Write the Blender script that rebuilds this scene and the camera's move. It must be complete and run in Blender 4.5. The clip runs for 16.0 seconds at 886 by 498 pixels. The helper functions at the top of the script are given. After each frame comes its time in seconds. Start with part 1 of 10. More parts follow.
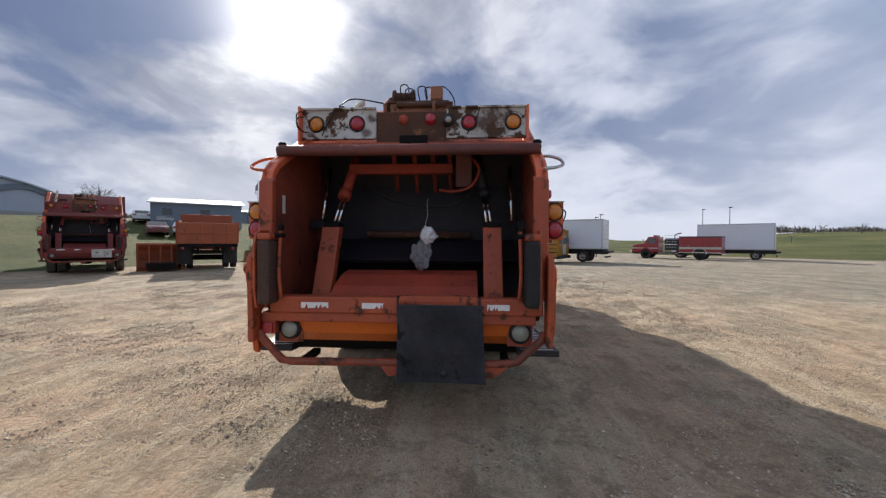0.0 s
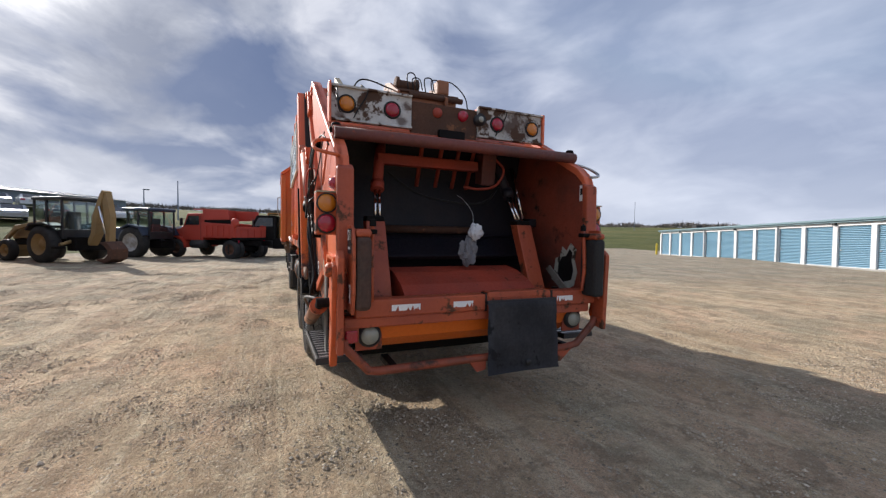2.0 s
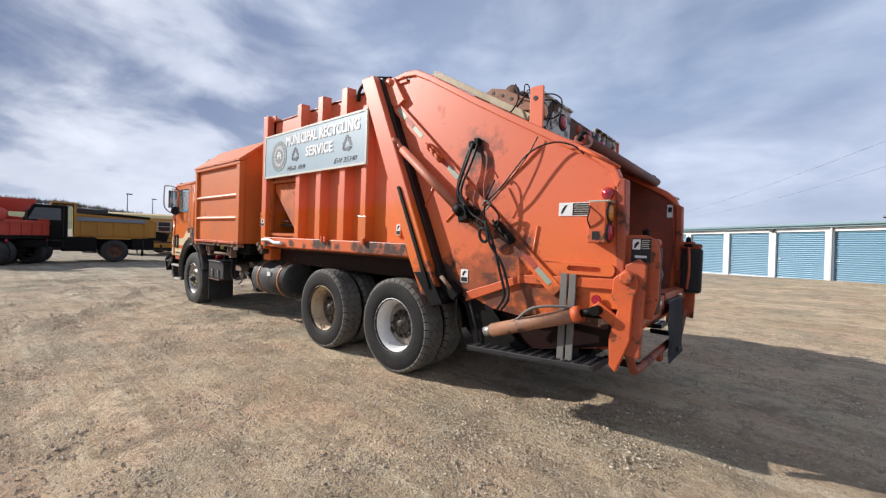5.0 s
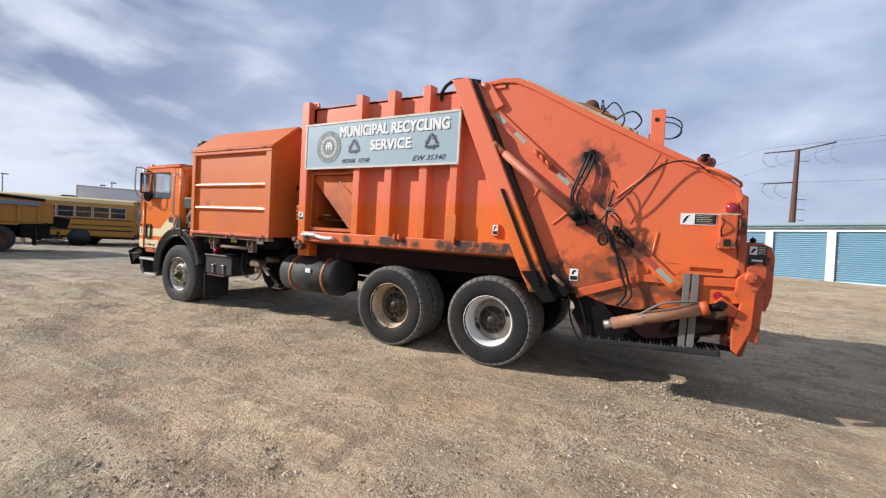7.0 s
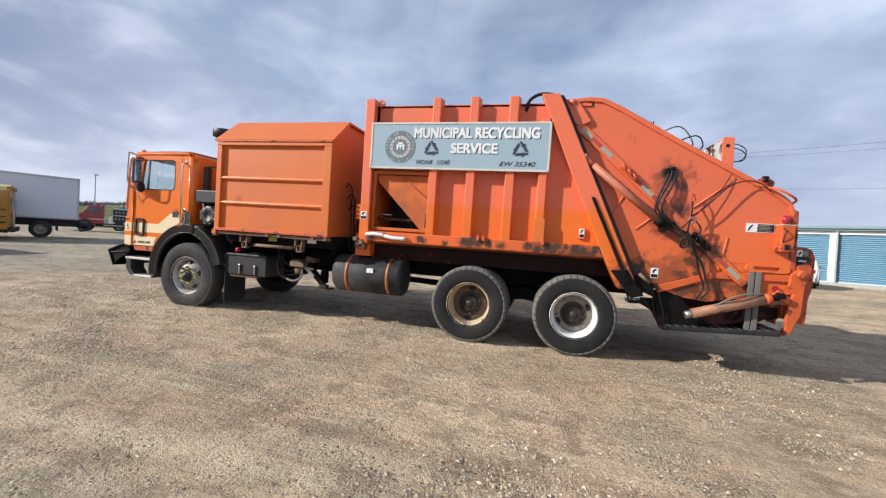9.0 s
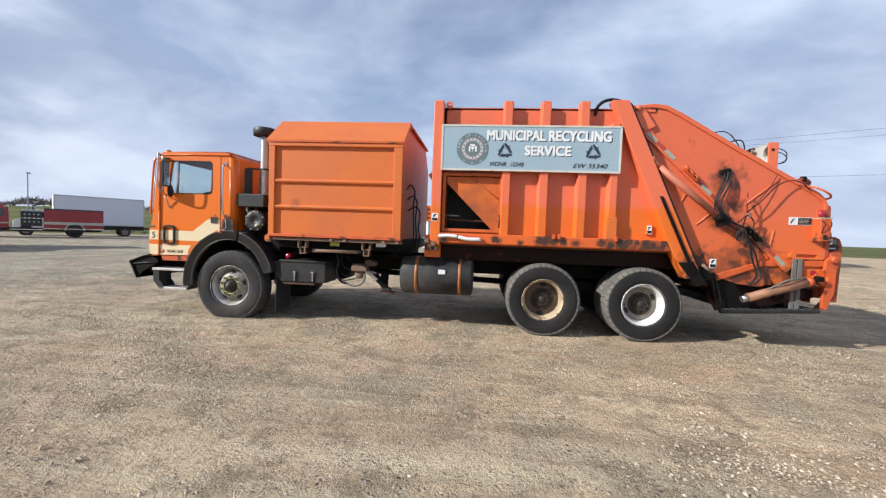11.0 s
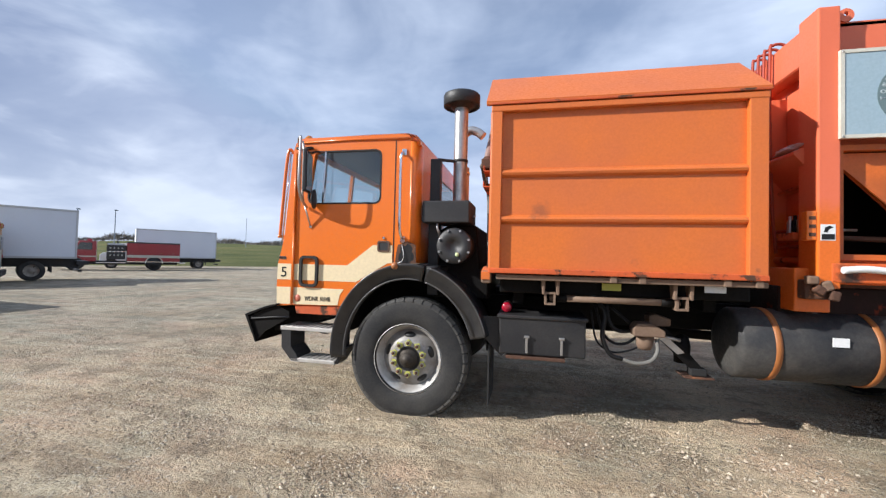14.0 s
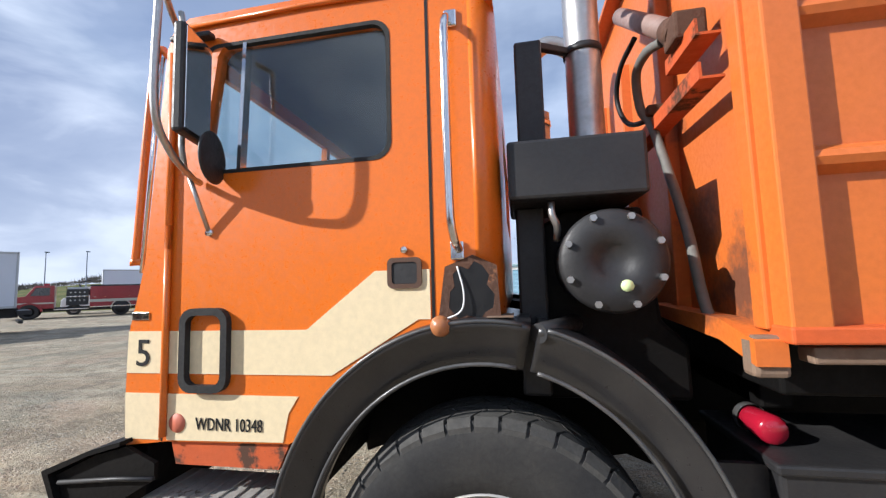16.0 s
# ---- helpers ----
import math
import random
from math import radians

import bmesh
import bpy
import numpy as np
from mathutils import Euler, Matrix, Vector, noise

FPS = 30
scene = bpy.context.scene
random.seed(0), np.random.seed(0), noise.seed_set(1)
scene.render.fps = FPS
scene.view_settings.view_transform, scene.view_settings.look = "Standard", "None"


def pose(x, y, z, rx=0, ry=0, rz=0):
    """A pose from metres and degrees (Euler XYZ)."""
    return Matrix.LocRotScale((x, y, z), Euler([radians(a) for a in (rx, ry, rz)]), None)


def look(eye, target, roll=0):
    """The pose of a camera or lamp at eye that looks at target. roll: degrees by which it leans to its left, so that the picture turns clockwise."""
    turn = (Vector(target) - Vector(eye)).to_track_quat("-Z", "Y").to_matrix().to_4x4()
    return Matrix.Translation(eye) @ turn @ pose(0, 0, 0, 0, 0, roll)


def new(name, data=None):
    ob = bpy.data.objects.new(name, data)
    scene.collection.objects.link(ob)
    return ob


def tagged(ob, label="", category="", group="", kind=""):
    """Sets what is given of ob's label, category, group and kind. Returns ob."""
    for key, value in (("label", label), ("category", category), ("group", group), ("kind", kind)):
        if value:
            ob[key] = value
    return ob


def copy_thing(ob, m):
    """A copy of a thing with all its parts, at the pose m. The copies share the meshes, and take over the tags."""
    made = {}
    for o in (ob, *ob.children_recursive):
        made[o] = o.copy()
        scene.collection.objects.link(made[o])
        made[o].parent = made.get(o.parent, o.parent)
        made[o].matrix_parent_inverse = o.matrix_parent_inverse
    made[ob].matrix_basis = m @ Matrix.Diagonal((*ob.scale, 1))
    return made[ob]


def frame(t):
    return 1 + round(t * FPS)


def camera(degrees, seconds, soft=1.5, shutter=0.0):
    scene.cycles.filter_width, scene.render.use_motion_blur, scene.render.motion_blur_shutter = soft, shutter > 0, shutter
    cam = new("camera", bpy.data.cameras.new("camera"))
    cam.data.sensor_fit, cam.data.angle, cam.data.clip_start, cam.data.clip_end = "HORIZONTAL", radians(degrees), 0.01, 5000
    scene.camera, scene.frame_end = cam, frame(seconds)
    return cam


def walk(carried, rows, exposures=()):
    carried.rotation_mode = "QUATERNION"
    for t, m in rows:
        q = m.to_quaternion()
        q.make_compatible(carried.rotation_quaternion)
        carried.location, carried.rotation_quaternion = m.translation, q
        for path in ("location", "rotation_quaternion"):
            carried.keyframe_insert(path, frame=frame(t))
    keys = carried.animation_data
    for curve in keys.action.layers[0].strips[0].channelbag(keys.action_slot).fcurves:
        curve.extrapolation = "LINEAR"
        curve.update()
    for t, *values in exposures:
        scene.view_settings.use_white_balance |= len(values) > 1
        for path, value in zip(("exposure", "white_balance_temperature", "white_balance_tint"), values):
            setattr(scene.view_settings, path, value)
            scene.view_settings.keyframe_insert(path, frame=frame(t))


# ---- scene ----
cam = camera(96.2, 16.0, soft=1.3)
PATH = [
    (0, (11.537, 0.604, 1.475), (9.542, 0.475, 1.438), 0.3),
    (0.5, (11.524, 0.083, 1.459), (9.527, 0.184, 1.403), 0.5),
    (1, (11.512, -0.425, 1.495), (9.541, -0.093, 1.421), 1.0),
    (1.5, (11.419, -0.971, 1.504), (9.505, -0.396, 1.425), 1.2),
    (2, (11.242, -1.487, 1.516), (9.398, -0.715, 1.436), 1.0),
    (2.5, (11.068, -2.016, 1.54), (9.295, -1.093, 1.465), 0.7),
    (3, (10.771, -2.508, 1.509), (9.076, -1.447, 1.455), 0.5),
    (3.2, (10.656, -2.691, 1.527), (8.997, -1.576, 1.473), 0.5),
    (5.3, (9.034, -4.338, 1.462), (7.803, -2.763, 1.412), 2.6),
    (5.5, (8.888, -4.467, 1.491), (7.693, -2.864, 1.432), 2.9),
    (6, (8.48, -4.859, 1.478), (7.39, -3.183, 1.405), 3.1),
    (6.5, (8.05, -5.152, 1.457), (7.053, -3.42, 1.377), 3.2),
    (7, (7.648, -5.434, 1.468), (6.733, -3.657, 1.402), 3.2),
    (7.5, (7.158, -5.72, 1.455), (6.341, -3.896, 1.404), 3.0),
    (8, (6.677, -5.967, 1.444), (5.952, -4.104, 1.398), 2.9),
    (8.5, (6.232, -6.259, 1.441), (5.596, -4.363, 1.399), 3.0),
    (8.7, (5.982, -6.338, 1.43), (5.405, -4.424, 1.375), 3.4),
    (10.8, (3.996, -6.89, 1.393), (3.815, -4.899, 1.326), 2.1),
    (11, (3.788, -6.872, 1.44), (3.6, -4.883, 1.352), 2.1),
    (11.5, (3.283, -6.753, 1.413), (3.004, -4.774, 1.321), 2.2),
    (12, (2.628, -6.573, 1.381), (2.232, -4.614, 1.298), 2.1),
    (12.5, (2.138, -6.134, 1.396), (1.675, -4.189, 1.344), 1.3),
    (13, (1.683, -5.676, 1.394), (1.2, -3.735, 1.383), 0.6),
    (13.5, (1.312, -5.159, 1.399), (0.838, -3.216, 1.417), 0.6),
    (14, (1.03, -4.572, 1.389), (0.61, -2.617, 1.437), 1.4),
    (14.5, (0.82, -4.055, 1.401), (0.464, -2.089, 1.483), 1.4),
    (15, (0.572, -3.501, 1.429), (0.241, -1.532, 1.542), 0.1),
    (15.5, (0.32, -2.979, 1.435), (-0.028, -1.014, 1.573), -1.0),
    (16, (0.117, -2.442, 1.447), (-0.245, -0.483, 1.62), -1.7),
]
walk(cam, [(t, look(eye, target, roll)) for t, eye, target, roll in PATH], [(0.0, 0.24, 6400, 13), (3.0, 0.24, 6400, 13), (5.5, 0.35, 6280, 12), (8.5, 0.36, 6280, 12), (11.0, 0.39, 6150, 10), (13.5, 0.45, 6080, 10), (16.0, 0.54, 5980, 10)])

# ---- light and sky ----
SUN_DIR = Vector((-0.793, -0.397, 0.462)).normalized()
sun = new("sun", bpy.data.lights.new("sun", "SUN"))
sun.data.energy, sun.data.angle, sun.data.color = 4.9, radians(0.55), (1.0, 0.945, 0.86)
sun.matrix_world = look(SUN_DIR * 50, (0, 0, 0))


def sky_world():
    w = bpy.data.worlds.new("sky")
    w.use_nodes = True
    scene.world = w
    nt = w.node_tree
    nt.nodes.clear()
    N, L = nt.nodes.new, nt.links.new

    def math_node(op, a, b=None, clamp=False):
        n = N("ShaderNodeMath")
        n.operation, n.use_clamp = op, clamp
        for i, v in enumerate((a, b)):
            if v is None:
                continue
            if isinstance(v, (int, float)):
                n.inputs[i].default_value = v
            else:
                L(v, n.inputs[i])
        return n.outputs[0]

    def ramp(fac, stops):
        n = N("ShaderNodeValToRGB")
        el = n.color_ramp.elements
        while len(el) < len(stops):
            el.new(0.5)
        for e, (p, c) in zip(el, stops):
            e.position, e.color = p, (*c, 1) if isinstance(c, tuple) else (c, c, c, 1)
        L(fac, n.inputs[0])
        return n.outputs[0]

    def mix(fac, a, b, kind="MIX"):
        n = N("ShaderNodeMix")
        n.data_type, n.blend_type = "RGBA", kind
        for i, v in ((0, fac), (6, a), (7, b)):
            if isinstance(v, (int, float)):
                n.inputs[i].default_value = v
            elif isinstance(v, tuple):
                n.inputs[i].default_value = (*v, 1)
            else:
                L(v, n.inputs[i])
        return n.outputs[2]

    tc = N("ShaderNodeTexCoord")
    nrm = N("ShaderNodeVectorMath")
    nrm.operation = "NORMALIZE"
    L(tc.outputs["Generated"], nrm.inputs[0])
    sep = N("ShaderNodeSeparateXYZ")
    L(nrm.outputs[0], sep.inputs[0])
    up = math_node("MAXIMUM", sep.outputs[2], 0.0)
    # cloud layers: seen from below, flattened towards the horizon
    den = math_node("ADD", up, 0.32)
    comb = N("ShaderNodeCombineXYZ")
    L(math_node("DIVIDE", sep.outputs[0], den), comb.inputs[0])
    L(math_node("DIVIDE", sep.outputs[1], den), comb.inputs[1])
    L(math_node("MULTIPLY", up, 1.4), comb.inputs[2])

    def cloud_noise(scale, stretch, turn, off, detail, rough, distort=0.0):
        m = N("ShaderNodeMapping")
        m.inputs["Location"].default_value = off
        m.inputs["Rotation"].default_value = (0, 0, radians(turn))
        m.inputs["Scale"].default_value = (scale * stretch, scale, scale)
        L(comb.outputs[0], m.inputs[0])
        n = N("ShaderNodeTexNoise")
        n.inputs["Scale"].default_value = 1.0
        n.inputs["Detail"].default_value = detail
        n.inputs["Roughness"].default_value = rough
        n.inputs["Distortion"].default_value = distort
        L(m.outputs[0], n.inputs["Vector"])
        return n.outputs[0]

    big = cloud_noise(1.35, 1.15, 0, (9.7, 4.2, 0), 5, 0.46, 0.3)
    wisp = cloud_noise(2.5, 1.0, 0, (0.4, 5.2, 0), 6, 0.54, 0.5)
    cover = math_node("ADD", math_node("MULTIPLY", big, 0.7), math_node("MULTIPLY", wisp, 0.3))
    # a brighter bank of cloud beyond the front of the truck
    bank = N("ShaderNodeVectorMath")
    bank.operation = "DOT_PRODUCT"
    L(nrm.outputs[0], bank.inputs[0])
    bank.inputs[1].default_value = Vector((-0.80, 0.57, 0.19)).normalized()
    bank = math_node("POWER", math_node("MAXIMUM", bank.outputs["Value"], 0.0), 12.0)
    cover = math_node("ADD", cover, math_node("MULTIPLY", bank, 0.075))
    # banks of layered cloud low down on the sun's side
    sunny = N("ShaderNodeMapRange")
    dsun = N("ShaderNodeVectorMath")
    dsun.operation = "DOT_PRODUCT"
    L(nrm.outputs[0], dsun.inputs[0])
    dsun.inputs[1].default_value = Vector((-0.97, -0.10, 0.1)).normalized()
    L(dsun.outputs["Value"], sunny.inputs[0])
    sunny.inputs[1].default_value, sunny.inputs[2].default_value = 0.5, 0.9
    low = math_node("MULTIPLY", math_node("POWER", math_node("SUBTRACT", 1.0, up, True), 5.0), sunny.outputs[0])
    cover = math_node("ADD", cover, math_node("MULTIPLY", low, 0.085))
    # the cloud thins out high over the far side of the truck
    clear = N("ShaderNodeVectorMath")
    clear.operation = "DOT_PRODUCT"
    L(nrm.outputs[0], clear.inputs[0])
    clear.inputs[1].default_value = Vector((-0.42, 0.64, 0.62)).normalized()
    clear = math_node("POWER", math_node("MAXIMUM", clear.outputs["Value"], 0.0), 5.0)
    cover = math_node("SUBTRACT", cover, math_node("MULTIPLY", clear, 0.095))
    dot = N("ShaderNodeVectorMath")
    dot.operation = "DOT_PRODUCT"
    L(nrm.outputs[0], dot.inputs[0])
    dot.inputs[1].default_value = SUN_DIR
    toward = math_node("MAXIMUM", dot.outputs["Value"], 0.0)
    glow = math_node("POWER", toward, 220.0)
    halo = math_node("POWER", toward, 26.0)
    wide = math_node("POWER", toward, 4.0)
    # broken cloud round the sun, thin high cloud on the other side
    broken = ramp(cover, ((0.445, 0.06), (0.49, 0.40), (0.53, 0.82), (0.585, 1.0)))
    thin = ramp(cover, ((0.38, 0.28), (0.49, 0.56), (0.60, 0.88)))
    side = N("ShaderNodeMapRange")
    L(dot.outputs["Value"], side.inputs[0])
    side.inputs[1].default_value, side.inputs[2].default_value = 0.35, 0.85
    mask = mix(side.outputs[0], thin, broken)
    shade = cloud_noise(1.5, 0.5, 10, (7.0, 2.0, 0), 6, 0.6)
    body = ramp(shade, ((0.34, (0.44, 0.51, 0.635)), (0.62, (0.72, 0.78, 0.89))))
    heavy = ramp(cloud_noise(2.3, 0.7, 40, (3.0, 8.0, 0), 7, 0.58, 0.3), ((0.38, (0.17, 0.20, 0.27)), (0.50, (0.34, 0.37, 0.43)), (0.61, (0.70, 0.71, 0.73))))
    lit = mix(math_node("MULTIPLY", wide, 1.15, True), body, heavy)
    lit = mix(math_node("MULTIPLY", bank, 0.6), lit, (0.84, 0.87, 0.93))
    lit = mix(math_node("MULTIPLY", low, 0.7), lit, (0.74, 0.755, 0.79))
    # the cloud deck greys towards the horizon
    rim = math_node("POWER", math_node("SUBTRACT", 1.0, up, True), 7.0)
    lit = mix(math_node("MULTIPLY", rim, 0.55), lit, (0.46, 0.51, 0.60))
    sky = N("ShaderNodeTexSky")
    sky.sky_type, sky.sun_disc = "NISHITA", False
    sky.sun_elevation = math.asin(SUN_DIR.z)
    sky.sun_rotation = math.atan2(SUN_DIR.x, SUN_DIR.y)
    sky.air_density, sky.dust_density, sky.ozone_density = 1.0, 0.5, 2.5
    blue = mix(1.0, sky.outputs[0], (0.085, 0.085, 0.09), "MULTIPLY")
    blue = mix(1.0, blue, (0.145, 0.205, 0.35), "DARKEN")
    blue = mix(math_node("MULTIPLY", side.outputs[0], 0.8), blue, (0.085, 0.13, 0.25))
    hazy = mix(math_node("POWER", math_node("SUBTRACT", 1.0, up, True), 8.0), blue, (0.47, 0.525, 0.62))
    col = mix(mask, hazy, lit)
    col = mix(1.0, col, mix(halo, (0, 0, 0), (0.18, 0.18, 0.175)), "ADD")
    col = mix(1.0, col, mix(glow, (0, 0, 0), (1.0, 0.97, 0.9)), "ADD")
    bg = N("ShaderNodeBackground")
    L(col, bg.inputs[0])
    bg.inputs[1].default_value = 1.0
    out = N("ShaderNodeOutputWorld")
    L(bg.outputs[0], out.inputs[0])


sky_world()


# ---- materials ----
def surface(name, base, rough=0.5, metal=0.0, second=None, big=1.2, fine=40.0, amount=0.5, bump=0.05, patch=None, patch_at=0.62, patch_scale=3.0,
            coat=0.0, vary=0.0, patch_rough=0.85, soft=0.05, bleach=None, spots=(), spot=(0.02, 0.016, 0.014), spec=0.5):
    """A worn surface: base and second colour mixed at a large scale, a fine grain in colour and relief, and patches of another colour."""
    m = bpy.data.materials.new(name)
    m.use_nodes = True
    nt = m.node_tree
    N, L = nt.nodes.new, nt.links.new
    b = nt.nodes["Principled BSDF"]
    tc = N("ShaderNodeTexCoord")

    def noise_at(scale, detail=5.0, rough_=0.6):
        n = N("ShaderNodeTexNoise")
        n.inputs["Scale"].default_value, n.inputs["Detail"].default_value, n.inputs["Roughness"].default_value = scale, detail, rough_
        L(tc.outputs["Object"], n.inputs["Vector"])
        return n.outputs[0]

    def remap(v, lo, hi, a=0.0, z=1.0):
        n = N("ShaderNodeMapRange")
        for i, x in enumerate((lo, hi, a, z)):
            n.inputs[i + 1].default_value = x
        L(v, n.inputs[0])
        return n.outputs[0]

    def mix(f, a, c, kind="MIX"):
        n = N("ShaderNodeMix")
        n.data_type, n.blend_type = "RGBA", kind
        for i, v in ((0, f), (6, a), (7, c)):
            if isinstance(v, (int, float)):
                n.inputs[i].default_value = v
            elif isinstance(v, tuple):
                n.inputs[i].default_value = (*v, 1)
            else:
                L(v, n.inputs[i])
        return n.outputs[2]

    second = second or tuple(c * 0.72 for c in base)
    large, grain = noise_at(big), noise_at(fine, 4.0, 0.65)
    col = mix(remap(large, 0.38, 0.66, 0.0, amount), base, second)
    col = mix(remap(grain, 0.3, 0.75, 0.0, 0.35), col, tuple(c * 0.6 for c in base))
    r = remap(grain, 0.3, 0.7, max(rough - 0.08, 0.02), min(rough + 0.12, 1.0))
    if bleach:
        # paint bleached by the sun above a wavering height
        sp = N("ShaderNodeSeparateXYZ")
        L(tc.outputs["Object"], sp.inputs[0])
        ad = N("ShaderNodeMath")
        ad.operation = "MULTIPLY_ADD"
        L(noise_at(2.2, 4.0), ad.inputs[0])
        ad.inputs[1].default_value = 0.45
        L(sp.outputs[2], ad.inputs[2])
        col = mix(remap(ad.outputs[0], bleach[0], bleach[1], 0.0, 0.85), col, bleach[2])
    if spots:
        # stains round given places, with ragged edges
        ragged, got = noise_at(9.0, 7.0, 0.7), None
        for x, y, z, r_, k in spots:
            ds = N("ShaderNodeVectorMath")
            ds.operation = "DISTANCE"
            L(tc.outputs["Object"], ds.inputs[0])
            ds.inputs[1].default_value = (x, y, z)
            ad = N("ShaderNodeMath")
            ad.operation = "MULTIPLY_ADD"
            L(ragged, ad.inputs[0])
            ad.inputs[1].default_value = r_ * 2.6
            L(ds.outputs["Value"], ad.inputs[2])
            one = remap(ad.outputs[0], r_ * 1.6, r_ * 2.2, k, 0.0)
            if got:
                mx_ = N("ShaderNodeMath")
                mx_.operation = "MAXIMUM"
                L(got, mx_.inputs[0])
                L(one, mx_.inputs[1])
                got = mx_.outputs[0]
            else:
                got = one
        col = mix(got, col, spot)
    if vary:
        info = N("ShaderNodeObjectInfo")
        col = mix(remap(info.outputs["Random"], 0, 1, 0, vary), col, tuple(c * 0.45 for c in base))
    if patch:
        f = remap(noise_at(patch_scale, 8.0, 0.68), patch_at, patch_at + soft)
        col = mix(f, col, patch)
        rr = N("ShaderNodeMix")
        L(f, rr.inputs[0])
        L(r, rr.inputs[2])
        rr.inputs[3].default_value = patch_rough
        r = rr.outputs[0]
    L(col, b.inputs["Base Color"])
    L(r, b.inputs["Roughness"])
    b.inputs["Metallic"].default_value = metal
    b.inputs["Specular IOR Level"].default_value = spec
    b.inputs["Coat Weight"].default_value = coat
    b.inputs["Coat Roughness"].default_value = 0.15
    if bump:
        bp = N("ShaderNodeBump")
        bp.inputs["Strength"].default_value, bp.inputs["Distance"].default_value = min(1.0, bump * 4), 0.004
        L(grain, bp.inputs["Height"])
        L(bp.outputs[0], b.inputs["Normal"])
    return m


RUST = (0.075, 0.032, 0.016)
SOOT = [(7.06, -1.15, 2.34, 0.11, 0.95), (7.16, -1.15, 2.24, 0.10, 0.8), (7.20, -1.15, 1.92, 0.10, 0.8), (7.08, -1.15, 1.72, 0.12, 0.75), (7.40, -1.15, 1.50, 0.13, 0.9), (7.55, -1.15, 1.40, 0.12, 0.85),
        (7.42, -1.15, 1.30, 0.12, 0.85), (7.22, -1.15, 1.22, 0.16, 0.5), (7.0, -1.15, 1.04, 0.17, 0.6), (7.35, -1.15, 1.0, 0.22, 0.85), (7.62, -1.15, 0.98, 0.16, 0.8), (6.66, -1.2, 0.98, 0.17, 0.95), (6.55, -1.24, 1.16, 0.10, 0.7),
        (6.76, -1.17, 1.14, 0.15, 0.95), (6.86, -1.15, 0.98, 0.17, 0.95), (7.12, -1.15, 1.12, 0.20, 0.6), (7.07, -1.15, 2.30, 0.17, 0.75), (7.95, -1.15, 1.02, 0.14, 0.7), (6.98, -1.15, 1.80, 0.10, 0.6), (6.60, -1.24, 1.10, 0.10, 0.9), (6.70, -1.24, 0.98, 0.12, 0.95), (6.52, -1.24, 1.26, 0.06, 0.7)]
SOOT = [(x, y + 0.065, z, r * 1.75, k) for x, y, z, r, k in SOOT]
GRIMY = surface("grimy_brown_rubber", (0.05, 0.03, 0.022), 0.7, second=(0.12, 0.045, 0.025), big=4, bump=0.12)
ORANGE = surface("faded_orange_paint", (0.72, 0.150, 0.012), 0.45, second=(0.66, 0.135, 0.022), big=0.9, fine=55, amount=0.85, bump=0.03, patch=(0.42, 0.07, 0.018), patch_at=0.68, patch_scale=2.2, coat=0.1, soft=0.12, bleach=(2.02, 2.12, (0.68, 0.150, 0.074)), spots=SOOT)
ORANGE_TAIL = surface("sun_bleached_orange_paint", (0.70, 0.145, 0.018), 0.45, second=(0.60, 0.115, 0.035), big=0.9, fine=55, amount=0.85, bump=0.03, patch=(0.40, 0.075, 0.022), patch_at=0.66, patch_scale=2.2, coat=0.1, soft=0.12, bleach=(1.35, 2.15, (0.62, 0.128, 0.056)), spots=SOOT)
FADED = surface("faded_pink_paint", (0.50, 0.155, 0.085), 0.55, second=(0.36, 0.12, 0.07), big=4, amount=0.9, bump=0.06, patch=RUST, patch_at=0.64, patch_scale=6)
ORANGE_CAB = surface("cab_orange_paint", (0.76, 0.17, 0.012), 0.32, second=(0.70, 0.145, 0.012), big=0.8, fine=60, amount=0.6, bump=0.02, patch=(0.45, 0.09, 0.02), patch_at=0.72, patch_scale=4, coat=0.3, soft=0.1)
ORANGE_BIN = surface("bin_orange_paint", (0.64, 0.155, 0.022), 0.45, second=(0.53, 0.135, 0.042), big=1.1, fine=50, amount=0.8, bump=0.03, patch=(0.30, 0.10, 0.05), patch_at=0.72, patch_scale=2.0, coat=0.05, soft=0.12, spots=[(1.12, -1.38, 1.79, 0.10, 0.45), (1.06, -1.38, 1.74, 0.05, 0.4), (2.6, -1.38, 1.36, 0.03, 0.8), (0.76, -1.12, 1.42, 0.20, 0.85), (0.76, -0.92, 1.62, 0.16, 0.7), (0.76, -0.80, 2.02, 0.10, 0.7)], spot=(0.10, 0.05, 0.035))
ORANGE_WORN = surface("rust_worn_orange_paint", (0.62, 0.105, 0.02), 0.55, second=(0.34, 0.07, 0.025), big=2.5, fine=45, amount=0.8, bump=0.08, patch=RUST, patch_at=0.56, patch_scale=5, soft=0.06)
ORANGE_SOOT = surface("oily_orange_paint", (0.55, 0.10, 0.025), 0.5, second=(0.07, 0.03, 0.02), big=3.0, fine=45, amount=0.9, bump=0.06, patch=(0.02, 0.016, 0.014), patch_at=0.54, patch_scale=4.0)
REAR = surface("scuffed_shaded_rear_orange", (0.44, 0.085, 0.028), 0.5, second=(0.30, 0.058, 0.03), big=2.2, fine=45, amount=0.9, bump=0.08, patch=RUST, patch_at=0.555, patch_scale=6, soft=0.07)
TUBE_RUST = surface("rust_brown_orange_paint", (0.30, 0.065, 0.028), 0.6, second=(0.10, 0.04, 0.025), big=3.0, fine=45, amount=0.95, bump=0.12, patch=(0.045, 0.025, 0.018), patch_at=0.54, patch_scale=5, soft=0.08)
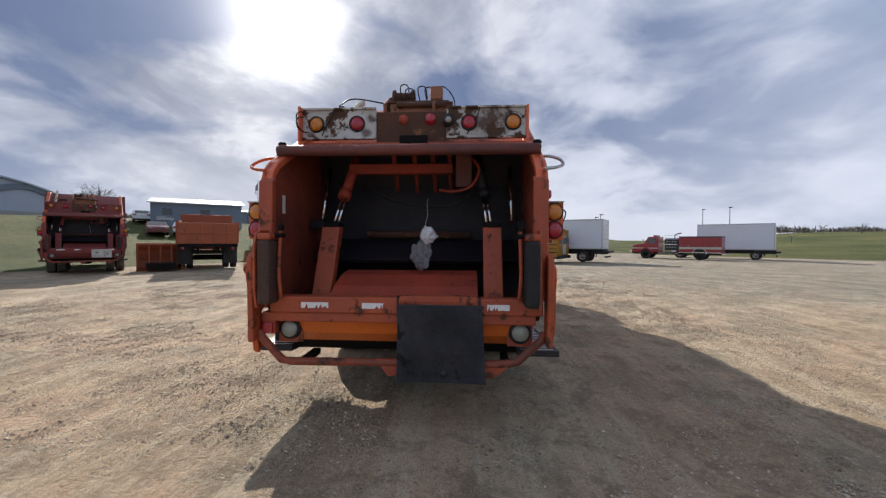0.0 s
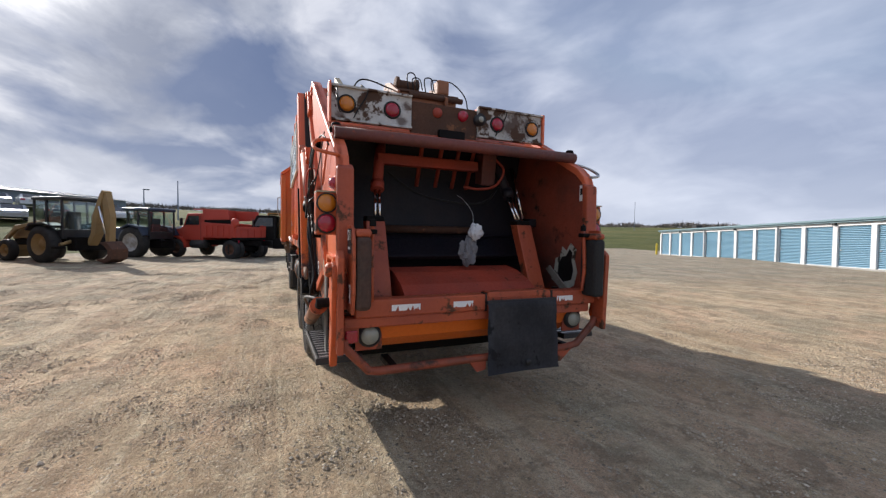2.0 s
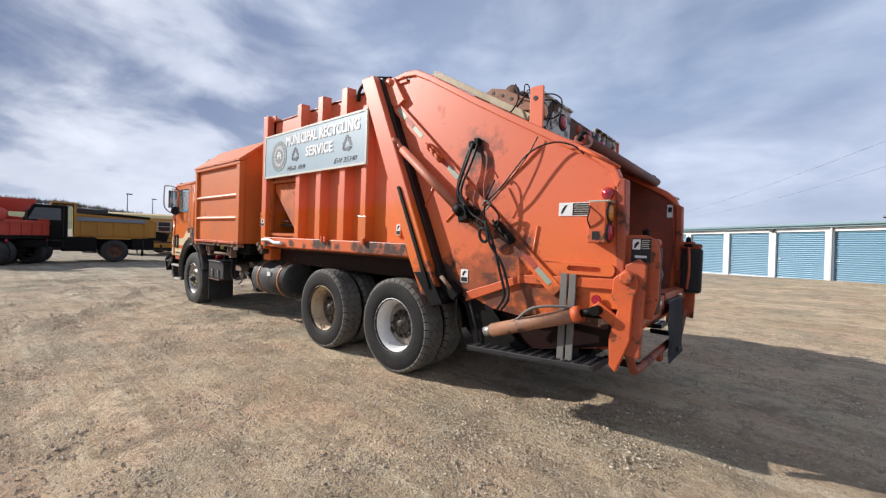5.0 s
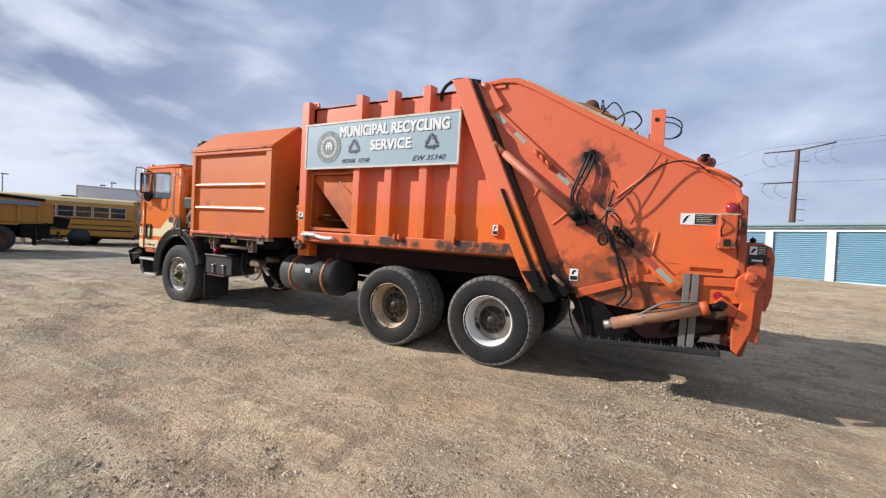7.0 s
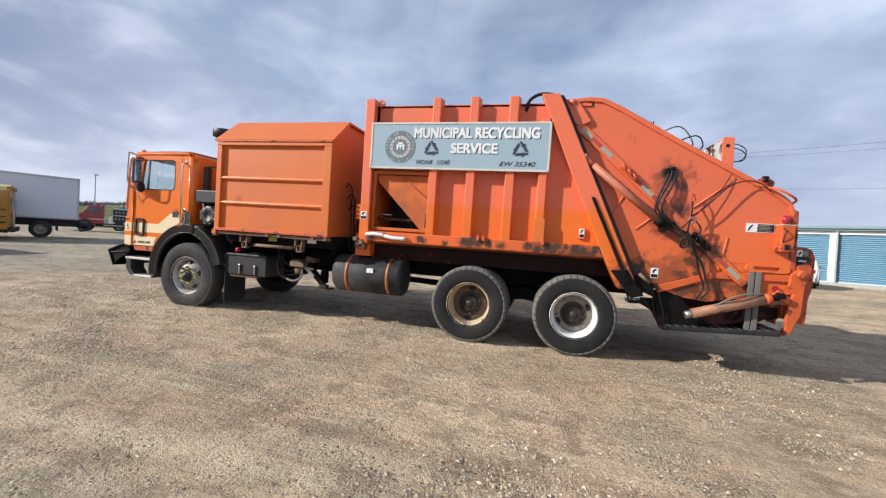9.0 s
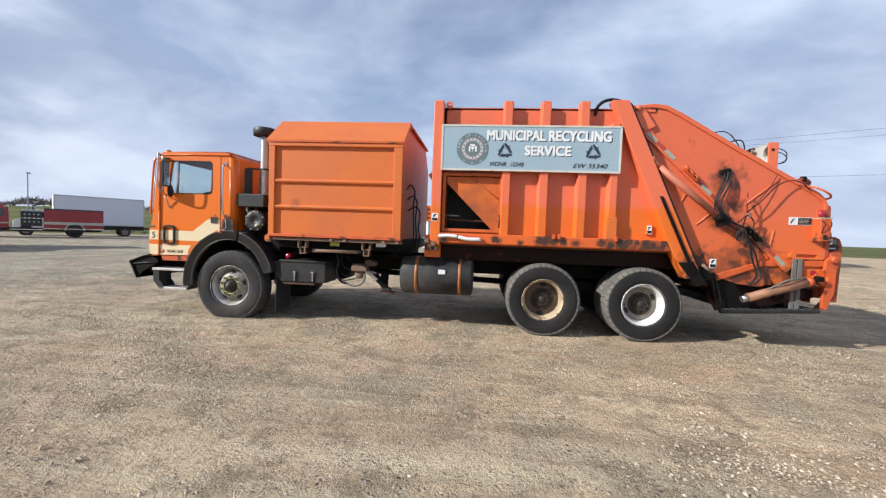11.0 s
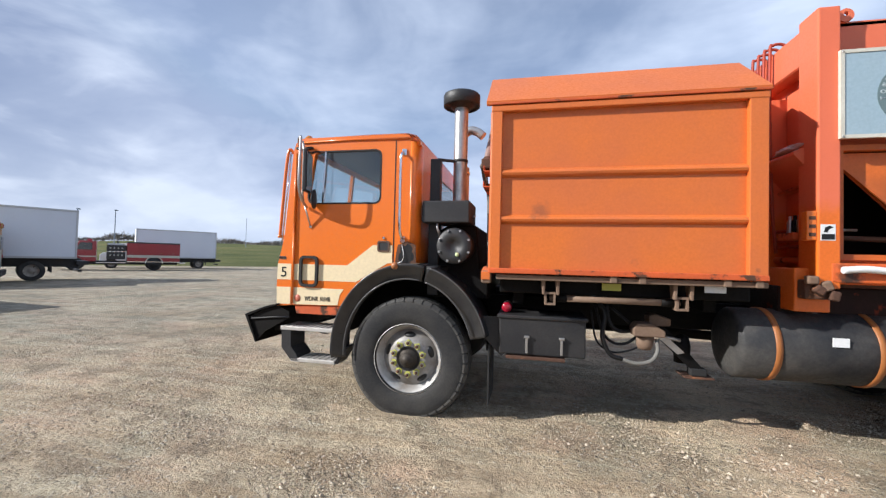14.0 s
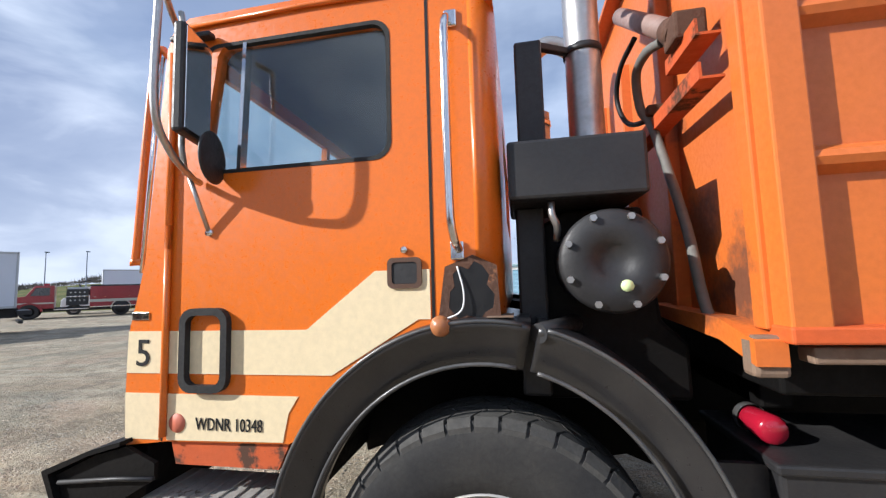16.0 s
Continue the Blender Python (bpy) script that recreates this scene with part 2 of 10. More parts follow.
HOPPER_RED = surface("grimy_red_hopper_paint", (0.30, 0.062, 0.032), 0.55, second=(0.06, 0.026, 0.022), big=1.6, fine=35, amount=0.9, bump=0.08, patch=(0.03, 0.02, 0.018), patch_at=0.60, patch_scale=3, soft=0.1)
# bluish black: the hopper's shade and haze are put into this colour
HOPPER_BLACK = surface("shaded_black_hopper", (0.013, 0.0135, 0.021), 0.5, second=(0.030, 0.021, 0.023), big=3.0, fine=40, bump=0.1, spec=0.3)
DARK_RED = surface("dark_weathered_red_paint", (0.17, 0.042, 0.03), 0.6, second=(0.09, 0.035, 0.03), big=3.0, fine=40, amount=0.9, bump=0.06, patch=(0.30, 0.07, 0.03), patch_at=0.62, patch_scale=5)
RED_WORN = surface("weathered_red_paint", (0.40, 0.055, 0.025), 0.6, second=(0.22, 0.04, 0.025), big=2.0, fine=40, amount=0.8, bump=0.06, patch=RUST, patch_at=0.62, patch_scale=4)
RUSTY = surface("rusty_steel", (0.10, 0.045, 0.025), 0.85, second=(0.045, 0.026, 0.02), big=4, fine=60, bump=0.25, patch=(0.22, 0.09, 0.04), patch_at=0.6, patch_scale=7)
CHUTE = surface("rust_streaked_chute_paint", (0.60, 0.135, 0.018), 0.5, second=(0.30, 0.075, 0.022), big=2.6, fine=45, amount=0.85, bump=0.06, patch=(0.11, 0.042, 0.02), patch_at=0.58, patch_scale=2.4, soft=0.22)
BOARD = surface("peeling_white_paint", (0.56, 0.56, 0.54), 0.55, second=(0.36, 0.33, 0.28), big=2.6, fine=40, amount=0.8, bump=0.06, patch=(0.07, 0.035, 0.02), patch_at=0.525, patch_scale=3.4, soft=0.04,
                spots=[(7.64, 0.80, 2.65, 0.22, 0.95), (7.64, 0.92, 2.68, 0.18, 0.95), (7.64, 0.46, 2.62, 0.07, 0.9), (7.64, -0.42, 2.55, 0.07, 0.8), (7.64, -0.36, 2.68, 0.06, 0.9), (7.64, -0.98, 2.53, 0.06, 0.8)], spot=(0.07, 0.035, 0.02))
RAIL = surface("rust_eaten_orange_paint", (0.70, 0.13, 0.02), 0.5, second=(0.50, 0.095, 0.025), big=2.5, fine=45, amount=0.7, bump=0.1, patch=(0.16, 0.05, 0.02), patch_at=0.62, patch_scale=6, soft=0.08,
               spots=[(x, -1.226, z, r * 1.9, 0.97) for x, z, r in ((3.24, 1.33, 0.06), (3.98, 1.36, 0.05), (4.03, 1.33, 0.04), (4.60, 1.36, 0.06), (4.69, 1.345, 0.09), (4.80, 1.35, 0.09), (4.91, 1.36, 0.05), (5.08, 1.34, 0.05), (5.46, 1.37, 0.06), (5.56, 1.35, 0.10), (5.67, 1.345, 0.11), (5.79, 1.36, 0.08), (5.90, 1.37, 0.05), (6.03, 1.35, 0.08), (6.13, 1.345, 0.09), (6.24, 1.36, 0.06), (6.37, 1.34, 0.08), (4.35, 1.32, 0.035))], spot=(0.035, 0.021, 0.014))
MAROON = surface("oily_maroon_steel", (0.022, 0.007, 0.0055), 0.5, second=(0.008, 0.005, 0.005), big=3.0, fine=45, amount=0.9, bump=0.1, patch=(0.20, 0.035, 0.012), patch_at=0.64, patch_scale=4, soft=0.06, spec=0.15)
DISC = surface("grimy_wheel_disc", (0.30, 0.27, 0.23), 0.65, 0.1, second=(0.12, 0.09, 0.07), big=7, bump=0.12, patch=(0.05, 0.035, 0.025), patch_at=0.58, patch_scale=9)
DISC_STEER = surface("stained_grey_wheel_disc", (0.33, 0.32, 0.305), 0.55, 0.15, second=(0.17, 0.14, 0.115), big=6, amount=0.9, bump=0.08, patch=(0.15, 0.09, 0.055), patch_at=0.62, patch_scale=7, soft=0.12)
DISC_DARK = surface("rusty_or_shaded_wheel_disc", (0.15, 0.105, 0.075), 0.7, 0.1, second=(0.06, 0.045, 0.04), big=7, bump=0.15, patch=(0.03, 0.02, 0.016), patch_at=0.58, patch_scale=9)
BLACK = surface("black_painted_steel", (0.015, 0.015, 0.017), 0.5, second=(0.045, 0.042, 0.04), big=3, fine=60, bump=0.06)
GREASE = surface("greasy_black_steel", (0.005, 0.0047, 0.0047), 0.6, second=(0.013, 0.0105, 0.009), big=3.5, fine=40, bump=0.12, spec=0.13)
FENDER = surface("scuffed_black_plastic", (0.017, 0.017, 0.019), 0.34, second=(0.045, 0.043, 0.042), big=5, fine=70, bump=0.05, coat=0.35)
FENDER_EDGE_SHEEN = surface("greyed_fender_edge", (0.05, 0.05, 0.052), 0.4, second=(0.12, 0.115, 0.11), big=6, amount=0.8, bump=0.05, coat=0.2)
MAT = surface("dusty_grey_rubber_mat", (0.045, 0.045, 0.052), 0.75, second=(0.085, 0.083, 0.088), big=3.5, amount=0.9, bump=0.12, patch=(0.02, 0.02, 0.022), patch_at=0.58, patch_scale=5)
RUBBER = surface("black_rubber", (0.022, 0.022, 0.023), 0.72, second=(0.045, 0.043, 0.04), big=4, fine=70, bump=0.1, spec=0.25)
TYRE = surface("dusty_tyre_rubber", (0.026, 0.026, 0.027), 0.7, second=(0.062, 0.058, 0.052), big=3.0, fine=60, amount=0.7, bump=0.12, spec=0.25)
TYRE_DARK = surface("clean_black_tyre_rubber", (0.016, 0.016, 0.0165), 0.7, second=(0.032, 0.030, 0.028), big=3.0, fine=60, amount=0.7, bump=0.12, spec=0.2)
TREAD = surface("worn_tread_rubber", (0.045, 0.044, 0.042), 0.8, second=(0.10, 0.092, 0.08), big=5.0, fine=60, amount=0.7, bump=0.15)
TREAD_DUSTY = surface("dust_grey_tread_rubber", (0.12, 0.115, 0.105), 0.85, second=(0.21, 0.195, 0.17), big=5.0, fine=60, amount=0.8, bump=0.15, spec=0.3)
HOSE = surface("black_hose", (0.014, 0.014, 0.015), 0.45, bump=0.04, spec=0.25)
CHROME = surface("chrome", (0.75, 0.75, 0.76), 0.12, 1.0, second=(0.62, 0.61, 0.6), bump=0.01)
STEEL = surface("dull_steel", (0.52, 0.51, 0.5), 0.38, 0.9, second=(0.38, 0.35, 0.32), big=5, bump=0.05, patch=(0.2, 0.1, 0.06), patch_at=0.68, patch_scale=8)
ALU = surface("scuffed_aluminium", (0.56, 0.54, 0.51), 0.5, 0.4, second=(0.34, 0.29, 0.24), big=6, bump=0.15, patch=(0.20, 0.15, 0.11), patch_at=0.6, patch_scale=9)
RIM = surface("dusty_silver_wheel", (0.50, 0.495, 0.48), 0.5, 0.3, second=(0.27, 0.235, 0.20), big=6, amount=0.85, bump=0.08, patch=(0.16, 0.085, 0.045), patch_at=0.60, patch_scale=9, soft=0.12)
RIM_WHITE = surface("white_painted_wheel", (0.74, 0.74, 0.72), 0.5, 0.1, second=(0.55, 0.52, 0.47), big=5, bump=0.05, patch=(0.2, 0.12, 0.07), patch_at=0.67, patch_scale=8)
RIM_RUST = surface("rusty_cream_wheel", (0.52, 0.42, 0.28), 0.6, 0.1, second=(0.25, 0.13, 0.06), big=5, bump=0.12, patch=(0.11, 0.05, 0.025), patch_at=0.55, patch_scale=7)
HUB = surface("greasy_hub", (0.07, 0.06, 0.05), 0.55, 0.4, second=(0.03, 0.025, 0.02), big=8, bump=0.15, spec=0.25)
TANKM = surface("dusty_dark_grey_tank", (0.024, 0.025, 0.028), 0.62, second=(0.075, 0.07, 0.064), big=2.6, amount=0.9, bump=0.1, patch=(0.10, 0.095, 0.085), patch_at=0.60, patch_scale=5, soft=0.15, spec=0.3)
STRAP = surface("orange_tank_strap", (0.34, 0.12, 0.03), 0.5, bump=0.04)
CREAM = surface("cream_stripe_paint", (0.80, 0.66, 0.42), 0.35, second=(0.76, 0.63, 0.42), bump=0.015, coat=0.2)
SIGN = surface("blue_grey_sign_sheet", (0.31, 0.42, 0.49), 0.4, 0.0, second=(0.34, 0.435, 0.49), big=2, bump=0.02)
SIGN_EDGE = surface("grimy_sign_edge", (0.50, 0.49, 0.42), 0.5, second=(0.36, 0.34, 0.28), big=5, bump=0.05)
SIGN_FRAME = surface("chalky_cream_edging", (0.62, 0.60, 0.52), 0.5, second=(0.48, 0.45, 0.37), big=5, bump=0.05)
WHITE = surface("white_vinyl", (0.82, 0.83, 0.83), 0.4, bump=0.01)
# print black, also the painted dark of holes, recesses and wheel wells
INK_AND_SHADE = surface("black_ink_and_shade", (0.006, 0.006, 0.007), 0.45, bump=0.0)
INK_BLUE = surface("navy_ink", (0.03, 0.045, 0.07), 0.45, bump=0.0)
AMBER = surface("amber_lens", (0.58, 0.19, 0.012), 0.18, bump=0.02, coat=0.5)
REDLENS = surface("red_lens", (0.38, 0.010, 0.03), 0.18, bump=0.02, coat=0.5)
CLEAR = surface("frosted_lamp_lens", (0.33, 0.34, 0.28), 0.2, bump=0.04, coat=0.5)
GREY_STRAP = surface("grey_rubber_strap", (0.17, 0.165, 0.15), 0.7, second=(0.1, 0.09, 0.08), bump=0.08)
TAN = surface("muddy_brown_steel", (0.21, 0.14, 0.095), 0.8, second=(0.14, 0.08, 0.05), big=5, bump=0.15)
PLASTIC = surface("white_plastic_bag", (0.66, 0.68, 0.70), 0.4, second=(0.5, 0.52, 0.56), big=8, bump=0.15)
SEAT = surface("dark_vinyl", (0.03, 0.03, 0.034), 0.6, bump=0.06)
TAPE_RED = surface("faded_red_tape", (0.40, 0.06, 0.04), 0.5, bump=0.02)
TAPE_WHITE = surface("faded_silver_tape", (0.36, 0.40, 0.32), 0.4, 0.2, bump=0.02)
YELLOW_TAG = surface("yellow_tag", (0.52, 0.52, 0.10), 0.5, bump=0.01)


def glass(name, tint=(0.75, 0.9, 0.9), rough=0.0):
    m = bpy.data.materials.new(name)
    m.use_nodes = True
    nt = m.node_tree
    nt.nodes.clear()
    N, L = nt.nodes.new, nt.links.new
    out, mx, tr, gl, fr = N("ShaderNodeOutputMaterial"), N("ShaderNodeMixShader"), N("ShaderNodeBsdfTransparent"), N("ShaderNodeBsdfGlossy"), N("ShaderNodeLayerWeight")
    tr.inputs[0].default_value, gl.inputs[1].default_value, fr.inputs[0].default_value = (*tint, 1), 0.02, 0.5
    pw = N("ShaderNodeMath")
    pw.operation, pw.inputs[1].default_value = "POWER", 4.0
    L(fr.outputs["Facing"], pw.inputs[0])
    am = N("ShaderNodeMath")
    am.operation, am.inputs[1].default_value, am.inputs[2].default_value = "MULTIPLY_ADD", 0.85, 0.085
    L(pw.outputs[0], am.inputs[0])
    L(am.outputs[0], mx.inputs[0])
    L(tr.outputs[0], mx.inputs[1])
    L(gl.outputs[0], mx.inputs[2])
    L(mx.outputs[0], out.inputs[0])
    return m


GLASS = glass("window_glass", (0.90, 0.95, 0.955))
DARK_GLASS = surface("dark_window", (0.02, 0.025, 0.03), 0.08, coat=0.6, bump=0.0)


# ---- mesh helpers ----
def finish(bm):
    bmesh.ops.recalc_face_normals(bm, faces=bm.faces)
    return bm


def box(x0, x1, y0, y1, z0, z1, bevel=0.0, bm=None):
    bm = bm or bmesh.new()
    v = bmesh.ops.create_cube(bm, size=1, matrix=Matrix.Translation(((x0 + x1) / 2, (y0 + y1) / 2, (z0 + z1) / 2)) @ Matrix.Diagonal((abs(x1 - x0), abs(y1 - y0), abs(z1 - z0), 1)))["verts"]
    if bevel:
        bmesh.ops.bevel(bm, geom=list({e for w in v for e in w.link_edges}), offset=bevel, segments=2, affect="EDGES", profile=0.5)
    return bm


def moved(bm, m):
    bmesh.ops.transform(bm, matrix=m, verts=bm.verts)
    return bm


def prism(pts, axis, a, b, bevel=0.0, bm=None):
    """A flat outline drawn across one axis and carried along it from a to b: axis x takes (y, z), y takes (x, z), z takes (x, y)."""
    bm = bm or bmesh.new()
    put = {"x": lambda p, s: (s, p[0], p[1]), "y": lambda p, s: (p[0], s, p[1]), "z": lambda p, s: (p[0], p[1], s)}[axis]
    lo, hi = [bm.verts.new(put(p, a)) for p in pts], [bm.verts.new(put(p, b)) for p in pts]
    n, faces = len(pts), []
    faces.append(bm.faces.new(lo))
    faces.append(bm.faces.new(hi[::-1]))
    for i in range(n):
        faces.append(bm.faces.new((lo[i], hi[i], hi[(i + 1) % n], lo[(i + 1) % n])))
    bmesh.ops.recalc_face_normals(bm, faces=faces)
    if bevel:
        bmesh.ops.bevel(bm, geom=list({e for f in faces for e in f.edges}), offset=bevel, segments=2, affect="EDGES", profile=0.5)
    return bm


def sheet(outer, holes, axis, a, b, bm=None):
    """A plate with holes, from a to b along the axis."""
    bm = bm or bmesh.new()
    put = {"x": lambda p, s: (s, p[0], p[1]), "y": lambda p, s: (p[0], s, p[1]), "z": lambda p, s: (p[0], p[1], s)}[axis]
    edges = []
    for loop in (outer, *holes):
        vs = [bm.verts.new(put(p, a)) for p in loop]
        edges += [bm.edges.new((vs[i], vs[(i + 1) % len(vs)])) for i in range(len(vs))]
    made = bmesh.ops.triangle_fill(bm, edges=edges, use_beauty=True, use_dissolve=False)
    faces = [g for g in made["geom"] if isinstance(g, bmesh.types.BMFace)]
    ext = bmesh.ops.extrude_face_region(bm, geom=faces)
    d = Vector(put((0, 0), b)) - Vector(put((0, 0), a))
    bmesh.ops.translate(bm, verts=[g for g in ext["geom"] if isinstance(g, bmesh.types.BMVert)], vec=d)
    bmesh.ops.recalc_face_normals(bm, faces=bm.faces)
    return bm


def rounded(x0, x1, z0, z1, r, n=5):
    pts = []
    for cx, cz, a0 in ((x1 - r, z1 - r, 0), (x0 + r, z1 - r, 90), (x0 + r, z0 + r, 180), (x1 - r, z0 + r, 270)):
        for i in range(n + 1):
            a = radians(a0 + 90 * i / n)
            pts.append((cx + r * math.cos(a), cz + r * math.sin(a)))
    return pts


def oval(cx, cz, rx, rz=None, n=24, a0=0.0, a1=360.0):
    rz = rz or rx
    k = n if a1 - a0 >= 360 else n + 1
    return [(cx + rx * math.cos(radians(a0 + (a1 - a0) * i / n)), cz + rz * math.sin(radians(a0 + (a1 - a0) * i / n))) for i in range(k)]


def tube(pts, r, segs=8, bm=None, closed=False):
    """A round bar or hose through the points."""
    bm = bm or bmesh.new()
    pts = [Vector(p) for p in pts]
    rings, n = [], len(pts)
    up = Vector((0, 0, 1))
    for i, p in enumerate(pts):
        if closed:
            t = (pts[(i + 1) % n] - pts[i - 1]).normalized()
        else:
            t = (pts[min(i + 1, n - 1)] - pts[max(i - 1, 0)]).normalized()
        if i == 0:
            side = t.cross(up) if abs(t.dot(up)) < 0.95 else t.cross(Vector((1, 0, 0)))
        else:
            side = side - t * side.dot(t)
        side = side.normalized()
        other = t.cross(side)
        rings.append([bm.verts.new(p + r * (math.cos(2 * math.pi * k / segs) * side + math.sin(2 * math.pi * k / segs) * other)) for k in range(segs)])
    faces = []
    for i in range(n if closed else n - 1):
        p, q = rings[i], rings[(i + 1) % n]
        for k in range(segs):
            f = bm.faces.new((p[k], p[(k + 1) % segs], q[(k + 1) % segs], q[k]))
            f.smooth = True
            faces.append(f)
    if not closed:
        faces += [bm.faces.new(rings[0][::-1]), bm.faces.new(rings[-1])]
    bmesh.ops.recalc_face_normals(bm, faces=faces)
    return bm


def curve_pts(pts, steps=8):
    """A smooth line through a few points."""
    P = [Vector(p) for p in pts]
    P = [2 * P[0] - P[1], *P, 2 * P[-1] - P[-2]]
    out = []
    for i in range(1, len(P) - 2):
        a, b, c, d = P[i - 1 : i + 3]
        for k in range(steps):
            t = k / steps
            out.append(0.5 * ((2 * b) + (c - a) * t + (2 * a - 5 * b + 4 * c - d) * t * t + (3 * b - a - 3 * c + d) * t**3))
    return out + [P[-2]]


def lathe(profile, axis, centre, segs=32, bm=None, smooth=True):
    """A profile of (along, radius) turned about an axis through the centre."""
    bm = bm or bmesh.new()
    c = Vector(centre)
    A, U, V = {"x": ((1, 0, 0), (0, 1, 0), (0, 0, 1)), "y": ((0, 1, 0), (1, 0, 0), (0, 0, 1)), "z": ((0, 0, 1), (1, 0, 0), (0, 1, 0))}[axis]
    A, U, V = Vector(A), Vector(U), Vector(V)
    rings = []
    for s, r in profile:
        if r < 1e-5:
            rings.append([bm.verts.new(c + A * s)])
        else:
            rings.append([bm.verts.new(c + A * s + r * (math.cos(2 * math.pi * k / segs) * U + math.sin(2 * math.pi * k / segs) * V)) for k in range(segs)])
    faces = []
    for p, q in zip(rings, rings[1:]):
        for k in range(segs):
            ring = [p[k % len(p)], p[(k + 1) % len(p)], q[(k + 1) % len(q)], q[k % len(q)]]
            vs = []
            for v in ring:
                if v not in vs:
                    vs.append(v)
            if len(vs) > 2:
                f = bm.faces.new(vs)
                f.smooth = smooth
                faces.append(f)
    bmesh.ops.recalc_face_normals(bm, faces=faces)
    return bm


def mirror_y(bm, centre):
    m = Matrix.Translation((0, 2 * centre, 0)) @ Matrix.Diagonal((1, -1, 1, 1))
    bmesh.ops.transform(bm, matrix=m, verts=bm.verts)
    bmesh.ops.reverse_faces(bm, faces=bm.faces)
    return bm


def part(name, bm, material, parent, label=""):
    me = bpy.data.meshes.new(name)
    bm.to_mesh(me)
    bm.free()
    for m in material if isinstance(material, (list, tuple)) else (material,):
        me.materials.append(m)
    ob = new(name, me)
    while parent and parent.parent and parent.parent.parent:
        parent = parent.parent
    ob.parent = parent
    if label:
        ob["label"] = label
    return ob


def thing(name, at, heading, label, category, group="", kind=""):
    """An Empty at a thing's base; local x is its forward way, y its left side."""
    ob = new(name)
    ob.empty_display_size = 0.2
    ob.matrix_world = pose(at[0], at[1], at[2], 0, 0, heading)
    return tagged(ob, label, category, group, kind)


def single(name, bm, material, label, category, group="", kind=""):
    ob = part(name, bm, material, None)
    return tagged(ob, label, category, group, kind)


def lettering(text, width, height, at, turn, material, parent, name="lettering", depth=0.003, shear=0.0, bold=0.0):
    """Words as thin solid letters: at is their lower left corner, fitted to width and height."""
    cu = bpy.data.curves.new("tmp_text", "FONT")
    cu.body, cu.size, cu.extrude, cu.shear, cu.offset = text, 1.0, 0.0, shear, bold
    cu.resolution_u = 3
    ob = new("tmp_text", cu)
    bpy.context.view_layer.update()
    me = bpy.data.meshes.new_from_object(ob.evaluated_get(bpy.context.evaluated_depsgraph_get()))
    bpy.data.objects.remove(ob)
    bpy.data.curves.remove(cu)
    bm = bmesh.new()
    bm.from_mesh(me)
    bpy.data.meshes.remove(me)
    xs, ys = [v.co.x for v in bm.verts], [v.co.y for v in bm.verts]
    x0, y0, sx, sy = min(xs), min(ys), width / (max(xs) - min(xs)), height / (max(ys) - min(ys))
    for v in bm.verts:
        v.co = ((v.co.x - x0) * sx, (v.co.y - y0) * sy, 0)
    ext = bmesh.ops.extrude_face_region(bm, geom=list(bm.faces))
    bmesh.ops.translate(bm, verts=[g for g in ext["geom"] if isinstance(g, bmesh.types.BMVert)], vec=(0, 0, depth))
    bmesh.ops.recalc_face_normals(bm, faces=bm.faces)
    moved(bm, Matrix.Translation(at) @ turn)
    return part(name, bm, material, parent)


SIDE = Euler((radians(90), 0, 0)).to_matrix().to_4x4()


# ---- ground ----
KNOTS = [(2, 0, 0.0), (7, 0, 0.0), (4.5, -5, 0.0), (10, -3, 0.0), (0, -4, 0.0), (9, 5, 0.0), (3, -9, 0.08), (-2.75, -14.0, 0.12), (-6.5, -11.7, 0.18), (8, -14, 0.35), (-9.6, -9.9, 0.06), (-11.8, -7.3, 0.0),
         (-16.0, -4.6, -0.1), (-16.3, 0.5, -0.05), (-23, 7, -0.33), (-22, 11, -0.2), (-32, 25.5, -0.3), (-21, 39, -0.45), (15, 18.5, 0.40), (16.3, 14.1, 0.30), (-5, 28, -0.05), (3, 14, 0.0), (-5, 6, -0.02)]
_KX, _KY, _KZ = (np.array(c, float) for c in zip(*KNOTS))


def height(x, y):
    """The lie of the land: a nearly level yard, and fields that rise away from it."""
    w = 1.0 / (((x - _KX) ** 2 + (y - _KY) ** 2) + 4.0) ** 1.6
    z = float((w * _KZ).sum() / w.sum())
    r = math.hypot(x - 3, y)
    if r > 24:
        a = math.degrees(math.atan2(y, -(x - 3)))  # 0: ahead of the truck; positive: to its right
        rise = 0.0
        if -140 < a < 25:
            k = min(1.0, (a + 140) / 30) * min(1.0, (25 - a) / 20)
            bank = min(1.0, max(0.0, (-8 - a) / 14))
            rise = k * (bank * (0.105 * min(max(r - 26, 0), 33) + 0.06 * min(max(r - 47, 0), 15)) + (1 - bank) * 0.05 * min(max(r - 30, 0), 60) + 0.05 * min(max(r - 95, 0), 250))
        elif 25 <= a < 130:
            k = min(1.0, (a - 25) / 12) * min(1.0, (130 - a) / 30)
            rise = k * 0.034 * min(max(r - 58, 0), 230)
        z += rise * min(1.0, (r - 24) / 10)
    return z


def grid_axis(lo, hi, step, far):
    inner = list(np.arange(lo, hi + step / 2, step))
    left, right, d = [], [], step
    a, b = lo, hi
    while b - hi < far:
        d = min(d * 1.22, 120)
        a, b = a - d, b + d
        left.append(a)
        right.append(b)
    return np.array(left[::-1] + inner + right)


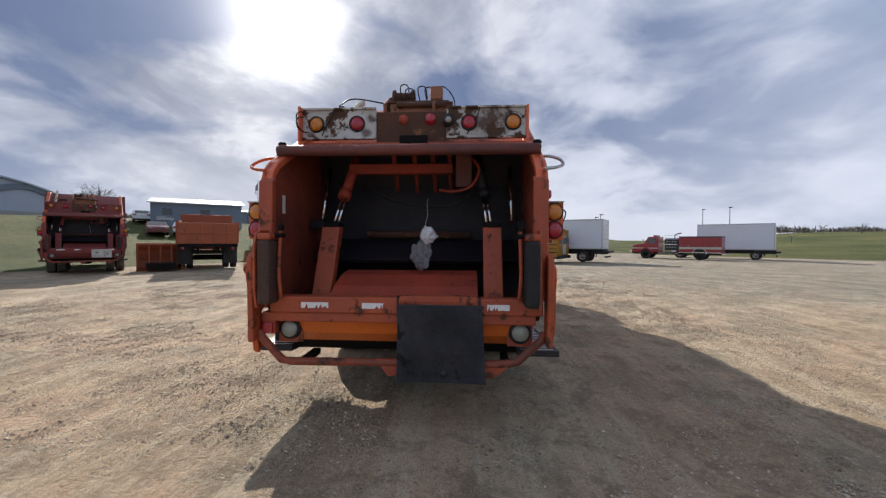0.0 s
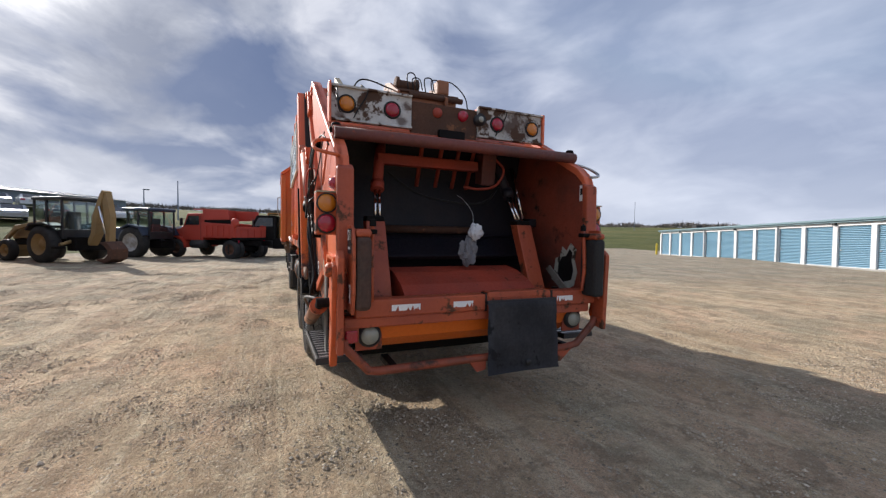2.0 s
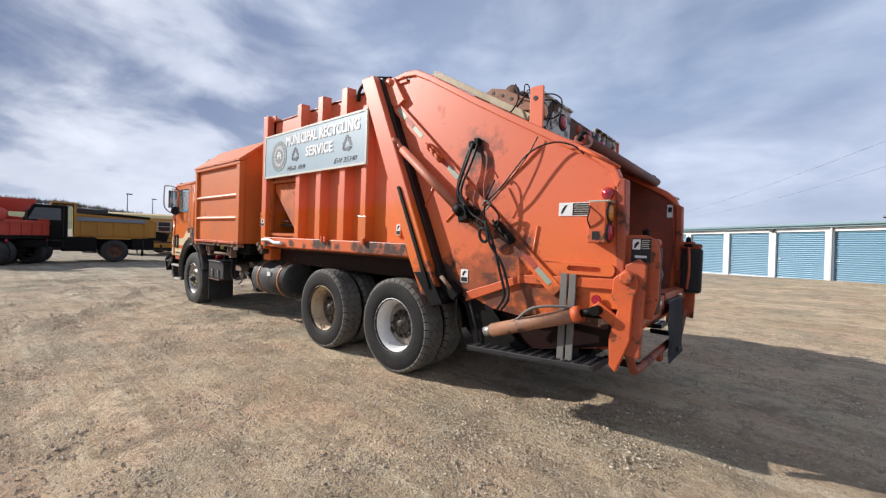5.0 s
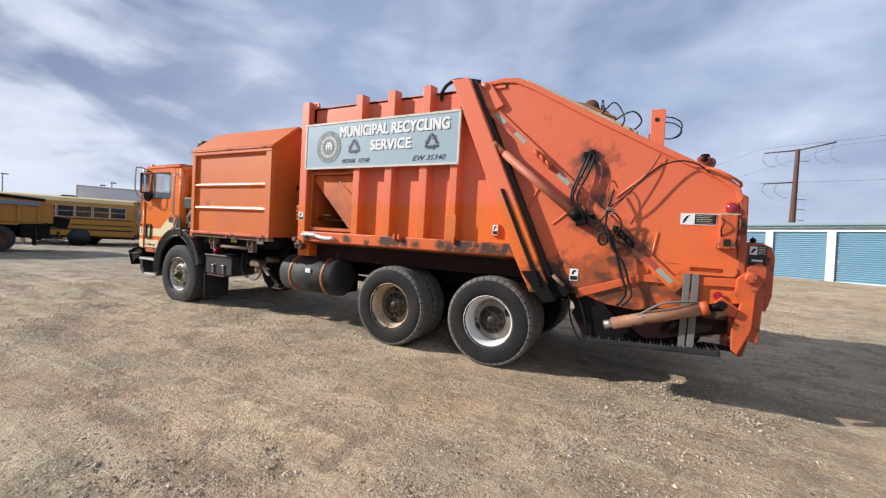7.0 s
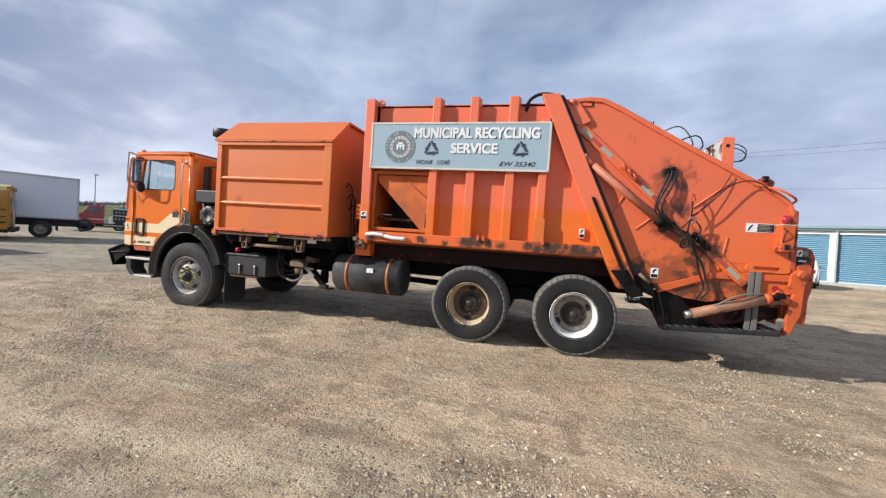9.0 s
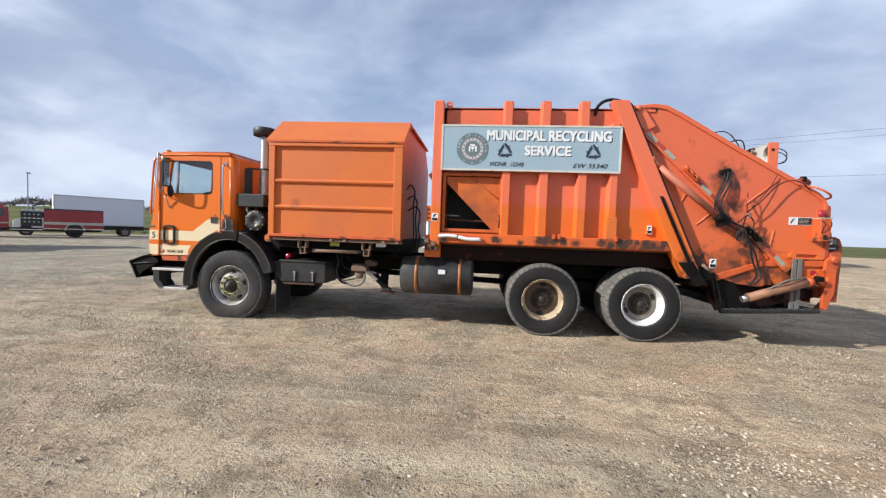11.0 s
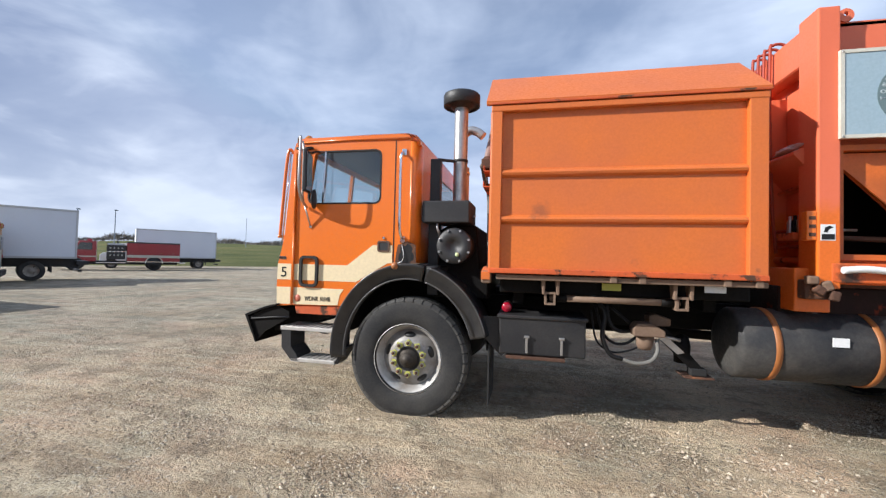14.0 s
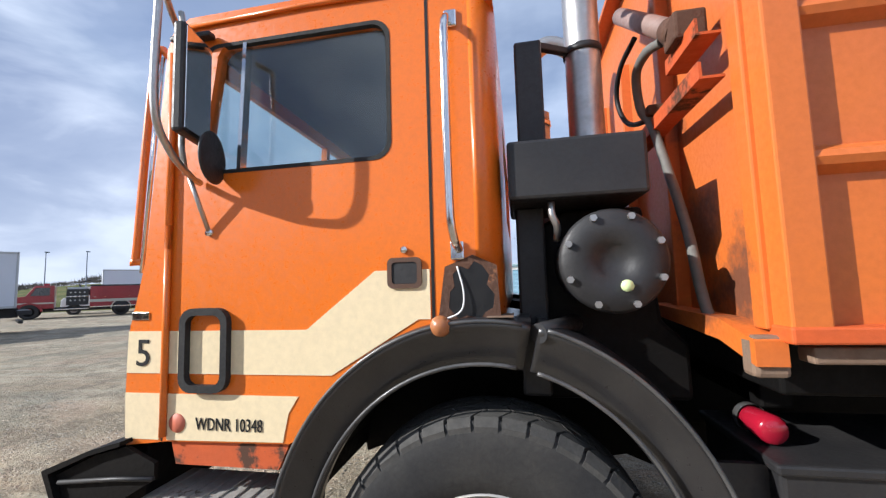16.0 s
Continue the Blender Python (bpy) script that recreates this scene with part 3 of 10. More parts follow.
def ground():
    xs, ys = grid_axis(-4, 13, 0.075, 1500), grid_axis(-9, 5, 0.075, 1500)
    verts = []
    for y in ys:
        for x in xs:
            z = height(x, y)
            near = -9 < x < 18 and -14 < y < 10
            if near:
                z += 0.016 * (noise.fractal((x * 0.9, y * 0.9, 1.3), 0.8, 2.1, 5) - 0.1)
                z += 0.011 * noise.fractal((x * 4.1, y * 4.1, 5.0), 0.7, 2.0, 3)
                rut = noise.noise((x * 0.35 + 4, y * 1.6 + x * 0.5, 2.0))
                z += 0.008 * math.sin(9.0 * rut)
                # chevron prints of a loader's tyres
                for cx, cy, ang, ln in ((2.6, -4.0, 35, 0.9), (3.9, -3.7, 20, 0.7), (1.0, -3.2, 60, 0.8), (5.4, -4.2, 15, 0.8), (7.9, -3.3, -30, 0.9), (-0.6, -3.0, 50, 0.6)):
                    c, s = math.cos(radians(ang)), math.sin(radians(ang))
                    u, v = (x - cx) * c + (y - cy) * s, -(x - cx) * s + (y - cy) * c
                    if abs(u) < ln and abs(v) < 0.24:
                        z -= 0.014 * (1 if math.sin((u + abs(v) * 0.9) * 34) > 0.1 else 0) * (1 - abs(u) / ln)
                f = min(1, (x + 9) / 4, (18 - x) / 4, (y + 14) / 4, (10 - y) / 4)
                z = z * f + height(x, y) * (1 - f) if f < 1 else z
            verts.append((x, y, z))
    nx, ny = len(xs), len(ys)
    faces = [(j * nx + i, j * nx + i + 1, (j + 1) * nx + i + 1, (j + 1) * nx + i) for j in range(ny - 1) for i in range(nx - 1)]
    me = bpy.data.meshes.new("ground")
    me.from_pydata(verts, [], faces)
    me.polygons.foreach_set("use_smooth", [True] * len(me.polygons))
    m = bpy.data.materials.new("gravel_yard_and_fields")
    m.use_nodes = True
    nt = m.node_tree
    N, L = nt.nodes.new, nt.links.new
    b = nt.nodes["Principled BSDF"]
    geo = N("ShaderNodeNewGeometry")

    def nz(scale, detail=6, rough=0.6, stretch=None):
        n = N("ShaderNodeTexNoise")
        n.inputs["Scale"].default_value, n.inputs["Detail"].default_value, n.inputs["Roughness"].default_value = scale, detail, rough
        src = geo.outputs["Position"]
        if stretch:
            mp = N("ShaderNodeMapping")
            mp.inputs["Rotation"].default_value, mp.inputs["Scale"].default_value = (0, 0, radians(stretch[0])), (stretch[1], stretch[2], 1)
            L(src, mp.inputs[0])
            src = mp.outputs[0]
        if stretch:
            n.inputs["Distortion"].default_value = 1.2
        L(src, n.inputs["Vector"])
        return n.outputs[0]

    def remap(v, lo, hi, a=0.0, z=1.0):
        n = N("ShaderNodeMapRange")
        for i, x in enumerate((lo, hi, a, z)):
            n.inputs[i + 1].default_value = x
        L(v, n.inputs[0])
        return n.outputs[0]

    def mt(op, a, c=None):
        n = N("ShaderNodeMath")
        n.operation = op
        for i, v in enumerate((a, c)):
            if isinstance(v, (int, float)):
                n.inputs[i].default_value = v
            elif v is not None:
                L(v, n.inputs[i])
        return n.outputs[0]

    def mix(f, a, c, kind="MIX"):
        n = N("ShaderNodeMix")
        n.data_type, n.blend_type = "RGBA", kind
        for i, v in ((0, f), (6, a), (7, c)):
            if isinstance(v, (int, float)):
                n.inputs[i].default_value = v
            elif isinstance(v, tuple):
                n.inputs[i].default_value = (*v, 1)
            else:
                L(v, n.inputs[i])
        return n.outputs[2]

    def gravel(scale, share):
        """Rounded stones: their height, and their own colour; only a share of the cells holds one."""
        v = N("ShaderNodeTexVoronoi")
        v.inputs["Scale"].default_value = scale
        L(geo.outputs["Position"], v.inputs["Vector"])
        sc = N("ShaderNodeSeparateColor")
        L(v.outputs["Color"], sc.inputs[0])
        have = remap(sc.outputs[0], 1.0 - share, 1.0 - share + 0.05)
        dome = mt("MULTIPLY", have, remap(v.outputs["Distance"], 0.12, 0.48, 1.0, 0.0))
        return dome, sc.outputs[1]

    dome1, tone1 = gravel(60.0, 0.5)
    dome2, tone2 = gravel(30.0, 0.24)
    fine = nz(95, 5, 0.75)
    mid = nz(17, 6, 0.7)
    dirt = mix(remap(nz(0.55, 7, 0.6), 0.36, 0.64), (0.501, 0.358, 0.215), (0.794, 0.621, 0.412))
    dirt = mix(remap(nz(0.9, 5, 0.6), 0.48, 0.60, 0, 0.75), dirt, (0.696, 0.472, 0.312))
    dirt = mix(remap(nz(0.75, 6, 0.62), 0.50, 0.62, 0, 0.8), dirt, (0.376, 0.329, 0.224))
    dirt = mix(remap(nz(0.5, 6, 0.6, (22, 0.35, 2.2)), 0.48, 0.66, 0, 0.6), dirt, (0.376, 0.280, 0.183))
    dirt = mix(remap(nz(1.1, 5, 0.55, (-24, 0.16, 3.2)), 0.50, 0.62, 0, 0.4), dirt, (0.800, 0.697, 0.491))
    dirt = mix(remap(nz(1.3, 5, 0.55, (12, 0.14, 3.6)), 0.52, 0.64, 0, 0.35), dirt, (0.349, 0.264, 0.172))
    dirt = mix(remap(nz(2.6, 7, 0.68), 0.51, 0.60, 0, 0.65), dirt, (0.286, 0.215, 0.142))
    dirt = mix(remap(mid, 0.50, 0.68, 0, 0.45), dirt, (0.278, 0.208, 0.139))
    dirt = mix(remap(mid, 0.46, 0.32, 0, 0.4), dirt, (0.800, 0.710, 0.517))
    gravelly = remap(nz(0.8, 5, 0.65), 0.40, 0.60, 0.15, 1.0)
    for dome, tone, k in ((dome1, tone1, 0.75), (dome2, tone2, 0.9)):
        stones = mix(tone, (0.17, 0.14, 0.105), (0.80, 0.71, 0.57))
        dirt = mix(mt("MULTIPLY", mt("MULTIPLY", gravelly, k), remap(dome, 0.05, 0.3)), dirt, stones)
    dirt = mix(remap(fine, 0.42, 0.68, 0, 0.52), dirt, (0.15, 0.115, 0.08))
    # greyer road gravel towards the truck's front
    sep = N("ShaderNodeSeparateXYZ")
    L(geo.outputs["Position"], sep.inputs[0])
    grey_side = remap(mt("ADD", sep.outputs[0], mt("MULTIPLY", mt("SUBTRACT", nz(0.3, 5, 0.6), 0.5), 9.0)), 5.0, -0.5, 0, 0.6)
    dirt = mix(grey_side, dirt, mix(1.0, dirt, (0.86, 0.93, 1.01), "MULTIPLY"))
    grass = mix(remap(nz(0.06, 6, 0.6), 0.36, 0.64), (0.060, 0.082, 0.022), (0.17, 0.155, 0.055))
    grass = mix(remap(nz(1.8, 6, 0.7), 0.35, 0.7, 0, 0.5), grass, (0.045, 0.06, 0.018))
    wob = mt("MULTIPLY", mt("SUBTRACT", nz(0.12, 4), 0.5), 6.0)
    # the yard: bounded by grass ahead of, to the left of and beyond the parked row
    ux = mt("ADD", mt("MULTIPLY", sep.outputs[0], -0.80), mt("MULTIPLY", sep.outputs[1], 0.60))
    # the drive past the truck's front is darker, packed road gravel
    road = remap(mt("ADD", ux, mt("MULTIPLY", mt("SUBTRACT", nz(0.25, 5, 0.6), 0.5), 7.0)), 2.0, 7.0, 0, 0.8)
    dirt = mix(road, dirt, mix(1.0, dirt, (0.72, 0.78, 0.85), "MULTIPLY"))
    far_edge = mt("SUBTRACT", mt("ADD", ux, wob), 53.0)
    left_edge = mt("SUBTRACT", mt("ADD", mt("ADD", mt("MULTIPLY", sep.outputs[1], -1.0), mt("MULTIPLY", sep.outputs[0], -0.42)), mt("MULTIPLY", wob, 0.3)), 19.5)
    back_edge = mt("SUBTRACT", sep.outputs[1], 46.0)
    edge = mt("MAXIMUM", mt("MAXIMUM", far_edge, left_edge), mt("MAXIMUM", back_edge, mt("SUBTRACT", sep.outputs[0], 60.0)))
    col = mix(remap(edge, -0.6, 0.6), dirt, grass)
    L(col, b.inputs["Base Color"])
    b.inputs["Roughness"].default_value = 0.95
    b.inputs["Specular IOR Level"].default_value = 0.2
    hgt = mt("ADD", mt("MULTIPLY", fine, 0.28), mt("MULTIPLY", gravelly, mt("ADD", mt("MULTIPLY", dome1, 0.42), mt("MULTIPLY", dome2, 0.75))))
    hgt = mt("ADD", hgt, mt("ADD", mt("MULTIPLY", mid, 1.2), mt("MULTIPLY", nz(5, 7, 0.7), 1.7)))
    hgt = mt("ADD", hgt, mt("MULTIPLY", nz(1.2, 5, 0.6, (-24, 0.25, 3.4)), 0.9))
    bp = N("ShaderNodeBump")
    bp.inputs["Strength"].default_value, bp.inputs["Distance"].default_value = 1.0, 0.042
    L(hgt, bp.inputs["Height"])
    L(bp.outputs[0], b.inputs["Normal"])
    me.materials.append(m)
    tagged(new("ground", me), "dusty tan gravel yard with tyre prints, green fields beyond", "ground", kind="structure")


ground()


def pebbles():
    rng = np.random.default_rng(5)
    base = np.array([(1, 0, 0), (-1, 0, 0), (0, 1, 0), (0, -1, 0), (0, 0, 1), (0, 0, -0.6)], float)
    tri = [(0, 2, 4), (2, 1, 4), (1, 3, 4), (3, 0, 4), (2, 0, 5), (1, 2, 5), (3, 1, 5), (0, 3, 5)]
    # how thickly the stones lie, and the ground under them, on a coarse grid
    gx, gy = np.arange(-6, 15.01, 0.1), np.arange(-9.5, 6.01, 0.1)
    dens = np.array([[0.12 + 1.3 * (noise.noise((x * 0.6, y * 0.6, 7.0)) + 0.8 * noise.noise((x * 1.9, y * 1.9, 3.0))) for y in gy] for x in gx])
    lie = np.array([[height(x, y) + 0.016 * (noise.fractal((x * 0.9, y * 0.9, 1.3), 0.8, 2.1, 5) - 0.1) + 0.011 * noise.fractal((x * 4.1, y * 4.1, 5.0), 0.7, 2.0, 3) for y in gy] for x in gx])
    n = 760000
    xs, ys = rng.uniform(-5.9, 14.9, n), rng.uniform(-9.4, 5.9, n)
    u, v = (xs + 6) / 0.1, (ys + 9.5) / 0.1
    iu, iv = u.astype(int), v.astype(int)
    fu, fv = u - iu, v - iv
    near = lie[iu, iv] * (1 - fu) * (1 - fv) + lie[iu + 1, iv] * fu * (1 - fv) + lie[iu, iv + 1] * (1 - fu) * fv + lie[iu + 1, iv + 1] * fu * fv
    keep = rng.random(n) < dens[iu, iv]
    xs, ys, near = xs[keep][:165000], ys[keep][:165000], near[keep][:165000]
    n = len(xs)
    s = np.minimum(0.0054 * rng.lognormal(0.0, 0.5, n), 0.016)
    a = rng.uniform(0, 6.283, n)
    p = base[None] * s[:, None, None] * rng.uniform(0.65, 1.35, (n, 6, 3)) * np.array((1.2, 0.9, 0.75))
    c, t = np.cos(a)[:, None], np.sin(a)[:, None]
    out = np.stack((xs[:, None] + p[:, :, 0] * c - p[:, :, 1] * t, ys[:, None] + p[:, :, 0] * t + p[:, :, 1] * c, (near + s * 0.3)[:, None] + p[:, :, 2]), axis=2)
    vs = out.reshape(-1, 3).tolist()
    fs = (np.arange(n)[:, None, None] * 6 + np.array(tri)[None]).reshape(-1, 3).tolist()
    me = bpy.data.meshes.new("loose_gravel")
    me.from_pydata(vs, [], fs)
    m = bpy.data.materials.new("loose_stone")
    m.use_nodes = True
    nt = m.node_tree
    g, r, b = nt.nodes.new("ShaderNodeNewGeometry"), nt.nodes.new("ShaderNodeValToRGB"), nt.nodes["Principled BSDF"]
    el = r.color_ramp.elements
    el.new(0.5)
    for e, (q, c) in zip(el, ((0.0, (0.25, 0.20, 0.142, 1)), (0.6, (0.45, 0.37, 0.27, 1)), (1.0, (0.62, 0.53, 0.41, 1)))):
        e.position, e.color = q, c
    nt.links.new(g.outputs["Random Per Island"], r.inputs[0])
    nt.links.new(r.outputs[0], b.inputs["Base Color"])
    b.inputs["Roughness"].default_value = 0.9
    me.materials.append(m)
    tagged(new("loose_gravel", me), "loose grey and tan stones strewn over the yard", "gravel", kind="stuff")


pebbles()


# ---- the refuse truck ----
YC = 0.06  # middle of the truck; x = 0 is the front axle, the truck looks to -x
RIGHT = 1.205
truck = thing("refuse_truck", (0, 0, 0), 0, "old orange rear-loading refuse truck parked on the gravel yard", "garbage truck")


def both(bm_fn):
    """The same part on the left and on the right side."""
    return bm_fn(), mirror_y(bm_fn(), YC)


# chassis
for y in (YC - 0.42, YC + 0.42):
    part("frame_rail", prism([(-1.1, 0.78), (-1.1, 1.03), (7.0, 1.03), (7.0, 0.78)], "y", y - 0.04, y + 0.04, 0.008), GREASE, truck, "greasy black frame rail")
for x in (-0.9, 0.75, 2.0, 3.4, 5.38, 6.8):
    part("cross_member", box(x - 0.06, x + 0.06, YC - 0.4, YC + 0.4, 0.80, 0.98, 0.01), GREASE, truck)
part("subframe", box(2.95, 6.7, -0.96, 1.08, 1.03, 1.24, 0.01), MAROON, truck, "dark dirty subframe under the cargo body")
for x, r in ((0.0, 0.07), (4.70, 0.1), (6.07, 0.1)):
    part("axle", tube([(x, -0.75, 0.5), (x, 0.87, 0.5)], r, 12), GREASE, truck)
for x in (4.70, 6.07):
    part("differential", lathe([(-0.2, 0.0), (-0.19, 0.1), (-0.1, 0.2), (0.1, 0.2), (0.19, 0.1), (0.2, 0.0)], "y", (x, YC, 0.52), 20), GREASE, truck)
part("drive_shaft", tube([(1.2, YC, 0.72), (4.6, YC, 0.6)], 0.05, 10), GREASE, truck)
part("gearbox", box(0.3, 1.5, YC - 0.28, YC + 0.28, 0.55, 1.1, 0.06), GREASE, truck)
part("engine", box(-0.7, 0.35, YC - 0.35, YC + 0.35, 0.6, 1.25, 0.08), GREASE, truck)
for y in (YC - 0.42, YC + 0.42):
    part("leaf_spring", prism([(-0.7, 0.66), (0, 0.53), (0.7, 0.66), (0.7, 0.7), (0, 0.6), (-0.7, 0.7)], "y", y - 0.045, y + 0.045), GREASE, truck)
    part("walking_beam", prism([(4.7, 0.46), (5.38, 0.56), (6.07, 0.46), (6.07, 0.56), (5.38, 0.74), (4.7, 0.56)], "y", y - 0.06, y + 0.06, 0.01), GREASE, truck)


# wheels
def tyre_bm(y0, y1):
    w, m = (y1 - y0) / 2, (y0 + y1) / 2
    prof = [(-w * 0.80, 0.285), (-w * 0.92, 0.30), (-w, 0.36), (-w * 1.02, 0.42), (-w * 0.97, 0.475), (-w * 0.86, 0.503), (-w * 0.5, 0.509), (0, 0.511),
            (w * 0.5, 0.509), (w * 0.86, 0.503), (w * 0.97, 0.475), (w * 1.02, 0.42), (w, 0.36), (w * 0.92, 0.30), (w * 0.80, 0.285)]
    return lathe(prof, "y", (0, m, 0.515), 64)


def tread_bm(y0, y1, seed):
    """Blocks of the tread, a row beside a row, and lugs on the shoulders."""
    rng = random.Random(seed)
    bm = bmesh.new()
    n, w = 38, (y1 - y0)

    def block(a0, a1, sk, ya, yb, lo, hi_a, hi_b):
        vs = []
        for ra, rb in ((lo, lo), (hi_a, hi_b)):
            for a, y, r in ((a0, ya, ra), (a1, ya, ra), (a1 + sk, yb, rb), (a0 + sk, yb, rb)):
                vs.append(bm.verts.new((r * math.cos(a), y, 0.515 + r * math.sin(a))))
        for q in ((4, 5, 6, 7), (0, 1, 5, 4), (1, 2, 6, 5), (2, 3, 7, 6), (3, 0, 4, 7)):
            bm.faces.new([vs[i] for i in q])

    step = 2 * math.pi / n
    for k in range(n):
        for row in range(5):
            ya, yb = y0 + w * (0.10 + row * 0.163), y0 + w * (0.10 + row * 0.163 + 0.148)
            a0 = step * (k + (0.5 if row % 2 else 0) + 0.05)
            hi = 0.5215 - 0.0015 * rng.random()
            block(a0, a0 + step * 0.88, 0.35 * step * (1 if row % 2 else -1), ya, yb, 0.500, hi - (0.004 if row == 0 else 0), hi - (0.004 if row == 4 else 0))
        # shoulder lugs
        a0 = step * (k + 0.06)
        block(a0, a0 + step * 0.86, 0.0, y0 + w * 0.015, y0 + w * 0.095, 0.47, 0.492, 0.515)
        block(a0, a0 + step * 0.86, 0.0, y1 - w * 0.095, y1 - w * 0.015, 0.47, 0.515, 0.492)
    bmesh.ops.recalc_face_normals(bm, faces=bm.faces)
    return bm


def nut_bm(y0, y1, r, x, z):
    return lathe([(y0, r), (y1, r), (y1, 0.0)], "y", (x, 0, z), 6, smooth=False)


def dish_rim(y_out, y_in, disc):
    """A wheel with its disc at y = disc between the rim's edges."""
    s = 1 if y_in > y_out else -1
    prof = [(y_out - s * 0.004, 0.295), (y_out, 0.302), (y_out + s * 0.012, 0.292), (y_out + s * 0.03, 0.272), (y_out + s * 0.05, 0.262), (disc - s * 0.012, 0.245), (disc, 0.238), (disc, 0.0)]
    return lathe(prof, "y", (0, 0, 0.515), 48)


def wheel(x, y_out, side, kind, rim_mat, turn):
    """side 1: on the left. kind: steer, dual. The rim carries the tyres, the hub and the nuts."""
    s = 1 if side > 0 else -1
    width = 0.285
    at = Matrix.Translation((x, 0, 0)) @ (Matrix.Translation((0, 0, 0.515)) @ Matrix.Rotation(radians(turn), 4, "Y") @ Matrix.Translation((0, 0, -0.515)))
    if kind == "steer":  # a size larger than the rear tyres
        at = Matrix.Translation((0, 0, -0.025)) @ at @ Matrix.Translation((0, 0, 0.515)) @ Matrix.Diagonal((1.045, 1, 1.045, 1)) @ Matrix.Translation((0, 0, -0.515))
    disc = y_out + s * (0.115 if kind == "steer" else 0.20)
    boss = disc - s * (0.05 if kind == "steer" else 0.0)  # the nuts sit on a raised boss
    lab = {"steer": "dusty silver steer wheel with a worn black tyre", "dual": "dual rear wheel with dusty black tyres"}[kind]
    rim = part("wheel", moved(dish_rim(y_out + s * 0.012, y_out + s * width, disc), at), rim_mat, truck, lab)

    def pressed(bm):
        """The tyre's foot, flattened by the load."""
        for v in bm.verts:
            v.co.z = max(v.co.z, -0.012)
        return bm

    tyres = [(y_out, y_out + s * width)] + ([(y_out + s * 0.33, y_out + s * 0.615)] if kind == "dual" else [])
    for a, b in tyres:
        lo, hi = min(a, b), max(a, b)
        part("tyre", pressed(moved(tyre_bm(lo, hi), at)), TYRE if kind == "steer" else TYRE_DARK, rim)
        part("tread", pressed(moved(tread_bm(lo, hi, int(x * 10)), at)), TREAD if kind == "steer" else TREAD_DUSTY, rim, "worn tread blocks")
    if kind == "dual":
        part("inner_rim", moved(dish_rim(y_out + s * 0.6, y_out + s * 0.33, y_out + s * 0.36), at), RUSTY, rim)
    if kind == "steer":
        prof = [(disc - s * 0.004, 0.243), (disc - s * 0.015, 0.234), (disc - s * 0.05, 0.187), (disc - s * 0.074, 0.163), (disc - s * 0.08, 0.15), (disc - s * 0.08, 0.0)]
    else:
        prof = [(disc - s * 0.004, 0.243), (disc - s * 0.02, 0.225), (disc - s * 0.026, 0.19), (disc - s * 0.03, 0.12), (disc - s * 0.03, 0.0)]
    face = lathe(prof, "y", (0, 0, 0.515), 44)
    disc_mat = DISC_STEER if rim_mat is RIM and kind == "steer" else DISC_DARK if rim_mat in (RIM_RUST, RUSTY) else DISC
    part("wheel_disc", moved(face, at), disc_mat, rim, "grimy wheel disc")
    # hand holes in the disc
    holes = 5 if kind == "steer" else 2
    for k in range(holes):
        a = 2 * math.pi * (k + 0.25) / holes
        bm = lathe([(disc - s * 0.029, 0.0), (disc - s * 0.029, 0.030), (disc - s * 0.02, 0.034)], "y", (0, 0, 0), 14)
        bm = moved(bm, Matrix.Diagonal((1.5, 1, 0.85, 1)))
        if kind == "steer":  # the disc slopes here
            bm = moved(bm, Matrix.Translation((0, -s * 0.010, 0)) @ Matrix.Translation((0, disc - s * 0.0366, 0)) @ Matrix.Rotation(-s * 0.64, 4, "X") @ Matrix.Translation((0, -(disc - s * 0.029), 0)))
        bm = moved(bm, Matrix.Rotation(-a + math.pi / 2, 4, "Y"))
        part("hand_hole", moved(bm, at @ Matrix.Translation((0.203 * math.cos(a), 0, 0.515 + 0.203 * math.sin(a)))), INK_AND_SHADE, rim, "dark hand hole")
    if kind == "steer":
        recess = lathe([(boss - s * 0.0305, 0.105), (boss - s * 0.034, 0.098), (boss - s * 0.031, 0.09), (boss - s * 0.031, 0.0)], "y", (0, 0, 0.515), 32)
        part("hub_seat", moved(recess, at), INK_AND_SHADE, rim)
        prof = [(boss - s * 0.03, 0.082), (boss - s * 0.045, 0.074), (boss - s * 0.05, 0.062), (boss - s * 0.085, 0.056), (boss - s * 0.092, 0.048), (boss - s * 0.092, 0.035), (boss - s * 0.105, 0.03), (boss - s * 0.106, 0.0)]
        part("hub", moved(lathe(prof, "y", (0, 0, 0.515), 28), at), HUB, rim, "greasy dark hub")
        nuts, r0 = 10, 0.135
    else:
        prof = [(boss - s * 0.03, 0.165), (boss - s * 0.035, 0.112), (boss - s * 0.07, 0.105), (boss - s * 0.074, 0.098), (boss - s * 0.074, 0.05), (boss - s * 0.085, 0.045), (boss - s * 0.086, 0.0)]
        part("hub", moved(lathe(prof, "y", (0, 0, 0.515), 28), at), HUB, rim, "greasy dark hub")
        for k in range(8):
            a = 2 * math.pi * k / 8
            part("hub_bolt", moved(nut_bm(boss - s * 0.07, boss - s * 0.086, 0.013, 0.078 * math.cos(a), 0.515 + 0.078 * math.sin(a)), at), HUB, rim)
        nuts, r0 = 10, 0.14
    for k in range(nuts):
        a = 2 * math.pi * (k + 0.5) / nuts
        cx, cz = r0 * math.cos(a), 0.515 + r0 * math.sin(a)
        if kind == "steer":
            pt = prism([(cx + 0.032 * math.cos(t + a), cz + 0.032 * math.sin(t + a)) for t in (0, 1.6, 2.6, 3.7, 4.7)], "y", boss - s * 0.036, boss - s * 0.030)
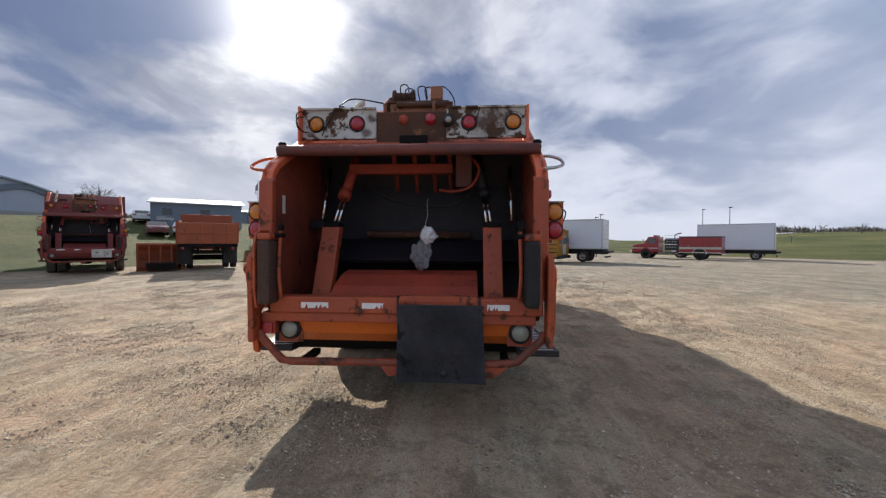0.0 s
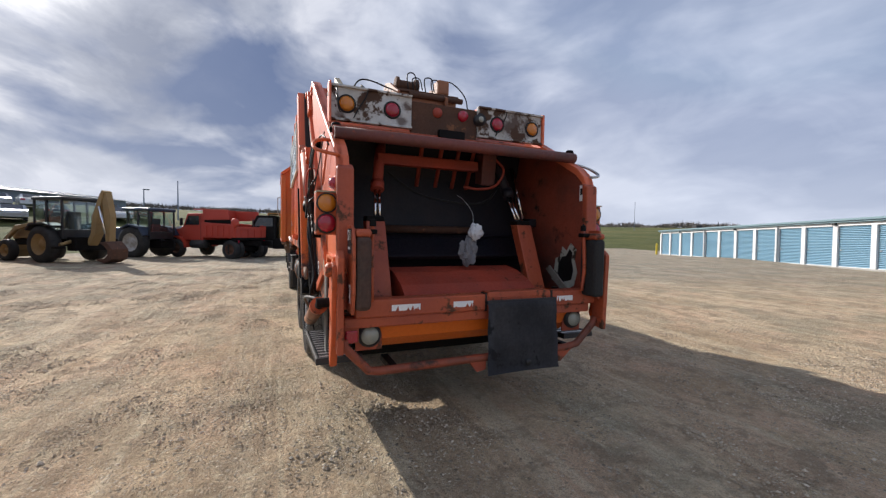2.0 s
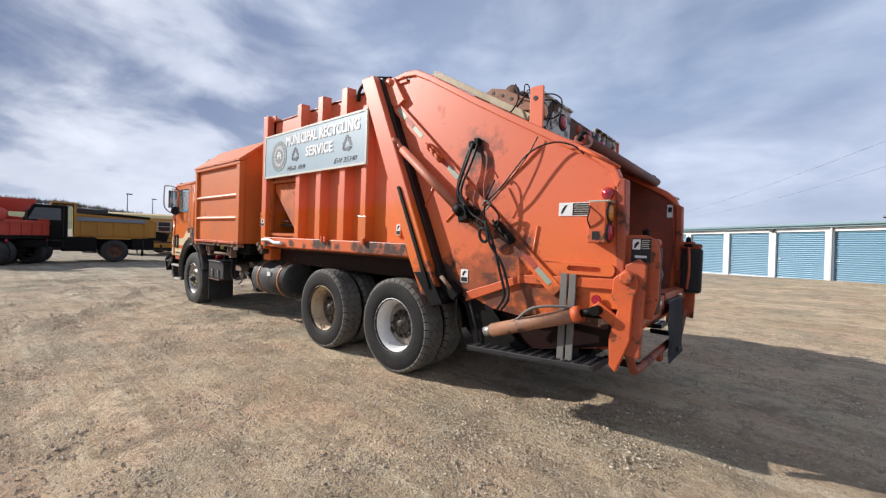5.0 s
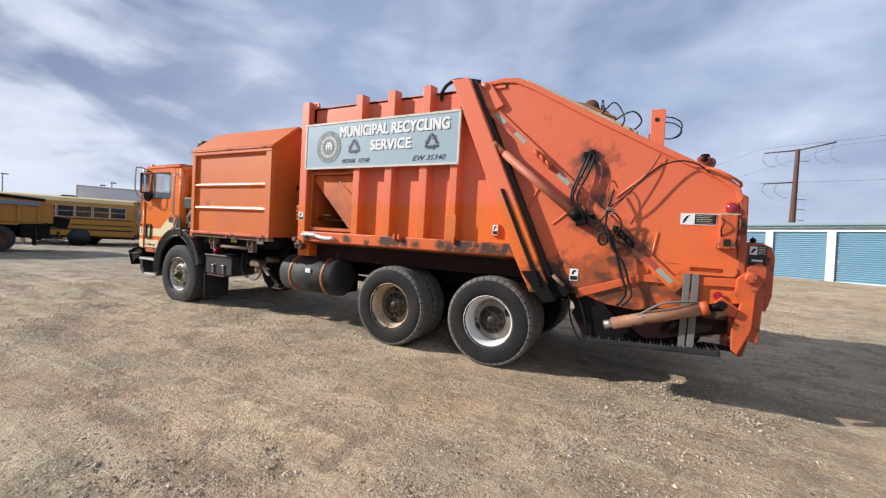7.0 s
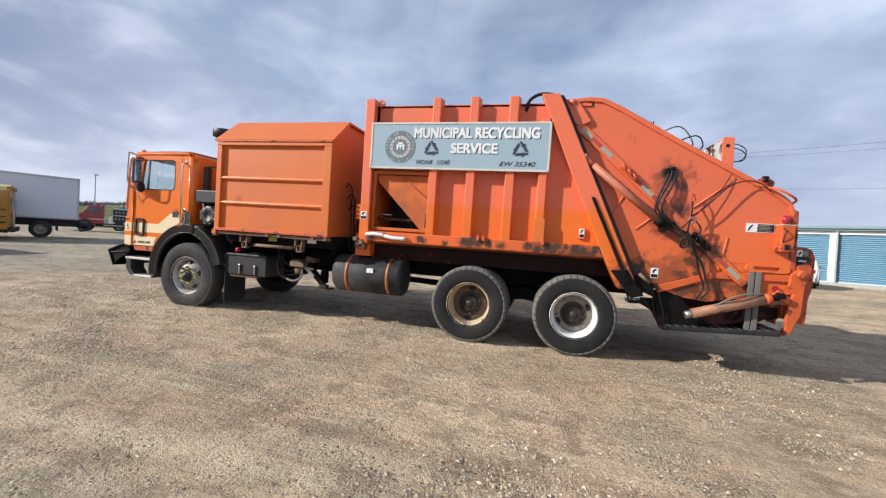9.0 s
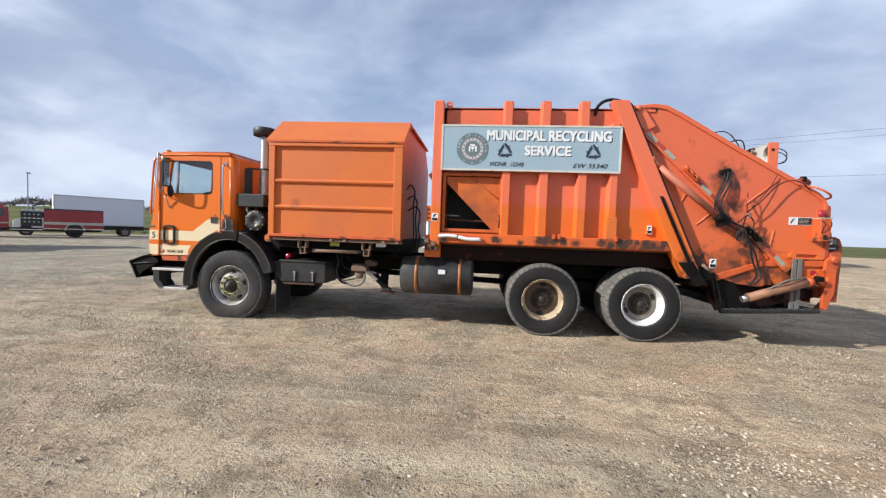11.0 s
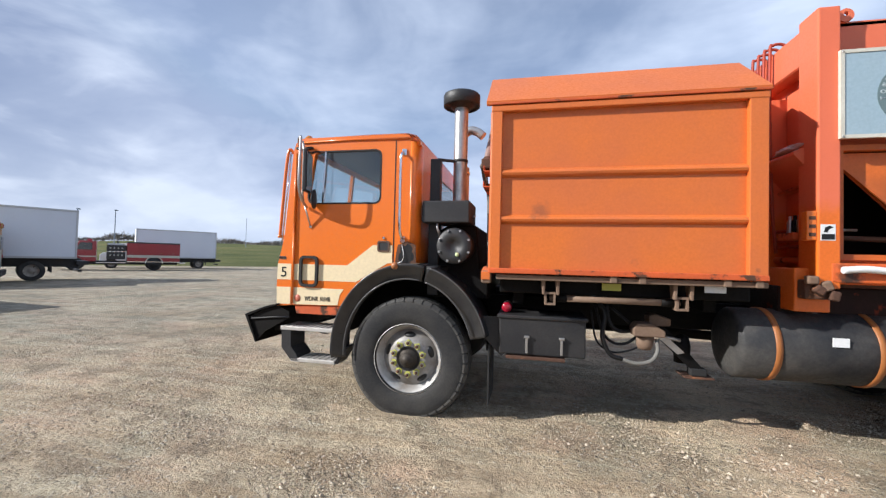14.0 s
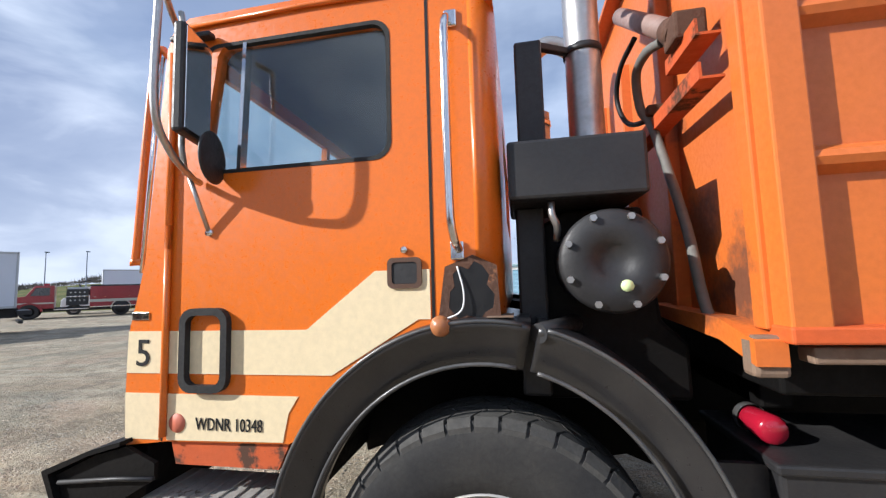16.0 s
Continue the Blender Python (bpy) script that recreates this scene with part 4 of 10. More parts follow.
            part("nut_marker", moved(pt, at), YELLOW_TAG, rim, "yellow wheel nut marker")
        nut = part("lug_nut", moved(nut_bm(boss - s * 0.028, boss - s * 0.058, 0.019, cx, cz), at), STEEL if kind == "steer" else HUB, rim)
        if kind == "steer":
            part("stud", moved(lathe([(boss - s * 0.057, 0.013), (boss - s * 0.066, 0.012), (boss - s * 0.067, 0.0)], "y", (cx, 0, cz), 10), at), RUSTY, nut)
    return rim


wheel(0.0, -1.18, 1, "steer", RIM, 0)
# far wheel: its dark rim and disc colours stand in for shade under the truck
wheel(0.0, 1.30, -1, "steer", RUSTY, 20)
wheel(4.70, -1.17, 1, "dual", RIM_RUST, -40)
wheel(6.07, -1.17, 1, "dual", RIM_WHITE, 15)
wheel(4.70, 1.29, -1, "dual", RIM, 50)
wheel(6.07, 1.29, -1, "dual", RIM, 10)

# ---- cab ----
CL, CR = -1.19, 1.31
arch = [(0.70 * math.cos(radians(a)), 0.55 + 0.77 * math.sin(radians(a))) for a in (148, 138, 128, 118, 108, 100)]
cab_outer = [(-1.30, 0.90), (-1.31, 1.10), (-1.30, 1.32), (-1.27, 1.44), (-1.245, 1.56), (-1.175, 2.38), (-1.15, 2.45), (-1.08, 2.495), (-0.10, 2.50), (-0.03, 2.485), (-0.01, 2.45), (-0.01, 2.2), (-0.01, 1.32)] + arch[::-1] + [(-0.655, 0.93), (-1.13, 0.92)]
win = rounded(-1.01, -0.285, 1.875, 2.365, 0.06)
win = [(x + (0.055 if z > 2.2 and x < -0.9 else 0.0), z) for x, z in win]
win_in = rounded(-0.99, -0.30, 1.89, 2.35, 0.055)


def cab_side(y0, y1):
    return sheet(cab_outer, [win], "y", y0, y1)


cab = part("cab", cab_side(CL, CL + 0.05), ORANGE_CAB, truck, "orange cab-over cab with a cream stripe")
part("side_panel", cab_side(CR - 0.05, CR), ORANGE_CAB, cab)
# roof, rounded towards its edges
roof = bmesh.new()
prof = [(-1.145, 2.45), (-1.08, 2.497), (-0.5, 2.512), (-0.06, 2.512), (0.02, 2.49), (0.06, 2.42)]
rows = []
for y, drop in ((CL + 0.005, 0.012), (CL + 0.06, -0.012), (CL + 0.25, -0.016), (YC, -0.024), (CR - 0.25, -0.016), (CR - 0.06, -0.012), (CR - 0.005, 0.012)):
    rows.append([roof.verts.new((x, y, z - drop)) for x, z in prof])
for p, q in zip(rows, rows[1:]):
    for k in range(len(prof) - 1):
        roof.faces.new((p[k], p[k + 1], q[k + 1], q[k])).smooth = True
bmesh.ops.solidify(roof, geom=list(roof.faces), thickness=0.03)
part("roof", finish(roof), ORANGE_CAB, cab)
# rear wall with a window, and the rounded rear corners
rear_hole = rounded(-0.55, 0.67, 1.75, 2.25, 0.06)
part("rear_wall", sheet([(CL + 0.12, 1.33), (CR - 0.12, 1.33), (CR - 0.12, 2.44), (CL + 0.12, 2.44)], [rear_hole], "x", 0.045, 0.075), ORANGE_CAB, cab)
for sgn, y in ((1, CL), (-1, CR)):
    arc = [(math.sin(radians(q)), 1 - math.cos(radians(q))) for q in range(0, 91, 10)]
    pts = [(-0.01 + 0.085 * u, y + sgn * 0.12 * v) for u, v in arc] + [(-0.01 + 0.055 * u, y + sgn * (0.03 + 0.09 * v)) for u, v in arc[::-1]]
    bm = prism(pts, "z", 1.33, 2.43)
    for f in bm.faces:
        f.smooth = abs(f.normal.z) < 0.5
    part("rear_corner", bm, ORANGE_CAB, cab)
part("roof_rear", prism([(-0.04, 2.50), (0.02, 2.487), (0.062, 2.45), (0.075, 2.40), (0.045, 2.40), (-0.01, 2.44)], "y", CL + 0.03, CR - 0.03), ORANGE_CAB, cab)
part("rear_window", prism(rear_hole, "x", 0.058, 0.064), GLASS, cab)
# front: lower panel, windscreen frame, glass
part("front_panel", prism([(-1.30, 0.90), (-1.31, 1.10), (-1.30, 1.32), (-1.27, 1.44), (-1.235, 1.62), (-1.19, 1.62), (-1.23, 1.42), (-1.26, 1.3), (-1.26, 0.90)], "y", CL + 0.05, CR - 0.05), ORANGE_CAB, cab)
for y0, y1 in ((CL + 0.05, CL + 0.15), (YC - 0.02, YC + 0.02), (CR - 0.15, CR - 0.05)):
    part("windscreen_post", prism([(-1.24, 1.60), (-1.17, 2.40), (-1.13, 2.40), (-1.19, 1.60)], "y", y0, y1), ORANGE_CAB, cab)
part("windscreen_header", prism([(-1.172, 2.40), (-1.165, 2.44), (-1.12, 2.47), (-1.10, 2.44), (-1.14, 2.40)], "y", CL + 0.05, CR - 0.05), ORANGE_CAB, cab)
part("windscreen", prism([(-1.222, 1.62), (-1.157, 2.42), (-1.151, 2.42), (-1.216, 1.62)], "y", CL + 0.1, CR - 0.1), GLASS, cab)
part("floor", box(-1.25, -0.68, CL + 0.05, CR - 0.05, 1.0, 1.05), BLACK, cab)
part("raised_floor", box(-0.72, 0.044, CL + 0.05, CR - 0.05, 1.335, 1.365), BLACK, cab)
LINING = surface("grey_cab_lining", (0.17, 0.175, 0.185), 0.8, bump=0.06)
part("headliner", box(-1.10, 0.03, CL + 0.055, CR - 0.055, 2.435, 2.455, 0.008), LINING, cab)
part("rear_lining", sheet([(CL + 0.06, 1.37), (CR - 0.06, 1.37), (CR - 0.06, 2.40), (CL + 0.06, 2.40)], [rounded(-0.57, 0.69, 1.73, 2.27, 0.06)], "x", 0.03, 0.04), LINING, cab)
for y0, y1 in ((CL + 0.052, CL + 0.062), (CR - 0.062, CR - 0.052)):
    part("door_lining", sheet([(-1.16, 1.07), (-0.02, 1.37), (-0.02, 2.39), (-1.12, 2.39)], [rounded(-1.02, -0.275, 1.865, 2.375, 0.065)], "y", y0, y1), LINING, cab)
part("engine_cover", box(-0.9, 0.028, YC - 0.32, YC + 0.32, 1.05, 1.55, 0.06), SEAT, cab)
part("dashboard", prism([(-1.2, 1.05), (-1.2, 1.66), (-1.05, 1.72), (-0.88, 1.62), (-0.86, 1.4), (-1.0, 1.05)], "y", CL + 0.06, CR - 0.06, 0.015), SEAT, cab)
# door: outline strip, glass, vent post, handles, stripe
for sgn, y in ((-1, CL), (1, CR)):
    g = part("side_window", prism(win_in, "y", y - sgn * 0.025, y - sgn * 0.02), GLASS, cab)
    part("window_post", prism([(-0.865, 1.88), (-0.85, 1.88), (-0.83, 2.36), (-0.845, 2.36)], "y", y - sgn * 0.03, y + sgn * 0.004), CHROME, g, "chrome vent window post")
    seal = sheet(rounded(-1.014, -0.28, 1.87, 2.37, 0.062), [rounded(-1.0, -0.295, 1.884, 2.356, 0.055)], "y", y - sgn * 0.02, y + sgn * 0.002)
    part("window_seal", seal, RUBBER, g)
    for z in (0.94, 1.6):
        part("door_hinge", tube([(-1.135, y + sgn * 0.012, z), (-1.135, y + sgn * 0.012, z + 0.75)], 0.012, 8), ORANGE_CAB, cab)
    part("door_gap", box(-0.155, -0.145, y - sgn * 0.01, y + sgn * 0.002, 1.33, 2.44), INK_AND_SHADE, cab, "dark gap at the door's edge")
    part("front_gap", box(-1.152, -1.147, y - sgn * 0.01, y + sgn * 0.002, 0.92, 2.36), INK_AND_SHADE, cab)
ys = CL - 0.003


def band(pts, mat=CREAM, name="stripe", y=ys):
    return part(name, prism(pts, "y", y, CL + 0.005), mat, cab, "cream painted stripe" if name == "stripe" else "")


band([(-1.128, 1.155), (-0.50, 1.155), (-0.20, 1.335), (-0.16, 1.335), (-0.16, 1.495), (-0.345, 1.495), (-0.59, 1.305), (-1.128, 1.305)])
band([(-1.128, 0.925), (-0.675, 0.935), (-0.655, 1.03), (-0.62, 1.085), (-1.128, 1.085)])
band([(-1.306, 1.155), (-1.16, 1.155), (-1.16, 1.305), (-1.302, 1.305)])
band([(-1.302, 0.925), (-1.16, 0.925), (-1.16, 1.085), (-1.308, 1.085)])
part("lower_sill", prism([(-1.10, 0.84), (-0.70, 0.84), (-0.66, 0.925), (-1.12, 0.915)], "y", CL + 0.012, CL + 0.06), ORANGE_WORN, cab)
lettering("5", 0.055, 0.095, (-1.262, ys - 0.001, 1.18), SIDE, INK_AND_SHADE, cab, "numeral", 0.002)
lettering("WDNR 10348", 0.26, 0.042, (-1.01, ys - 0.001, 0.965), SIDE, INK_AND_SHADE, cab, "lettering", 0.002)
part("reflector_dot", lathe([(0, 0.033), (-0.004, 0.031), (-0.005, 0)], "y", (-1.085, ys, 0.985), 20), surface("faded_red_dot", (0.62, 0.17, 0.10), 0.5, bump=0.0), cab, "faded red round reflector")
part("maker_badge", box(-1.29, -1.215, ys - 0.002, ys + 0.004, 1.345, 1.375, 0.003), CHROME, cab, "small chrome badge bar")
# grab loop recess and latch
loop = sheet(rounded(-1.065, -0.875, 1.095, 1.385, 0.05), [rounded(-1.04, -0.90, 1.12, 1.36, 0.032)], "y", ys - 0.025, ys)
part("grab_loop", loop, RUBBER, cab, "black rubber-edged grab opening")
lt = part("door_latch", sheet(rounded(-0.30, -0.185, 1.435, 1.535, 0.02), [rounded(-0.285, -0.20, 1.45, 1.52, 0.012)], "y", ys - 0.008, CL + 0.005), surface("latch_bezel", (0.10, 0.05, 0.03), 0.5), cab, "black recessed paddle door latch")
part("latch_paddle", box(-0.287, -0.198, ys - 0.004, CL + 0.004, 1.448, 1.522, 0.003), BLACK, lt)
part("door_lock", lathe([(0, 0.012), (-0.008, 0.011), (-0.008, 0)], "y", (-0.243, ys, 1.56), 14), CHROME, cab)
# chrome grab rail behind the door
rail = part("grab_rail", tube(curve_pts([(-0.075, CL, 2.33), (-0.078, CL - 0.05, 2.30), (-0.08, CL - 0.065, 2.2), (-0.078, CL - 0.065, 1.7), (-0.07, CL - 0.05, 1.59), (-0.06, CL - 0.002, 1.55)], 6), 0.014, 10), CHROME, cab, "chrome grab rail")
for z in (2.33, 1.55):
    part("rail_foot", box(-0.09, -0.045, CL - 0.012, CL + 0.002, z - 0.03, z + 0.03, 0.006), CHROME, rail)
# rust hole in the corner behind the door, with a hanging marker lamp
rot = [(-0.10, 1.37), (-0.095, 1.42), (-0.08, 1.435), (-0.085, 1.475), (-0.06, 1.50), (-0.035, 1.49), (-0.015, 1.515), (0.01, 1.50), (0.03, 1.47), (0.022, 1.44), (0.045, 1.41), (0.04, 1.37), (0.015, 1.355), (0.0, 1.335), (-0.04, 1.345), (-0.07, 1.335)]
hole_ob = part("rust_hole", prism(rot, "y", CL - 0.003, CL + 0.004), INK_AND_SHADE, cab, "dark rusted-through hole")
part("rust_rim", sheet([(-0.135, 1.33), (-0.11, 1.50), (-0.02, 1.535), (0.055, 1.50), (0.062, 1.33), (0.0, 1.322)], [rot], "y", CL - 0.004, CL + 0.003), RUSTY, hole_ob)
lampm = part("marker_lamp", lathe([(0.0, 0.03), (-0.02, 0.034), (-0.045, 0.026), (-0.055, 0.0)], "y", (-0.125, CL - 0.005, 1.315), 16), surface("dull_amber_lens", (0.42, 0.16, 0.06), 0.35), cab, "dull amber marker lamp hanging by its wire")
part("wire", tube(curve_pts([(-0.125, CL - 0.01, 1.33), (-0.06, CL - 0.02, 1.36), (-0.05, CL - 0.015, 1.42), (-0.07, CL - 0.005, 1.50)], 5), 0.003, 5), WHITE, lampm)
part("roof_marker", lathe([(0.0, 0.045), (0.02, 0.042), (0.045, 0.02), (0.05, 0.0)], "z", (-1.07, CL + 0.09, 2.50), 16), AMBER, cab, "amber roof marker lamp")
part("roof_marker", lathe([(0.0, 0.045), (0.02, 0.042), (0.045, 0.02), (0.05, 0.0)], "z", (-1.07, CR - 0.09, 2.50), 16), AMBER, cab, "amber roof marker lamp")
part("drip_rail", tube([(-1.09, CL - 0.008, 2.452), (-0.6, CL - 0.008, 2.462), (-0.02, CL - 0.008, 2.455)], 0.009, 6), ORANGE_CAB, cab)
# front corner rail and post
part("corner_rail", tube(curve_pts([(-1.26, CL + 0.03, 1.56), (-1.30, CL + 0.01, 1.57), (-1.295, CL + 0.01, 1.62), (-1.242, CL + 0.01, 2.34), (-1.19, CL + 0.03, 2.37)], 6), 0.015, 8), ORANGE_CAB, cab, "orange front corner grab rail")
part("corner_trim", tube([(-1.272, CL + 0.012, 1.52), (-1.208, CL + 0.012, 2.36)], 0.008, 6), CHROME, cab)
# seats and wheel inside
for y in (YC - 0.72, YC + 0.72):
    st = part("seat", box(-0.55, -0.08, y - 0.24, y + 0.24, 1.35, 1.52, 0.05), SEAT, cab, "dark vinyl seat")
    part("seat_back", prism([(-0.20, 1.48), (-0.09, 1.5), (0.0, 2.12), (-0.09, 2.14)], "y", y - 0.23, y + 0.23, 0.03), SEAT, st)
    part("seat_base", box(-0.5, -0.12, y - 0.2, y + 0.2, 1.36, 1.40), BLACK, st)
ring = [Vector((0.19 * math.cos(a), 0.19 * math.sin(a), 0)) for a in np.linspace(0, 2 * math.pi, 25)[:-1]]
tilt = Matrix.Translation((-0.78, YC - 0.72, 1.86)) @ Matrix.Rotation(radians(-28), 4, "Y")
sw = part("steering_wheel", tube([tilt @ p for p in ring], 0.014, 6, closed=True), SEAT, cab)
for a in (0.3, 2.4, 4.5):
    part("spoke", tube([tilt @ Vector((0, 0, -0.02)), tilt @ Vector((0.185 * math.cos(a), 0.185 * math.sin(a), 0))], 0.009, 6), SEAT, sw)
part("steering_column", tube([(-0.78, YC - 0.72, 1.84), (-0.98, YC - 0.72, 1.5)], 0.035, 8), SEAT, sw)
# mirrors: turned towards the driver, on a bent tube
def on_side(pts, y, sgn):
    """Points given as (x, out from the door, z)."""
    return [(px, y + sgn * d, pz) for px, d, pz in pts]


MIRROR = surface("mirror_silver", (0.9, 0.9, 0.9), 0.03, 1.0, bump=0.0, amount=0.1)
for sgn, y in ((-1, CL), (1, CR)):
    face = Matrix.Translation((-0.955, y + sgn * 0.10, 0)) @ Matrix.Rotation(radians(-13 * sgn), 4, "Z")
    mr = part("mirror", moved(box(-0.03, 0.01, -0.085, 0.085, 1.965, 2.345, 0.012), face), BLACK, truck, "tall rectangular side mirror on a tubular bracket")
    part("mirror_glass", moved(box(0.011, 0.0135, -0.075, 0.075, 1.98, 2.33), face), MIRROR, mr)
    part("mirror_frame", tube(curve_pts(on_side([(-1.12, 0.0, 2.43), (-1.05, 0.12, 2.45), (-0.95, 0.25, 2.43), (-0.935, 0.27, 2.38), (-0.94, 0.27, 2.02), (-0.955, 0.20, 1.90), (-0.985, 0.08, 1.845), (-1.01, 0.01, 1.84)], y, sgn), 7), 0.012, 8), STEEL, mr)
    part("mirror_post", tube(on_side([(-1.02, 0.10, 2.44), (-1.01, 0.095, 2.36), (-1.01, 0.095, 1.95), (-1.0, 0.085, 1.85)], y, sgn), 0.010, 8), STEEL, mr)
    part("mirror_strut", tube(on_side([(-0.995, 0.075, 1.845), (-0.97, 0.008, 1.66)], y, sgn), 0.008, 6), STEEL, mr)
    part("strut_foot", lathe([(0, 0.014), (sgn * 0.012, 0.013), (sgn * 0.012, 0)], "y", (-0.97, y, 1.655), 12), CHROME, mr)
    part("upper_arm", box(-1.13, -0.96, min(y + sgn * 0.004, y + sgn * 0.04), max(y + sgn * 0.004, y + sgn * 0.04), 2.385, 2.405, 0.005), BLACK, mr)
    spot = moved(lathe([(0.0, 0.0), (0.004, 0.06), (0.014, 0.088), (0.022, 0.092), (0.024, 0.082), (0.030, 0.0)], "x", (0, 0, 0), 28), Matrix.Translation((-0.925, y + sgn * 0.075, 1.905)) @ Matrix.Rotation(radians(-15 * sgn), 4, "Z"))
    part("spot_mirror", spot, BLACK, mr, "round convex spot mirror")
fm = part("front_mirror_stalk", tube(curve_pts([(-1.28, CR - 0.1, 1.5), (-1.40, CR + 0.02, 1.62), (-1.43, CR + 0.05, 1.74)], 6), 0.01, 6), BLACK, truck, "thin stalk of the round front mirror")
part("front_mirror", lathe([(-0.012, 0.0), (-0.008, 0.06), (0.0, 0.075), (0.012, 0.05), (0.015, 0.0)], "x", (-1.43, CR + 0.05, 1.80), 20), STEEL, fm)

# front bumper and steps
bp_ = part("front_bumper", prism([(-1.60, 0.80), (-1.605, 0.815), (-1.40, 0.895), (-1.27, 0.93), (-1.27, 0.915), (-1.40, 0.878), (-1.575, 0.805), (-1.475, 0.565), (-1.485, 0.555)], "y", CL - 0.05, CR + 0.05), GREASE, truck, "black bent steel front bumper")
for y0, y1 in ((CL - 0.046, CL - 0.03), (CR + 0.03, CR + 0.046)):
    part("bumper_web", prism([(-1.575, 0.79), (-1.40, 0.87), (-1.27, 0.905), (-1.15, 0.855), (-1.15, 0.80), (-1.40, 0.66), (-1.48, 0.58)], "y", y0 + 0.02, y1 + 0.02), GREASE, bp_)
    part("bumper_rib", tube([(-1.54, (y0 + y1) / 2, 0.775), (-1.30, (y0 + y1) / 2, 0.80), (-1.14, (y0 + y1) / 2, 0.81)], 0.008, 6), BLACK, bp_)
part("bumper_beam", box(-1.36, -1.26, CL + 0.05, CR - 0.05, 0.66, 0.88, 0.01), GREASE, bp_)
step = part("cab_step", box(-1.235, -0.68, CL - 0.03, CL + 0.24, 0.685, 0.722, 0.006), ALU, truck, "scuffed aluminium cab step")
part("lower_tread", box(-1.13, -0.68, CL - 0.02, CL + 0.22, 0.395, 0.43, 0.006), ALU, step)
part("step_hanger", prism([(-1.23, 0.69), (-1.225, 0.52), (-1.12, 0.40), (-1.04, 0.40), (-1.07, 0.47), (-1.125, 0.53), (-1.13, 0.69)], "y", CL - 0.02, CL + 0.22, 0.004), BLACK, step)
part("step_hanger", prism([(-0.60, 0.56), (-0.56, 0.56), (-0.655, 0.40), (-0.70, 0.395)], "y", CL - 0.0, CL + 0.18, 0.004), BLACK, step)
for k in range(9):
    part("grip_tooth", box(-1.2 + k * 0.058, -1.175 + k * 0.058, CL - 0.02, CL + 0.22, 0.72, 0.728), ALU, step)
    if k < 7:
        part("grip_tooth", box(-1.1 + k * 0.058, -1.075 + k * 0.058, CL - 0.01, CL + 0.2, 0.428, 0.436), ALU, step)
part("step_light", tube(curve_pts([(-0.9, CL + 0.03, 0.70), (-0.8, CL + 0.03, 0.68), (-0.73, CL + 0.03, 0.72)], 5), 0.02, 8), BLACK, step)


part("fender_plate", box(0.02, 0.10, CL - 0.02, CL + 0.10, 1.338, 1.343, 0.001), TAN, truck)


# black fender over the front wheel, in two halves, with a deep lip
def fender(y_out, y_in, a0, a1):
    bm = bmesh.new()
    s = 1 if y_in > y_out else -1
    # (out from the arch, in from the face)
    outer = []
    n = 40
    for i in range(n + 1):
        a = radians(a0 + (a1 - a0) * i / n)
        row = []
        for k, (d, w) in enumerate(((-0.105, 0.05), (-0.108, 0.015), (-0.10, 0.004), (0.005, -0.006), (0.012, -0.016), (0.028, -0.016), (0.036, -0.004), (0.040, 0.02), (0.047, 0.06), (0.047, 0.40), (0.037, 0.40), (0.037, 0.06), (-0.09, 0.02), (-0.095, 0.05))):
            rx, rz = 0.685 + d, 0.755 + d
            row.append(bm.verts.new((rx * math.cos(a), y_out + s * w, 0.545 + rz * math.sin(a))))
        outer.append(row)
    for p, q in zip(outer, outer[1:]):
        m = len(p)
        for k in range(m):
            f = bm.faces.new((p[k], p[(k + 1) % m], q[(k + 1) % m], q[k]))
            f.smooth = k not in (0, 7, 8, 9, 10, 11)
    bm.faces.new(outer[0])
    bm.faces.new(outer[-1][::-1])
    return finish(bm)


for y_out, y_in in ((CL - 0.02, 0), (CR + 0.02, 0)):
    fd = part("fender", fender(y_out, YC, 78, 186), FENDER, truck, "black rubber wheel arch, scuffed and split")
    for q0, q1 in ((80, 184), (16, 74)):
        for d in (0.030, -0.098):
            bead = [((0.685 + d) * math.cos(radians(q)), y_out + (0.014 if y_out > 0 else -0.014), 0.545 + (0.755 + d) * math.sin(radians(q))) for q in np.linspace(q0, q1, 30)]
            # the bead's paler grey paints the highlight along the lip
            part("fender_bead", tube(bead, 0.007, 6), FENDER_EDGE_SHEEN, fd)
    part("rear_half", fender(y_out - 0.004 * (1 if y_out > 0 else -1), YC, 14, 76), FENDER, fd)
liner = [(0.70 * math.cos(radians(q)), 0.545 + 0.77 * math.sin(radians(q))) for q in range(4, 177, 8)]
for y0, y1 in ((CL + 0.10, -0.42), (0.54, CR - 0.10)):
    part("arch_liner", prism(liner + [(x * 0.985, 0.545 + (z - 0.545) * 0.985) for x, z in liner[::-1]], "y", y0, y1), GREASE, truck)
    part("arch_back", prism([(-0.68, 0.60)] + [(x, z) for x, z in liner[::-1]] + [(0.68, 0.60), (0.3, 0.75), (-0.3, 0.75)], "y", y1 if y0 < 0 else y0 - 0.01, y1 + 0.01 if y0 < 0 else y0), GREASE, truck)
part("mud_flap", box(0.705, 0.72, -1.12, -0.66, 0.14, 0.66, 0.003), RUBBER, truck, "black rubber mud flap")
part("mud_flap_bracket", prism([(0.66, 0.9), (0.8, 0.9), (0.86, 0.60), (0.82, 0.56), (0.68, 0.70)], "y", -1.1, -1.08), BLACK, truck)

